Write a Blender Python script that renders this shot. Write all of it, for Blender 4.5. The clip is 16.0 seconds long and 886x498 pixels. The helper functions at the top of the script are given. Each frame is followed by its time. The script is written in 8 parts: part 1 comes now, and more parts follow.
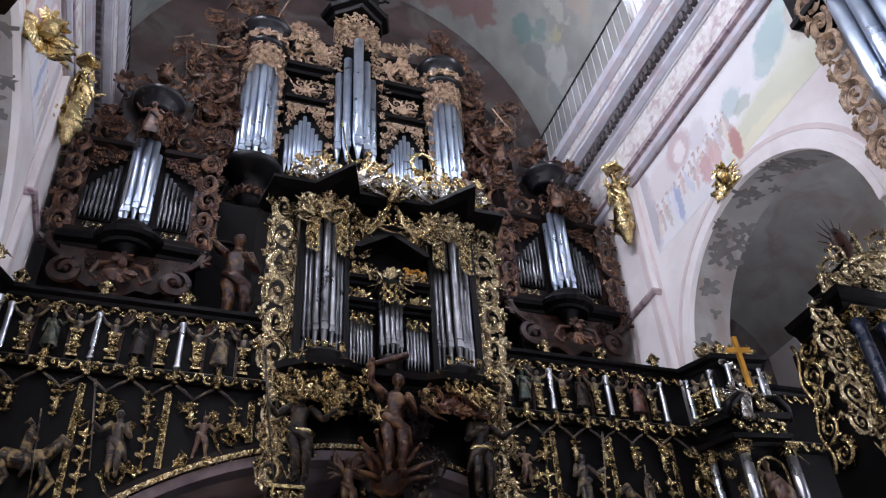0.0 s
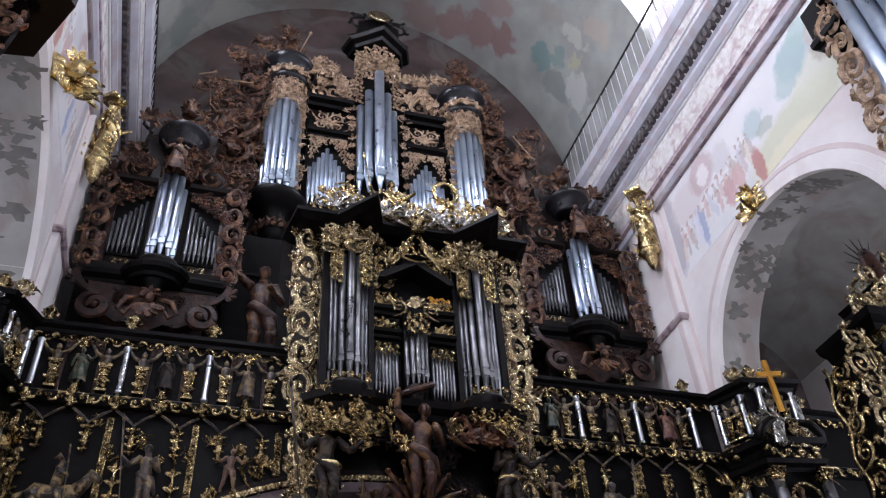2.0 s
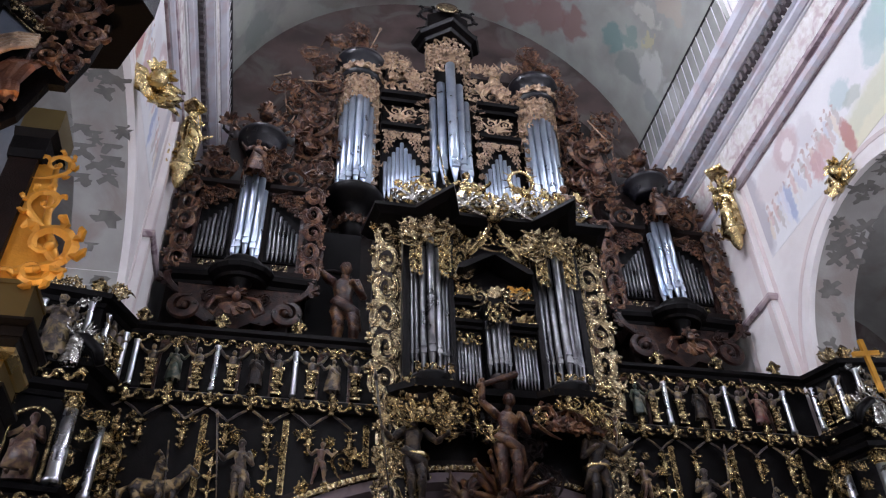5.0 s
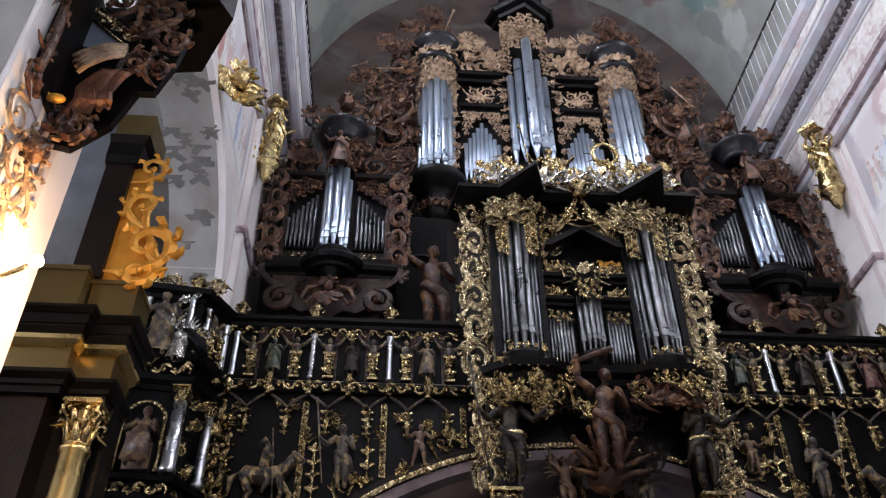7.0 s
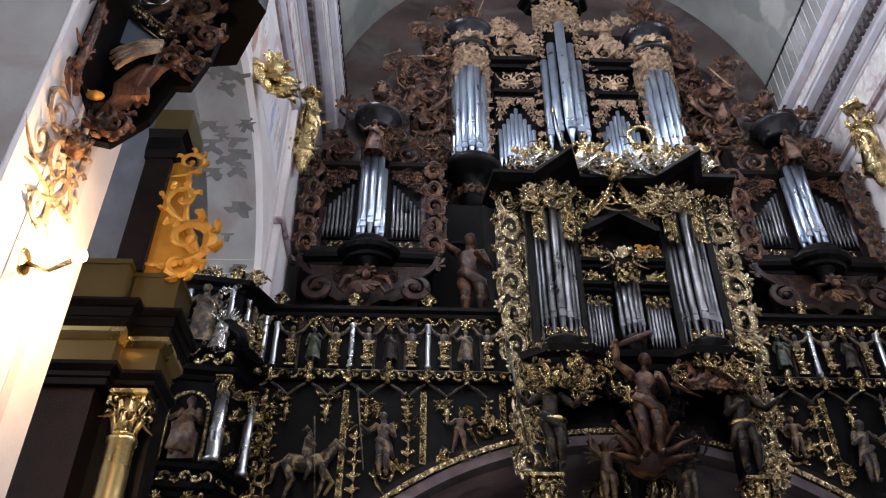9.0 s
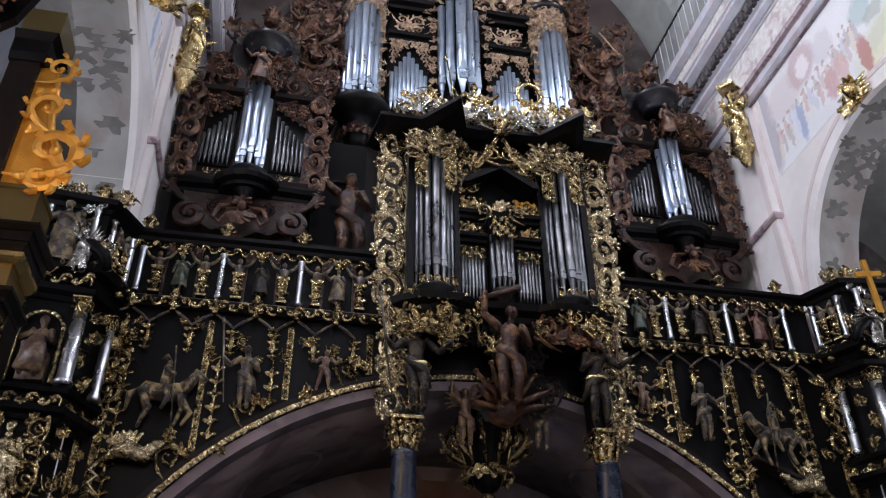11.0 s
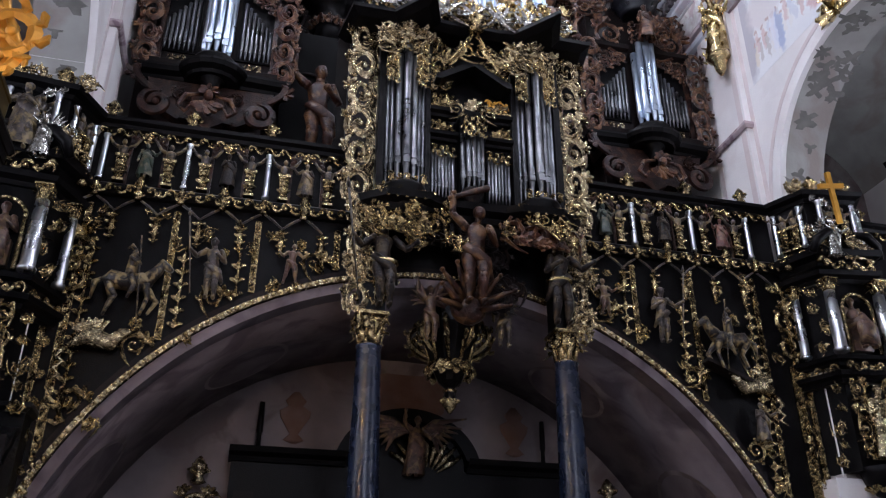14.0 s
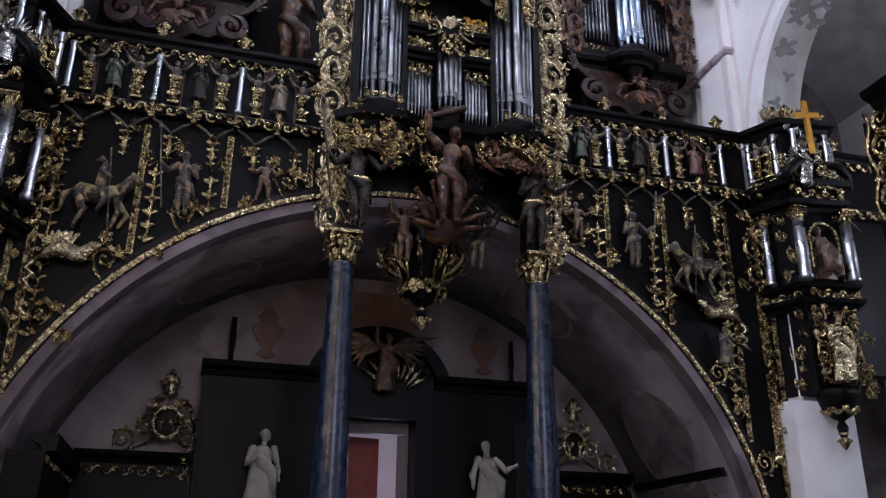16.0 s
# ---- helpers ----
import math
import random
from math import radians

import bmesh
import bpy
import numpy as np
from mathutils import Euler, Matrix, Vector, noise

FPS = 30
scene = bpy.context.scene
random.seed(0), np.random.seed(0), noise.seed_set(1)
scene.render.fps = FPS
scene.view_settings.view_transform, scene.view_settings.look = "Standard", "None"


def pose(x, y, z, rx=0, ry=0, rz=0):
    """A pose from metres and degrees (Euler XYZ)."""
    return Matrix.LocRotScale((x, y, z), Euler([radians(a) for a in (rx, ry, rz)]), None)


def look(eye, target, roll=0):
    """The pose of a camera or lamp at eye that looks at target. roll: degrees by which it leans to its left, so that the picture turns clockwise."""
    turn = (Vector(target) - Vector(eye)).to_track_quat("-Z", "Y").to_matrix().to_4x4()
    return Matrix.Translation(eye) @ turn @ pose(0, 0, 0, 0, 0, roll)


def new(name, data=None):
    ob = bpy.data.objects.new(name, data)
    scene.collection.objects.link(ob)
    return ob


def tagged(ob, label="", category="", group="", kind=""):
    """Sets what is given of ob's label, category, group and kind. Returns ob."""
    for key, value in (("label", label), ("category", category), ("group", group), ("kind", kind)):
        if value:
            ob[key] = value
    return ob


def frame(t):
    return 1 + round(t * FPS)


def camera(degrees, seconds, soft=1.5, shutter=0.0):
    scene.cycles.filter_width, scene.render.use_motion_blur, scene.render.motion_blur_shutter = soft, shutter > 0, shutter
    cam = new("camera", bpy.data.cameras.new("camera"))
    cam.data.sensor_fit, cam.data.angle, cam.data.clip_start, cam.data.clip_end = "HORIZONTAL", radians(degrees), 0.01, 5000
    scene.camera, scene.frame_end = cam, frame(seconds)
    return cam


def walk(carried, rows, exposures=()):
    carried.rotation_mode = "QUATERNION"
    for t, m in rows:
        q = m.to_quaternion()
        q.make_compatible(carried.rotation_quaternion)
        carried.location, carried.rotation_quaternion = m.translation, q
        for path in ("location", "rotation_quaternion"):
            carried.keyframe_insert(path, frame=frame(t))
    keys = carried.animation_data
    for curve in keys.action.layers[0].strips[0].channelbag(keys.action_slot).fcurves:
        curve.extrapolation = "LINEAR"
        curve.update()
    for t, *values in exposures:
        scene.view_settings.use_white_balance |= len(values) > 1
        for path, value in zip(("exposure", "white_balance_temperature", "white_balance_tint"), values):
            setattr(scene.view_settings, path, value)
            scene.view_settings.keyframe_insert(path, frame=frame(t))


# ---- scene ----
cam = camera(55.4, 16.0, soft=1.2)
EYE = (-3.432, -12.396, 1.600)
PATH = [
    (0, (-0.618, -5.030, 7.750), -3.98),
    (0.5, (-0.732, -5.060, 7.837), -3.55),
    (1, (-0.768, -5.127, 7.929), -4.08),
    (1.5, (-0.801, -5.148, 7.967), -4.02),
    (2, (-0.935, -5.154, 8.027), -3.96),
    (2.5, (-1.026, -5.173, 8.084), -3.84),
    (3, (-1.116, -5.167, 8.110), -3.77),
    (3.5, (-1.212, -5.116, 8.086), -3.48),
    (4, (-1.402, -5.018, 8.038), -2.97),
    (4.2, (-1.489, -4.986, 8.029), -2.78),
    (6.5, (-2.509, -4.642, 7.847), -0.60),
    (7, (-2.814, -4.585, 7.814), -0.47),
    (7.5, (-3.092, -4.546, 7.786), -0.03),
    (8, (-3.270, -4.512, 7.750), 0.14),
    (8.2, (-3.354, -4.499, 7.734), 0.13),
    (10.3, (-2.400, -4.349, 7.446), 0.19),
    (10.5, (-2.186, -4.314, 7.356), 0.00),
    (11, (-1.770, -4.245, 7.150), -0.47),
    (11.5, (-1.630, -4.147, 6.958), -0.27),
    (12, (-1.549, -4.067, 6.804), -0.31),
    (12.5, (-1.502, -3.976, 6.638), -0.15),
    (13, (-1.372, -3.908, 6.470), -0.24),
    (13.5, (-1.307, -3.814, 6.273), -0.07),
    (14, (-1.279, -3.737, 6.115), 0.15),
    (14.5, (-1.186, -3.657, 5.911), 0.29),
    (15, (-1.107, -3.534, 5.608), 0.62),
    (15.5, (-1.049, -3.467, 5.420), 0.67),
    (16, (-0.877, -3.446, 5.256), 0.63),
]
walk(cam, [(t, look(EYE, target, roll)) for t, target, roll in PATH],
     exposures=[(0, 0.05, 6530, 25), (4.2, 0.05, 6560, 25), (6.5, 0.08, 6680, 23), (8.2, 0.08, 6680, 21), (10.5, 0.06, 6600, 22), (13, 0.05, 6450, 23), (16, 0.05, 6050, 24)])

# ---- light ----
world = bpy.data.worlds.new("world")
scene.world = world
world.use_nodes = True
wn = world.node_tree.nodes
sky = wn.new("ShaderNodeTexSky")
sky.sky_type = "NISHITA"
sky.sun_disc = False
sky.sun_elevation = radians(42)
sky.sun_rotation = radians(250)
wn["Background"].inputs["Strength"].default_value = 0.12
world.node_tree.links.new(sky.outputs["Color"], wn["Background"].inputs["Color"])
sun_data = bpy.data.lights.new("sun", "SUN")
sun_data.energy, sun_data.angle, sun_data.color = 3.0, radians(0.6), (1.0, 0.95, 0.88)
sun = new("sun", sun_data)
sun.matrix_world = look((-30, -25, 40), (0, 0, 0))


def window_light(name, x, y, z, target, sx, sy, watts, colour=(0.80, 0.90, 1.0)):
    """Daylight in the opening of a window, and the added fill in the aisles."""
    d = bpy.data.lights.new(name, "AREA")
    d.shape, d.size, d.size_y, d.energy, d.color = "RECTANGLE", sx, sy, watts, colour
    ob = new(name, d)
    ob.matrix_world = look((x, y, z), target)
    return ob


WIN_Y = (-3.0, -10.0, -17.0, -24.0)
for wy in WIN_Y:
    window_light("daylight", -6.62, wy, 22.0, (0, wy, 16.0), 2.6, 3.0, 1500)
    window_light("daylight", 6.62, wy, 22.0, (0, wy, 16.0), 2.6, 3.0, 700)
# unseen fill lamps that brighten the aisles, whose walls have no windows
for s_ in (1, -1):
    for wy in (-5.0, -12.0):
        window_light("aisle_daylight", s_ * 11.8, wy, 8.0, (s_ * 8.0, wy + 2.0, 10.5), 1.8, 3.6, 360)
window_light("daylight", 0, -31.4, 12.0, (0, 0, 10.0), 6.0, 10.0, 1100)
lamp_data = bpy.data.lights.new("wall_lamp_bulb", "POINT")
lamp_data.energy, lamp_data.color, lamp_data.shadow_soft_size = 230, (1.0, 0.66, 0.3), 0.07
lamp_light = new("wall_lamp_bulb", lamp_data)
lamp_light.location = (-5.98, -7.25, 5.4)

# ---- materials ----


def material(name, base, rough=0.6, metal=0.0, second=None, amount=0.5, scale=6.0, fine=60.0, bump=0.15, third=None, tscale=1.5, tamount=0.4, island=0.0, spec=0.5):
    """A surface with variation at two scales and fine relief."""
    m = bpy.data.materials.new(name)
    m.use_nodes = True
    nt = m.node_tree
    n, l = nt.nodes, nt.links
    bsdf = n["Principled BSDF"]
    bsdf.inputs["Metallic"].default_value = metal
    bsdf.inputs["Specular IOR Level"].default_value = spec
    geo = n.new("ShaderNodeNewGeometry")
    noise1 = n.new("ShaderNodeTexNoise")
    noise1.inputs["Scale"].default_value = scale
    noise1.inputs["Detail"].default_value = 6
    l.new(geo.outputs["Position"], noise1.inputs["Vector"])
    noise2 = n.new("ShaderNodeTexNoise")
    noise2.inputs["Scale"].default_value = fine
    noise2.inputs["Detail"].default_value = 3
    l.new(geo.outputs["Position"], noise2.inputs["Vector"])
    second = second or tuple(c * 0.6 for c in base)
    ramp = n.new("ShaderNodeValToRGB")
    ramp.color_ramp.elements[0].position = 0.5 - 0.28 * amount
    ramp.color_ramp.elements[1].position = 0.5 + 0.28 * amount
    ramp.color_ramp.elements[0].color = (*second, 1)
    ramp.color_ramp.elements[1].color = (*base, 1)
    l.new(noise1.outputs["Fac"], ramp.inputs["Fac"])
    colour = ramp.outputs["Color"]
    if third:
        noise3 = n.new("ShaderNodeTexNoise")
        noise3.inputs["Scale"].default_value = tscale
        noise3.inputs["Detail"].default_value = 4
        noise3.inputs["Distortion"].default_value = 0.8
        l.new(geo.outputs["Position"], noise3.inputs["Vector"])
        r3 = n.new("ShaderNodeValToRGB")
        r3.color_ramp.elements[0].position = 0.48
        r3.color_ramp.elements[1].position = 0.62
        r3.color_ramp.elements[0].color = (0, 0, 0, 1)
        r3.color_ramp.elements[1].color = (tamount,) * 3 + (1,)
        l.new(noise3.outputs["Fac"], r3.inputs["Fac"])
        mix = n.new("ShaderNodeMix")
        mix.data_type = "RGBA"
        l.new(r3.outputs["Color"], mix.inputs[0])
        l.new(colour, mix.inputs[6])
        mix.inputs[7].default_value = (*third, 1)
        colour = mix.outputs[2]
    if island:
        info = n.new("ShaderNodeObjectInfo")
        hsv = n.new("ShaderNodeHueSaturation")
        mr = n.new("ShaderNodeMapRange")
        mr.inputs["To Min"].default_value = 1 - island
        mr.inputs["To Max"].default_value = 1 + island
        l.new(info.outputs["Random"], mr.inputs["Value"])
        l.new(mr.outputs["Result"], hsv.inputs["Value"])
        l.new(colour, hsv.inputs["Color"])
        colour = hsv.outputs["Color"]
    l.new(colour, bsdf.inputs["Base Color"])
    rr = n.new("ShaderNodeMapRange")
    rr.inputs["To Min"].default_value = max(0.03, rough - 0.12)
    rr.inputs["To Max"].default_value = min(1.0, rough + 0.15)
    l.new(noise1.outputs["Fac"], rr.inputs["Value"])
    l.new(rr.outputs["Result"], bsdf.inputs["Roughness"])
    if bump:
        bp = n.new("ShaderNodeBump")
        bp.inputs["Strength"].default_value = bump
        bp.inputs["Distance"].default_value = 0.03
        l.new(noise2.outputs["Fac"], bp.inputs["Height"])
        l.new(bp.outputs["Normal"], bsdf.inputs["Normal"])
    return m


GOLD = material("gilding", (0.74, 0.58, 0.31), 0.20, 1.0, (0.20, 0.135, 0.060), 0.7, 11, 34, 0.7, (0.018, 0.012, 0.009), 8.0, 0.85)
BRIGHT_GOLD = material("bright_gilding", (0.80, 0.64, 0.34), 0.24, 1.0, (0.34, 0.23, 0.09), 0.8, 7, 30, 0.35)
PALE_GOLD = material("worn_gilding", (0.78, 0.65, 0.41), 0.22, 1.0, (0.26, 0.185, 0.10), 0.7, 12, 34, 0.75, (0.03, 0.02, 0.014), 8.0, 0.7)
SMOOTH_GOLD = material("burnished_gilding", (0.86, 0.66, 0.30), 0.26, 1.0, (0.74, 0.54, 0.22), 0.9, 2, 40, 0.03)
DRAPE = material("red_brown_carved_wood", (0.19, 0.075, 0.035), 0.42, 0.0, (0.09, 0.032, 0.018), 0.8, 6, 40, 0.3)
# the paler third colour paints highlights onto the dark walnut
DARK_WALNUT = material("dark_carved_walnut", (0.026, 0.009, 0.006), 0.30, 0.0, (0.006, 0.003, 0.003), 0.7, 6, 35, 0.5, (0.12, 0.05, 0.028), 5.0, 0.4, spec=0.3)
SILVER = material("silvering", (0.66, 0.68, 0.72), 0.27, 1.0, (0.46, 0.47, 0.50), 0.8, 4, 30, 0.05)
WORN_SILVER = material("worn_silvering", (0.74, 0.72, 0.68), 0.22, 1.0, (0.30, 0.28, 0.25), 0.7, 9, 30, 0.5, (0.04, 0.035, 0.03), 7.0, 0.7)
BLACK = material("black_stained_wood", (0.0040, 0.0034, 0.0038), 0.42, 0.0, (0.002, 0.0016, 0.0018), 0.8, 4, 40, 0.15, spec=0.12)
DARK = material("dark_brown_wood", (0.013, 0.007, 0.006), 0.45, 0.0, (0.005, 0.003, 0.003), 0.8, 5, 50, 0.25, spec=0.16)
# walnut with carving highlights painted in as the tan third colour
BROWN = material("carved_walnut", (0.085, 0.029, 0.015), 0.30, 0.0, (0.009, 0.0045, 0.004), 0.6, 7, 35, 0.6, (0.34, 0.175, 0.085), 6.0, 0.5, spec=0.36)
TAN = material("pale_carved_wood", (0.50, 0.335, 0.215), 0.36, 0.1, (0.085, 0.045, 0.028), 0.7, 9, 35, 0.8, (0.56, 0.40, 0.24), 5.0, 0.5)
TIN = material("tin_pipe_metal", (0.60, 0.69, 0.80), 0.30, 0.9, (0.44, 0.52, 0.64), 0.7, 3, 30, 0.04, island=0.22)
LEAD = material("dull_pipe_metal", (0.27, 0.275, 0.285), 0.30, 0.9, (0.06, 0.06, 0.065), 0.7, 3, 30, 0.12, island=0.45)
# near-black colour that stands in for shade inside cases and recesses
SHADOW = material("interior_shadow", (0.004, 0.0035, 0.004), 0.7, 0.0, (0.002, 0.002, 0.002), 0.6, 4, 40, 0.1, spec=0.1)
PLASTER = material("white_lime_plaster", (0.80, 0.78, 0.77), 0.85, 0.0, (0.70, 0.67, 0.66), 0.7, 1.2, 30, 0.12, (0.62, 0.55, 0.54), 0.7, 0.45)
PINK = material("pink_painted_plaster", (0.70, 0.62, 0.61), 0.85, 0.0, (0.60, 0.52, 0.51), 0.7, 2.0, 30, 0.1)
ROSE = material("rose_painted_moulding", (0.52, 0.43, 0.44), 0.8, 0.0, (0.40, 0.31, 0.33), 0.6, 3.0, 30, 0.1, (0.17, 0.10, 0.13), 4.0, 0.75)
GREYBAND = material("grey_painted_moulding", (0.62, 0.64, 0.69), 0.8, 0.0, (0.46, 0.46, 0.52), 0.8, 2.0, 30, 0.1, (0.52, 0.40, 0.41), 2.2, 0.5)
DENTIL = material("dark_painted_dentil", (0.13, 0.11, 0.12), 0.8, 0.0, (0.07, 0.06, 0.06), 0.6, 4, 30, 0.1)
MARBLING = material("marbled_frieze", (0.76, 0.75, 0.75), 0.8, 0.0, (0.62, 0.60, 0.56), 0.5, 6.5, 30, 0.1, (0.42, 0.30, 0.32), 3.0, 0.7)
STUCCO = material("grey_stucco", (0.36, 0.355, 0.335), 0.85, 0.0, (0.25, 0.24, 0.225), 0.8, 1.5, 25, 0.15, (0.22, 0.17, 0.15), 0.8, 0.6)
STUCCO_MARK = material("dark_grey_painted_ornament", (0.175, 0.165, 0.155), 0.85, 0.0, (0.115, 0.11, 0.10), 0.7, 4, 30, 0.1)
# rose brown wall paint, darkened to include the shadow behind the organ
CLOUD = material("rose_brown_wall_with_shade", (0.115, 0.080, 0.075), 0.9, 0.0, (0.050, 0.034, 0.033), 0.6, 1.0, 12, 0.1, (0.15, 0.14, 0.13), 0.9, 0.7)
# painted plaster, its colour lowered to carry the shade under the gallery
UNDER = material("painted_plaster_with_shade", (0.215, 0.172, 0.182), 0.9, 0.0, (0.115, 0.088, 0.096), 0.6, 1.0, 15, 0.1, (0.055, 0.038, 0.046), 1.1, 0.7)
URNPAINT = material("brown_red_paint", (0.16, 0.085, 0.06), 0.9, 0.0, (0.20, 0.125, 0.10), 0.7, 3.0, 15, 0.1)
BLUESTONE = material("blue_grey_painted_column", (0.012, 0.021, 0.046), 0.26, 0.0, (0.007, 0.011, 0.024), 0.8, 5, 40, 0.04)
FLESH = material("polychrome_wood", (0.14, 0.075, 0.055), 0.36, 0.0, (0.022, 0.012, 0.010), 0.65, 8, 40, 0.3, (0.30, 0.20, 0.08), 7.0, 0.5)
DARKFIG = material("dark_painted_figure", (0.016, 0.011, 0.011), 0.38, 0.0, (0.006, 0.004, 0.004), 0.8, 6, 30, 0.5, (0.10, 0.07, 0.035), 8.0, 0.45, spec=0.25)
DARKFLESH = material("dark_polychrome_wood", (0.050, 0.016, 0.009), 0.34, 0.0, (0.010, 0.005, 0.004), 0.8, 7, 30, 0.6, (0.22, 0.11, 0.04), 5.0, 0.5, spec=0.3)
GREENFIG = material("green_painted_robe", (0.035, 0.060, 0.040), 0.4, 0.0, (0.010, 0.015, 0.012), 0.7, 9, 40, 0.3, (0.30, 0.24, 0.14), 7.0, 0.4)
REDFIG = material("red_brown_painted_robe", (0.13, 0.028, 0.022), 0.4, 0.0, (0.016, 0.008, 0.008), 0.7, 9, 40, 0.3, (0.26, 0.17, 0.10), 7.0, 0.4)
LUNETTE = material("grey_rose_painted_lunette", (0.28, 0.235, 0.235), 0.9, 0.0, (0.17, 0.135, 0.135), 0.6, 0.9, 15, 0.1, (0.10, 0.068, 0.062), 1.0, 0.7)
BLUEGREY_CAP = material("blue_black_painted_moulding", (0.008, 0.008, 0.012), 0.30, 0.0, (0.004, 0.004, 0.006), 0.7, 5, 40, 0.1, spec=0.3)
DARKGILT = material("dark_painted_wood_with_gilding", (0.030, 0.022, 0.021), 0.34, 0.2, (0.008, 0.006, 0.006), 0.6, 9, 40, 0.5, (0.34, 0.24, 0.10), 7.0, 0.7)
# gilding whose orange includes the warm light on the altar wing and cross
CROSSGOLD = material("gilding_with_orange_glow", (0.72, 0.36, 0.05), 0.38, 0.4, (0.50, 0.23, 0.03), 0.7, 5, 40, 0.15)
# black lacquer; the olive-gold colour imitates the lamp reflected in it
LAMPLIT_LACQUER = material("lacquer_with_lamp_reflection", (0.20, 0.150, 0.060), 0.30, 0.8, (0.14, 0.10, 0.042), 0.9, 1.2, 40, 0.03, spec=0.6)
GREYFIG = material("grey_painted_figure", (0.090, 0.070, 0.062), 0.32, 0.2, (0.014, 0.011, 0.010), 0.6, 9, 40, 0.5, (0.36, 0.26, 0.11), 7.0, 0.5)
STONE = material("pale_limestone", (0.44, 0.41, 0.37), 0.8, 0.0, (0.28, 0.25, 0.22), 0.8, 5, 50, 0.2)
REDDOOR = material("red_painted_door", (0.28, 0.055, 0.04), 0.55, 0.0, (0.20, 0.04, 0.03), 0.7, 5, 40, 0.1)
IRON = material("dark_iron", (0.10, 0.10, 0.11), 0.5, 0.8, (0.06, 0.06, 0.06), 0.7, 10, 60, 0.1)
FLOORSTONE = material("grey_stone_floor", (0.20, 0.19, 0.18), 0.5, 0.0, (0.12, 0.115, 0.11), 0.7, 2, 30, 0.1)
GREYBLUE = material("blue_grey_wood", (0.15, 0.18, 0.22), 0.5, 0.0, (0.09, 0.11, 0.14), 0.7, 3, 30, 0.1)
LINEN = material("white_daylit_paint", (0.85, 0.85, 0.85), 0.8, 0.0, (0.78, 0.78, 0.8), 0.5, 3, 30, 0.05)


def glowing(name, colour, strength):
    m = bpy.data.materials.new(name)
    m.use_nodes = True
    b = m.node_tree.nodes["Principled BSDF"]
    b.inputs["Base Color"].default_value = (*colour, 1)
    b.inputs["Emission Color"].default_value = (*colour, 1)
    b.inputs["Emission Strength"].default_value = strength
    return m


BULB = glowing("lit_bulb_glass", (1.0, 0.75, 0.4), 60)
DAY = glowing("bright_window_glass", (0.95, 0.98, 1.0), 2.2)

def painted(name, base, second, blobs, scale=0.8, wobble=0.25, wscale=2.2, bump=0.08):
    """Plaster with a soft wall painting: each blob is (centre, radii, colour, strength); a radius of 0 means endless."""
    m = material(name, base, 0.9, 0.0, second, 0.7, scale, 15, bump)
    n, l = m.node_tree.nodes, m.node_tree.links
    bsdf = n["Principled BSDF"]
    colour = bsdf.inputs["Base Color"].links[0].from_socket
    geo = n.new("ShaderNodeNewGeometry")
    noise = n.new("ShaderNodeTexNoise")
    noise.inputs["Scale"].default_value = wscale
    noise.inputs["Detail"].default_value = 5
    l.new(geo.outputs["Position"], noise.inputs["Vector"])
    shift = n.new("ShaderNodeVectorMath")
    shift.operation = "MULTIPLY_ADD"
    l.new(noise.outputs["Color"], shift.inputs[0])
    shift.inputs[1].default_value = (2 * wobble,) * 3
    l.new(geo.outputs["Position"], shift.inputs[2])
    for centre, radii, col, strength in blobs:
        sub = n.new("ShaderNodeVectorMath")
        sub.operation = "SUBTRACT"
        l.new(shift.outputs[0], sub.inputs[0])
        sub.inputs[1].default_value = tuple(c + wobble for c in centre)
        mul = n.new("ShaderNodeVectorMath")
        mul.operation = "MULTIPLY"
        l.new(sub.outputs[0], mul.inputs[0])
        mul.inputs[1].default_value = tuple(1 / r if r else 0 for r in radii)
        ln = n.new("ShaderNodeVectorMath")
        ln.operation = "LENGTH"
        l.new(mul.outputs[0], ln.inputs[0])
        mr = n.new("ShaderNodeMapRange")
        mr.inputs["From Min"].default_value = 1.08
        mr.inputs["From Max"].default_value = 0.78
        mr.inputs["To Max"].default_value = strength
        l.new(ln.outputs["Value"], mr.inputs["Value"])
        mix = n.new("ShaderNodeMix")
        mix.data_type = "RGBA"
        l.new(mr.outputs["Result"], mix.inputs[0])
        l.new(colour, mix.inputs[6])
        mix.inputs[7].default_value = (*col, 1)
        colour = mix.outputs[2]
    l.new(colour, bsdf.inputs["Base Color"])
    return m


def yz(y, z, ry, rz, col, k=0.85):
    return ((0, y, z), (0, ry, rz), col, k)


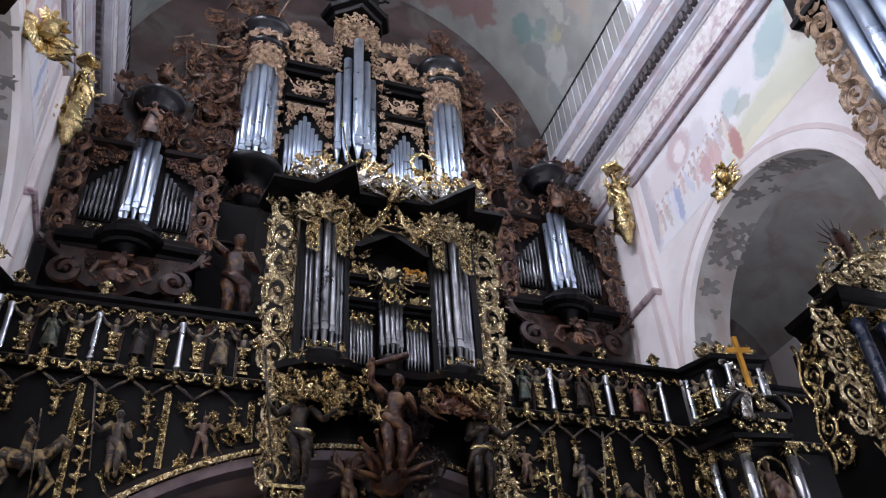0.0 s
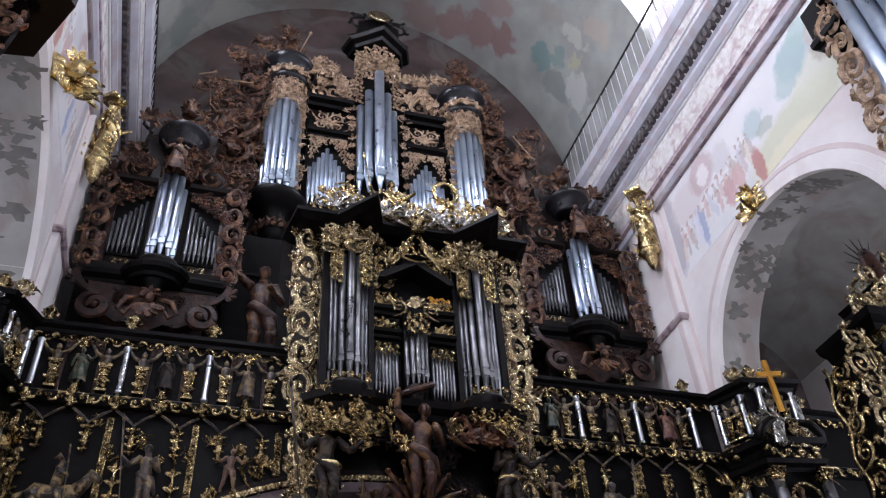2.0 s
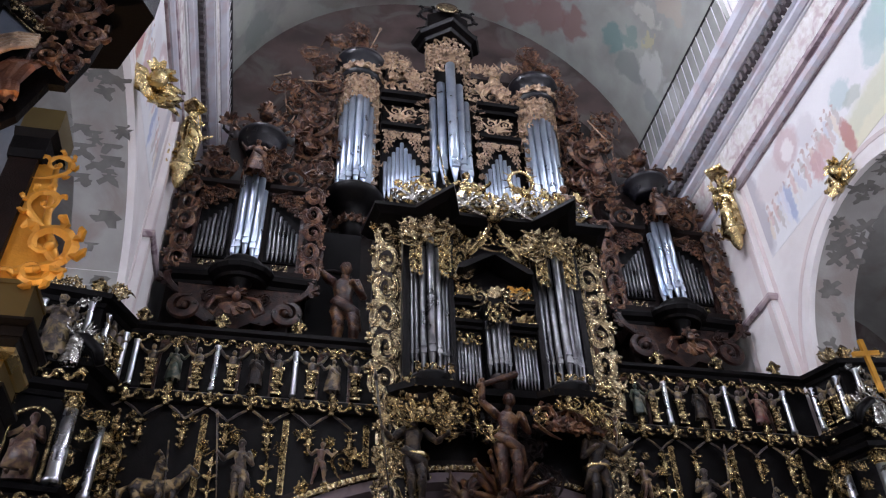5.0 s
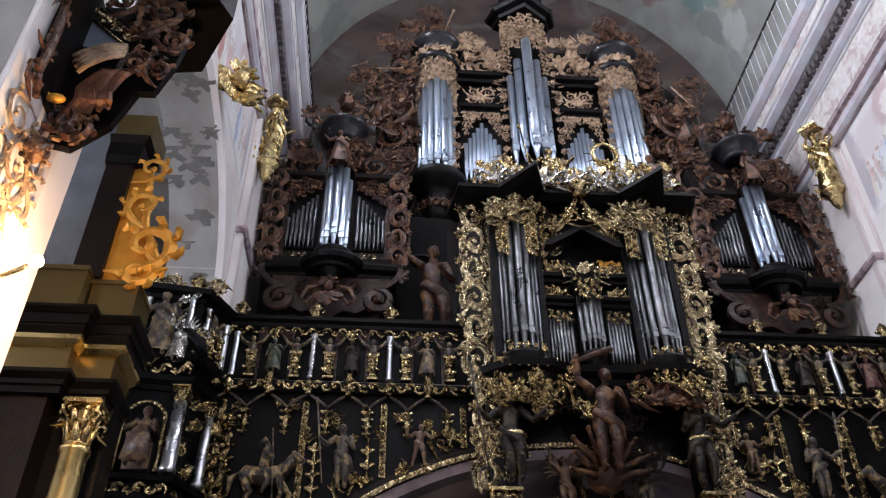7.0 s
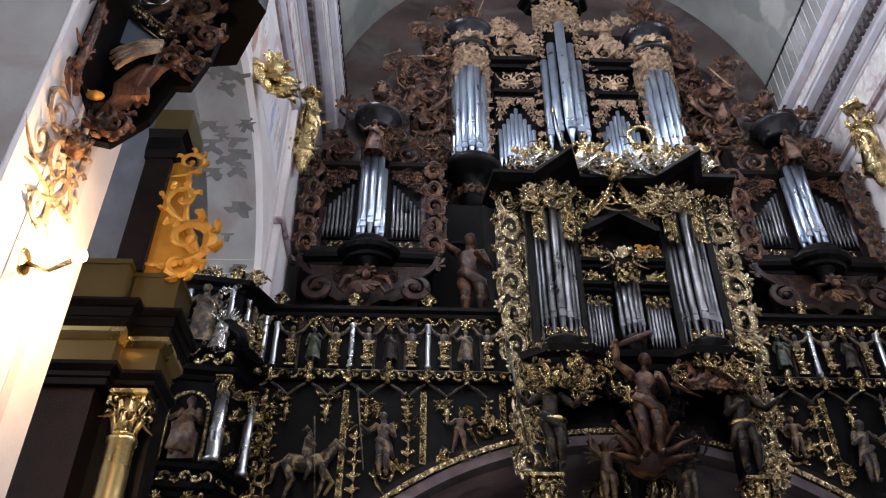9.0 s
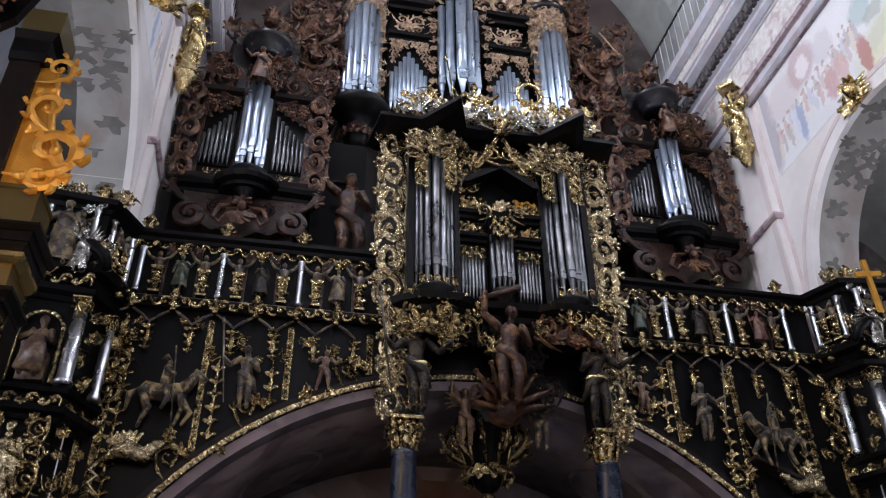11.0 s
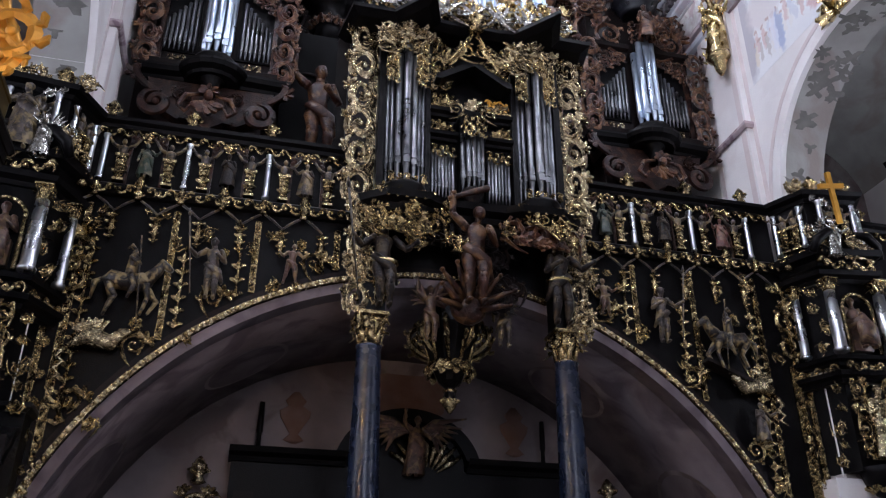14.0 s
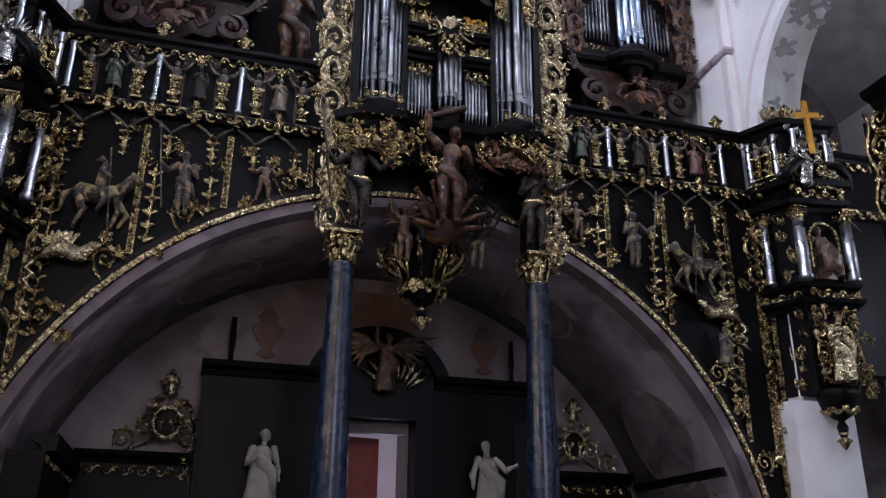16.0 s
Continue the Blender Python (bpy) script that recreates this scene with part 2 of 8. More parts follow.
rnd = random.Random(12)
crowd = []
for i in range(30):
    y = -0.35 - 0.098 * i + rnd.uniform(-.04, .04)
    zc = 13.25 + 0.012 * i + (0.22 if i % 2 else 0) + rnd.uniform(-.06, .06)
    col = rnd.choice([(0.72, 0.70, 0.68), (0.60, 0.50, 0.48), (0.58, 0.60, 0.66), (0.62, 0.45, 0.43), (0.50, 0.46, 0.44), (0.70, 0.62, 0.52)])
    crowd.append(yz(y, zc, 0.07, rnd.uniform(0.22, 0.34), col, 0.75))
    crowd.append(yz(y + 0.01, zc + 0.30, 0.045, 0.055, (0.50, 0.36, 0.32), 0.8))
SCENE_FRESCO = painted("pale_wall_painting", (0.80, 0.80, 0.81), (0.70, 0.71, 0.72), [
    yz(-0.12, 14.0, 0.30, 1.3, (0.44, 0.42, 0.46)), yz(-0.9, 14.3, 0.7, 0.55, (0.66, 0.60, 0.60), 0.7),
    yz(-1.6, 14.5, 0.50, 0.52, (0.55, 0.42, 0.43), 0.8), yz(-1.62, 14.42, 0.24, 0.30, (0.80, 0.77, 0.76), 0.9),
    yz(-2.3, 14.3, 0.35, 0.4, (0.60, 0.58, 0.60), 0.6),
    yz(-4.4, 13.05, 1.5, 0.62, (0.60, 0.62, 0.46), 0.8), yz(-4.0, 12.75, 0.9, 0.35, (0.74, 0.72, 0.56), 0.8), yz(-5.4, 13.6, 0.9, 0.5, (0.66, 0.68, 0.56), 0.7),
    yz(-3.45, 14.08, 0.34, 0.34, (0.46, 0.57, 0.57), 0.8), yz(-3.7, 13.75, 0.3, 0.18, (0.42, 0.48, 0.42), 0.7),
    yz(-4.9, 14.35, 0.5, 0.5, (0.36, 0.50, 0.50), 0.85), yz(-4.55, 14.0, 0.34, 0.32, (0.44, 0.56, 0.55), 0.8), yz(-5.3, 14.7, 0.36, 0.3, (0.40, 0.54, 0.52), 0.8), yz(-5.6, 14.1, 0.3, 0.6, (0.44, 0.40, 0.34), 0.6)]
    + crowd + [yz(-1.16, 13.35, 0.15, 0.55, (0.36, 0.43, 0.60), 0.85), yz(-1.0, 13.4, 0.12, 0.5, (0.70, 0.72, 0.78), 0.8),
    yz(-2.25, 13.35, 0.22, 0.42, (0.58, 0.36, 0.36), 0.8), yz(-2.62, 13.4, 0.18, 0.40, (0.64, 0.44, 0.42), 0.8), yz(-3.22, 13.15, 0.17, 0.48, (0.48, 0.23, 0.21), 0.9)], 0.8, 0.13, 7.0)
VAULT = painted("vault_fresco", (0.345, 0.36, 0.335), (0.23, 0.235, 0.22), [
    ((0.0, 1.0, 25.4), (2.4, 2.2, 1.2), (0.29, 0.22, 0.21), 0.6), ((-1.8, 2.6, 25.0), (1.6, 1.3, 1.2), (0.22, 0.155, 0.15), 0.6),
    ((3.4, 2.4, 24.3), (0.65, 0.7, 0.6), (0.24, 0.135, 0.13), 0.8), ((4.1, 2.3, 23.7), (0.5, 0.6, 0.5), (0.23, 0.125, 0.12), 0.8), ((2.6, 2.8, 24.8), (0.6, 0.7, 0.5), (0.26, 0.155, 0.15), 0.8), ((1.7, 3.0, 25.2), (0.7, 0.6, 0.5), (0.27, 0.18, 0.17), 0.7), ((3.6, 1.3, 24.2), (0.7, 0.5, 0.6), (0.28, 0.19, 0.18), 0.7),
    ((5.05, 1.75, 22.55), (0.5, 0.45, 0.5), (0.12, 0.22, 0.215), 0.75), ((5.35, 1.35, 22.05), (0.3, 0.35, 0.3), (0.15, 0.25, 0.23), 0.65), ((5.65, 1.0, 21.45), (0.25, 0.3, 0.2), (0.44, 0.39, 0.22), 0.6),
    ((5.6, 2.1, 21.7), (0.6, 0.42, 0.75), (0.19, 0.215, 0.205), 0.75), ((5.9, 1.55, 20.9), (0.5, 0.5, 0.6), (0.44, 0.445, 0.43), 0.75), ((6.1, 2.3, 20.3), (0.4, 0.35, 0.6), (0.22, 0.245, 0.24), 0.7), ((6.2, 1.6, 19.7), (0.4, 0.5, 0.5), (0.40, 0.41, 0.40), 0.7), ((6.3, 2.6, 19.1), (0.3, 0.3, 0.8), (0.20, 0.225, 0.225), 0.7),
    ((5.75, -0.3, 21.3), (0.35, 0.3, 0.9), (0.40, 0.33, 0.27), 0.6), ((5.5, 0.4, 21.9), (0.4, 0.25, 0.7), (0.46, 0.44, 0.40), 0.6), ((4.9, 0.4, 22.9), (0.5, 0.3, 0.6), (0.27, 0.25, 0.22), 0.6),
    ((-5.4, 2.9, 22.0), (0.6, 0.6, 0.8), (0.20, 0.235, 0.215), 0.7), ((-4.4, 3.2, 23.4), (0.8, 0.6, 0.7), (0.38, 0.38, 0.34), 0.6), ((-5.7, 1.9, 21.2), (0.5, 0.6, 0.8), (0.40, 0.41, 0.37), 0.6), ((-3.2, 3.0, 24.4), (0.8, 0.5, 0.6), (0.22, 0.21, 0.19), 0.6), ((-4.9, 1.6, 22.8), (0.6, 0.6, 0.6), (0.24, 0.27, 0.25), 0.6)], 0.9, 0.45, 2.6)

# ---- mesh kit ----


class Shape:
    """Collects vertices and faces of one mesh."""

    def __init__(self):
        self.v, self.f, self.flat = [], [], []

    def add(self, verts, faces, m=None, flat=False):
        k = len(self.v)
        if m is not None:
            verts = [m @ Vector(p) for p in verts]
        self.v.extend(tuple(p) for p in verts)
        self.f.extend(tuple(i + k for i in q) for q in faces)
        self.flat.extend([flat] * len(faces))
        return self

    def box(self, x0, x1, y0, y1, z0, z1, m=None, taper=0.0):
        cx, cy = (x0 + x1) / 2, (y0 + y1) / 2
        k = 1 - taper
        top = [(cx + (x - cx) * k, cy + (y - cy) * k, z1) for x, y in ((x0, y0), (x1, y0), (x1, y1), (x0, y1))]
        return self.add([(x0, y0, z0), (x1, y0, z0), (x1, y1, z0), (x0, y1, z0), *top],
                        [(3, 2, 1, 0), (4, 5, 6, 7), (0, 1, 5, 4), (1, 2, 6, 5), (2, 3, 7, 6), (3, 0, 4, 7)], m, True)

    def lathe(self, prof, n=12, m=None, start=0.0, sweep=360.0, flat=False):
        """prof: (radius, z) pairs, turned round z."""
        full = sweep >= 359.9
        cols = n if full else n + 1
        vs, fs = [], []
        for r, z in prof:
            for i in range(cols):
                a = radians(start + sweep * i / n)
                vs.append((r * math.cos(a), r * math.sin(a), z))
        for j in range(len(prof) - 1):
            for i in range(n):
                a, b = i, (i + 1) % cols
                fs.append((j * cols + a, j * cols + b, (j + 1) * cols + b, (j + 1) * cols + a))
        if full:
            fs.append(tuple(reversed(range(cols))))
            fs.append(tuple((len(prof) - 1) * cols + i for i in range(cols)))
        return self.add(vs, fs, m, flat)

    def ball(self, c, r, n=8, k=5, m=None):
        rx, ry, rz = (r, r, r) if isinstance(r, (int, float)) else r
        mm = Matrix.Translation(c) @ Matrix.Diagonal((rx, ry, rz, 1))
        if m is not None:
            mm = m @ mm
        return self.lathe([(max(0.02, math.sin(math.pi * j / k)), -math.cos(math.pi * j / k)) for j in range(k + 1)], n, mm)

    def tube(self, path, radii, n=6, m=None, squash=1.0, side=(0, 1, 0), ridge=1.0):
        """A tapering rod along path; squash flattens it along side."""
        side = Vector(side)
        vs, fs = [], []
        pts = [Vector(p) for p in path]
        for i, p in enumerate(pts):
            d = (pts[min(i + 1, len(pts) - 1)] - pts[max(i - 1, 0)]).normalized()
            s = side - d * side.dot(d)
            s = s.normalized() if s.length > 1e-4 else d.orthogonal().normalized()
            w = d.cross(s)
            r = radii[i] if not isinstance(radii, (int, float)) else radii
            for j in range(n):
                a = 2 * math.pi * j / n
                q = r if j % 2 == 0 else r * ridge
                vs.append(p + w * (q * math.cos(a)) + s * (q * squash * math.sin(a)))
        for i in range(len(pts) - 1):
            for j in range(n):
                b = (j + 1) % n
                fs.append((i * n + j, i * n + b, (i + 1) * n + b, (i + 1) * n + j))
        fs.append(tuple(reversed(range(n))))
        fs.append(tuple((len(pts) - 1) * n + j for j in range(n)))
        return self.add(vs, fs, m, ridge != 1.0)

    def limb(self, a, b, ra, rb, n=7):
        a, b = Vector(a), Vector(b)
        mid = (a + b) / 2
        return self.tube([a, a.lerp(b, 0.25), mid, a.lerp(b, 0.8), b], [ra * 0.97, ra * 1.03, (ra + rb) / 2 * 1.04, rb, rb], n, side=(0.3, 1, 0.2)).ball(b, rb * 1.02, n, 5)

    def extrude(self, outline, y0, y1, m=None):
        """A flat outline in x and z, thick along y."""
        n = len(outline)
        vs = [(x, y0, z) for x, z in outline] + [(x, y1, z) for x, z in outline]
        fs = [tuple(range(n)), tuple(reversed(range(n, 2 * n)))] + [(i, i + n, (i + 1) % n + n, (i + 1) % n) for i in range(n)]
        return self.add(vs, fs, m, True)

    def moulding(self, prof, path, closed=False):
        """A profile (out, z) carried along a plan line (x, y), mitred; out is to the right hand of the line."""
        n = len(path)
        pts = [Vector((p[0], p[1])) for p in path]
        vs, fs = [], []
        for i, p in enumerate(pts):
            a = pts[i - 1] if (i or closed) else None
            b = pts[(i + 1) % n] if (i < n - 1 or closed) else None
            d1 = (p - a).normalized() if a is not None else None
            d2 = (b - p).normalized() if b is not None else None
            n1 = Vector((d1.y, -d1.x)) if d1 is not None else None
            n2 = Vector((d2.y, -d2.x)) if d2 is not None else None
            if n1 is None:
                o = n2
            elif n2 is None:
                o = n1
            else:
                o = (n1 + n2) / max(0.35, 1 + n1.dot(n2))
            for out, z in prof:
                vs.append((p.x + o.x * out, p.y + o.y * out, z))
        k = len(prof)
        for i in range(n if closed else n - 1):
            j = (i + 1) % n
            for q in range(k):
                r = (q + 1) % k
                fs.append((i * k + q, i * k + r, j * k + r, j * k + q))
        if not closed:
            fs.append(tuple(reversed(range(k))))
            fs.append(tuple((n - 1) * k + q for q in range(k)))
        return self.add(vs, fs, None, True)

    def mesh(self, name, mat):
        me = bpy.data.meshes.new(name)
        me.from_pydata(self.v, [], self.f)
        me.polygons.foreach_set("use_smooth", [not q for q in self.flat])
        me.materials.append(mat)
        bm = bmesh.new()
        bm.from_mesh(me)
        bmesh.ops.recalc_face_normals(bm, faces=bm.faces)
        bm.to_mesh(me)
        bm.free()
        return me


def part(name, shape, mat, parent=None, label="", at=None):
    """One mesh object, under a thing or a part. shape: a Shape or a mesh made before."""
    me = shape.mesh(name, mat) if isinstance(shape, Shape) else shape
    ob = new(name, me)
    if parent is not None:
        ob.parent = parent
    if at is not None:
        ob.matrix_basis = at if isinstance(at, Matrix) else Matrix.Translation(at)
    if label:
        ob["label"] = label
    return ob


def thing(name, label, category, at=(0, 0, 0), group="", kind="", turn=0.0):
    ob = new(name)
    ob.empty_display_size = 0.2
    ob.matrix_basis = pose(*at, 0, 0, turn)
    return tagged(ob, label, category, group, kind)


def solo(name, shape, mat, label, category, at=None, group="", kind=""):
    return tagged(part(name, shape, mat, None, "", at), label, category, group, kind)


def T(x=0, y=0, z=0, rz=0, s=1.0, mirror=False, rx=0, ry=0):
    m = pose(x, y, z, rx, ry, rz)
    sc = (s, s, s) if isinstance(s, (int, float)) else s
    return m @ Matrix.Diagonal((-sc[0] if mirror else sc[0], sc[1], sc[2], 1))


# ---- carved ornament ----


def volute(sh, m, size=1.0, turns=1.6, thick=0.16, depth=0.8, tail=0.4, n=20):
    """A C-scroll that curls in from a tail, edged with leaves; in the x-z plane, facing -y."""
    thick *= 0.72
    path, rad = [], []
    for i in range(n):
        u = i / (n - 1)
        a = u * turns * 2 * math.pi
        r = 0.5 * (1 - u) ** 0.8 + 0.07
        path.append((r * math.cos(a - 1.2), -0.05 * math.sin(u * 3), r * math.sin(a - 1.2)))
        rad.append(thick * (0.55 + 0.45 * math.sin(math.pi * min(1, u * 1.15 + 0.12))) * (1 - 0.4 * u) * (1 + 0.14 * math.sin(i * 2.1)))
    start = Vector(path[0])
    lead = [start + Vector((-0.12 * k - tail * 0.1 * k * k, 0, -tail * 0.32 * k)) for k in (3, 2, 1)]
    path = lead + path
    rad = [thick * 0.2, thick * 0.5, thick * 0.7] + rad
    mm = m @ Matrix.Diagonal((size, size, size, 1))
    sh.tube(path, rad, 8, mm, depth * 1.3, ridge=0.72)
    sh.ball(path[-1], thick * 0.8, 6, 4, mm)
    for k in (0.05, 0.16, 0.27, 0.38, 0.5):
        i = int(3 + k * n)
        p = Vector(path[i])
        o = p.normalized() * (thick * 1.2)
        q = Vector((-o.z, 0, o.x))
        sh.tube([p, p + o * 0.9, p + o * 1.35 + q * 0.6 + Vector((0, -0.07, 0)), p + o * 1.2 + q * 1.3 + Vector((0, -0.05, 0))], [thick * 0.5, thick * 0.8, thick * 0.7, thick * 0.3], 6, mm, 0.7, ridge=0.65)


def spray(sh, m, size=1.0, leaves=5, spread=70, curl=0.35, thick=0.09):
    """A fan of acanthus leaves from one root, upward."""
    for i in range(leaves):
        a = radians(-spread + 2 * spread * i / max(1, leaves - 1))
        ln = 0.8 * size * (1 - 0.25 * abs(i - (leaves - 1) / 2) / max(1, leaves / 2))
        pts = []
        for k in range(6):
            u = k / 5
            pts.append((math.sin(a * (0.5 + 0.9 * u)) * ln * u, -curl * size * u * u, math.cos(a * (0.5 + 0.9 * u)) * ln * u * (1 - 0.2 * u)))
        t = thick * size / 0.5 * 0.8
        sh.tube(pts, [t * 0.6, t * 1.25, t * 1.0, t * 1.45, t * 1.2, t * 0.55], 6, m, 0.65, ridge=0.6)


def rosette_panel(sh, m, w, h, seed=0, cell=0.14, thick=0.028):
    """A pierced carved panel of small tendrils, x from 0 to w and z from 0 to h, facing -y."""
    rnd = random.Random(seed)
    nx, nz = max(1, round(w / cell)), max(1, round(h / cell))
    for i in range(nx):
        for j in range(nz):
            cx, cz = (i + 0.5) * w / nx, (j + 0.5) * h / nz
            s = min(w / nx, h / nz)
            flip = -1 if (i + j) % 2 else 1
            a0 = rnd.uniform(-0.8, 0.8) + (math.pi if j % 2 else 0)
            pts = []
            for k in range(9):
                u = k / 8
                a = a0 + flip * u * 5.2
                r = s * (0.56 * (1 - u) + 0.1)
                pts.append((cx + r * math.cos(a), -0.02 * math.sin(u * 3), cz + r * math.sin(a)))
            sh.tube(pts, [thick * 0.5, thick, thick * 0.7, thick * 1.1, thick * 0.7, thick, thick * 0.7, thick, thick * 1.1], 6, m, 1.0, ridge=0.65)
            sh.ball((cx, -0.015, cz), thick * 1.1, 5, 4, m)


def scroll_wing(h=3.0, w=0.55, seed=0, n=5, thick=0.17, depth=0.7):
    """A tall openwork wing of S-scrolls, z from 0 to h, x from 0 to w outward."""
    rnd = random.Random(seed)
    sh = Shape()
    step = h / n
    for i in range(n):
        z = (i + 0.5) * step
        s = step * rnd.uniform(0.72, 0.92)
        up = i % 2
        volute(sh, T(w * rnd.uniform(0.42, 0.6), rnd.uniform(-0.03, 0.03), z, 0, 1, not up, 0, rnd.uniform(-25, 25) + (0 if up else 180)), s, rnd.uniform(1.3, 1.8), thick, depth)
        spray(sh, T(w * rnd.uniform(0.6, 0.9), -0.03, z + step * 0.3, 0, 1, False, 0, rnd.uniform(30, 110)), s * 0.5, 4, 55)
        spray(sh, T(w * rnd.uniform(0.05, 0.3), -0.03, z - step * 0.2, 0, 1, False, 0, rnd.uniform(-80, 30)), s * 0.42, 3, 45)
    edge = []
    for k in range(26):
        u = k / 25
        edge.append((0.06 * w + w * 0.12 * math.sin(u * n * math.pi), 0.0, u * h))
    sh.tube(edge, 0.045 * w / 0.55, 6, None, 0.8)
    return sh


def finial(sh, m, s=0.3):
    """A small acanthus knob."""
    sh.lathe([(0.12 * s, 0), (0.3 * s, 0.08 * s), (0.16 * s, 0.3 * s), (0.34 * s, 0.5 * s), (0.2 * s, 0.8 * s), (0.05 * s, 1.0 * s)], 7, m)
    for k in range(5):
        spray(sh, m @ pose(0, 0, 0.35 * s, 0, 0, 72 * k), 0.55 * s, 3, 40, 0.5, 0.10)


def capital(sh, m, r=0.2, h=0.5):
    """A Corinthian capital with two rows of leaves, volutes and a block."""
    sh.lathe([(r * 0.98, 0), (r * 1.12, 0.03 * h), (r, 0.07 * h), (r * 0.98, 0.5 * h), (r * 1.25, 0.85 * h)], 12, m)
    for row, (z, ln, cnt) in enumerate(((0.05, 0.5, 8), (0.32, 0.5, 8))):
        for k in range(cnt):
            a = 360 / cnt * (k + 0.5 * row)
            mm = m @ pose(0, 0, z * h, 0, 0, a) @ Matrix.Translation((0, -r * 0.95, 0))
            sh.tube([(0, 0, 0), (0, -0.03 * h, ln * h * 0.5), (0, -0.10 * h, ln * h * 0.85), (0, -0.22 * h, ln * h * 0.9), (0, -0.26 * h, ln * h * 0.75)],
                    [r * 0.28, r * 0.36, r * 0.3, r * 0.26, r * 0.1], 5, mm, 0.4)
    for k in range(4):
        mm = m @ pose(0, 0, 0.75 * h, 0, 0, 45 + 90 * k) @ Matrix.Translation((0, -r * 1.32, 0))
        volute(sh, mm @ pose(0, 0, 0, 0, 0, 90), 0.42 * h, 1.4, 0.2, 0.9, 0.6, 14)
    b = r * 1.42
    sh.box(-b, b, -b, b, 0.9 * h, h, m)


def pipe_mesh(name, r, h, foot, mat):
    """An organ pipe: conical foot, flattened mouth with lips, round body."""
    sh = Shape()
    n = 10
    sh.lathe([(r * 0.25, 0), (r * 0.5, foot * 0.35), (r * 0.98, foot * 0.96), (r, foot), (r, h * 0.995), (r * 0.93, h * 0.996), (r * 0.93, h * 0.97)], n)
    mh, mw = r * 1.0, r * 0.78
    sh.extrude([(-mw, foot - r * 1.6), (mw, foot - r * 1.6), (mw, foot - 0.02 * r), (-mw, foot - 0.02 * r)], -r * 1.0, -r * 0.6)
    sh.extrude([(-mw, foot + mh * 0.55), (mw, foot + mh * 0.55), (mw * 0.5, foot + mh * 2.8), (0, foot + mh * 3.4), (-mw * 0.5, foot + mh * 2.8)], -r * 1.04, -r * 0.6)
    return sh.mesh(name, mat)


# ---- carved figures, each one plain mesh ----


def person(pose_name="stand", robe=True, h=1.0, lean=0.0, seed=0, extra=""):
    """A carved statue, feet at z = 0, facing -y."""
    rnd = random.Random(seed)
    s = Shape()
    j = lambda a: rnd.uniform(-a, a)
    if pose_name == "sit":
        hip = Vector((j(.02), 0, 0.42))
    else:
        hip = Vector((j(.03), 0, 0.5))
    neck = hip + Vector((j(.03) + lean, -0.01, 0.32))
    head = neck + Vector((j(.02), -0.02, 0.105))
    s.tube([hip + Vector((0, 0, -0.04)), hip + Vector((0, 0, .05)), hip.lerp(neck, 0.45), hip.lerp(neck, 0.8), neck], [0.085, 0.095, 0.082, 0.108, 0.045], 9, None, 0.72)
    s.limb(neck, head, 0.036, 0.034)
    s.ball(head, (0.052, 0.06, 0.072), 9, 7)
    s.ball(head + Vector((0, 0.018, 0.025)), (0.062, 0.058, 0.062), 8, 6)
    s.ball(head + Vector((0, -0.062, -0.006)), (0.012, 0.016, 0.02), 5, 4)
    if extra == "crown":
        s.lathe([(0.055, 0), (0.066, 0.05)], 8, Matrix.Translation(head + Vector((0, 0, 0.055))))
    for side in (-1, 1):
        foot_x = 0.065 * side + j(0.02)
        if pose_name == "sit":
            knee = Vector((0.1 * side, -0.24, 0.40))
            foot = Vector((0.09 * side, -0.2, 0.03))
        elif pose_name == "stride":
            knee = hip + Vector((0.09 * side, -0.12 if side > 0 else 0.03, -0.24))
            foot = Vector((0.14 * side, -0.03 if side > 0 else 0.1, 0.03))
        else:
            knee = Vector((foot_x, -0.05 - 0.03 * (side > 0), 0.27))
            foot = Vector((foot_x, 0, 0.03))
        s.limb(hip + Vector((0.05 * side, 0, 0)), knee, 0.068, 0.05)
        s.limb(knee, foot, 0.05, 0.03)
        s.ball(foot + Vector((0, -0.045, -0.008)), (0.03, 0.07, 0.025), 6, 4)
        sh = neck + Vector((0.115 * side, 0, -0.035))
        s.ball(sh, 0.047, 7, 5)
        style = rnd.choice(["down", "chest", "out"])
        if pose_name == "raise" and side < 0:
            style = "up"
        if pose_name == "spear" and side < 0:
            style = "out"
        if pose_name == "sit" and side > 0:
            style = "chest"
        if style == "up":
            el = sh + Vector((0.13 * side, -0.03, 0.10))
            ha = el + Vector((0.0, -0.03, 0.2))
        elif style == "out":
            el = sh + Vector((0.12 * side, -0.03, -0.12))
            ha = el + Vector((0.10 * side, -0.1, 0.06))
        elif style == "chest":
            el = sh + Vector((0.06 * side, -0.03, -0.17))
            ha = el + Vector((-0.12 * side, -0.12, 0.07))
        else:
            el = sh + Vector((0.06 * side, 0.01, -0.17))
            ha = el + Vector((0.01 * side, -0.05, -0.16))
        s.limb(sh, el, 0.043, 0.034)
        s.limb(el, ha, 0.034, 0.024)
        s.ball(ha, (0.026, 0.03, 0.032), 6, 4)
        if pose_name == "spear" and side < 0:
            s.tube([ha + Vector((0.08, 0, -0.75 if ha.z > 0.75 else -ha.z + 0.02)), ha + Vector((-0.08, 0, 0.55))], 0.011, 5)
            s.tube([ha + Vector((-0.08, 0, 0.55)), ha + Vector((-0.09, 0, 0.6)), ha + Vector((-0.1, 0, 0.7))], [0.012, 0.03, 0.004], 5)
        if pose_name == "raise" and side < 0 and extra == "club":
            s.tube([ha + Vector((-0.05, 0, -0.05)), ha + Vector((0.35, 0.02, 0.12))], [0.022, 0.04], 6)
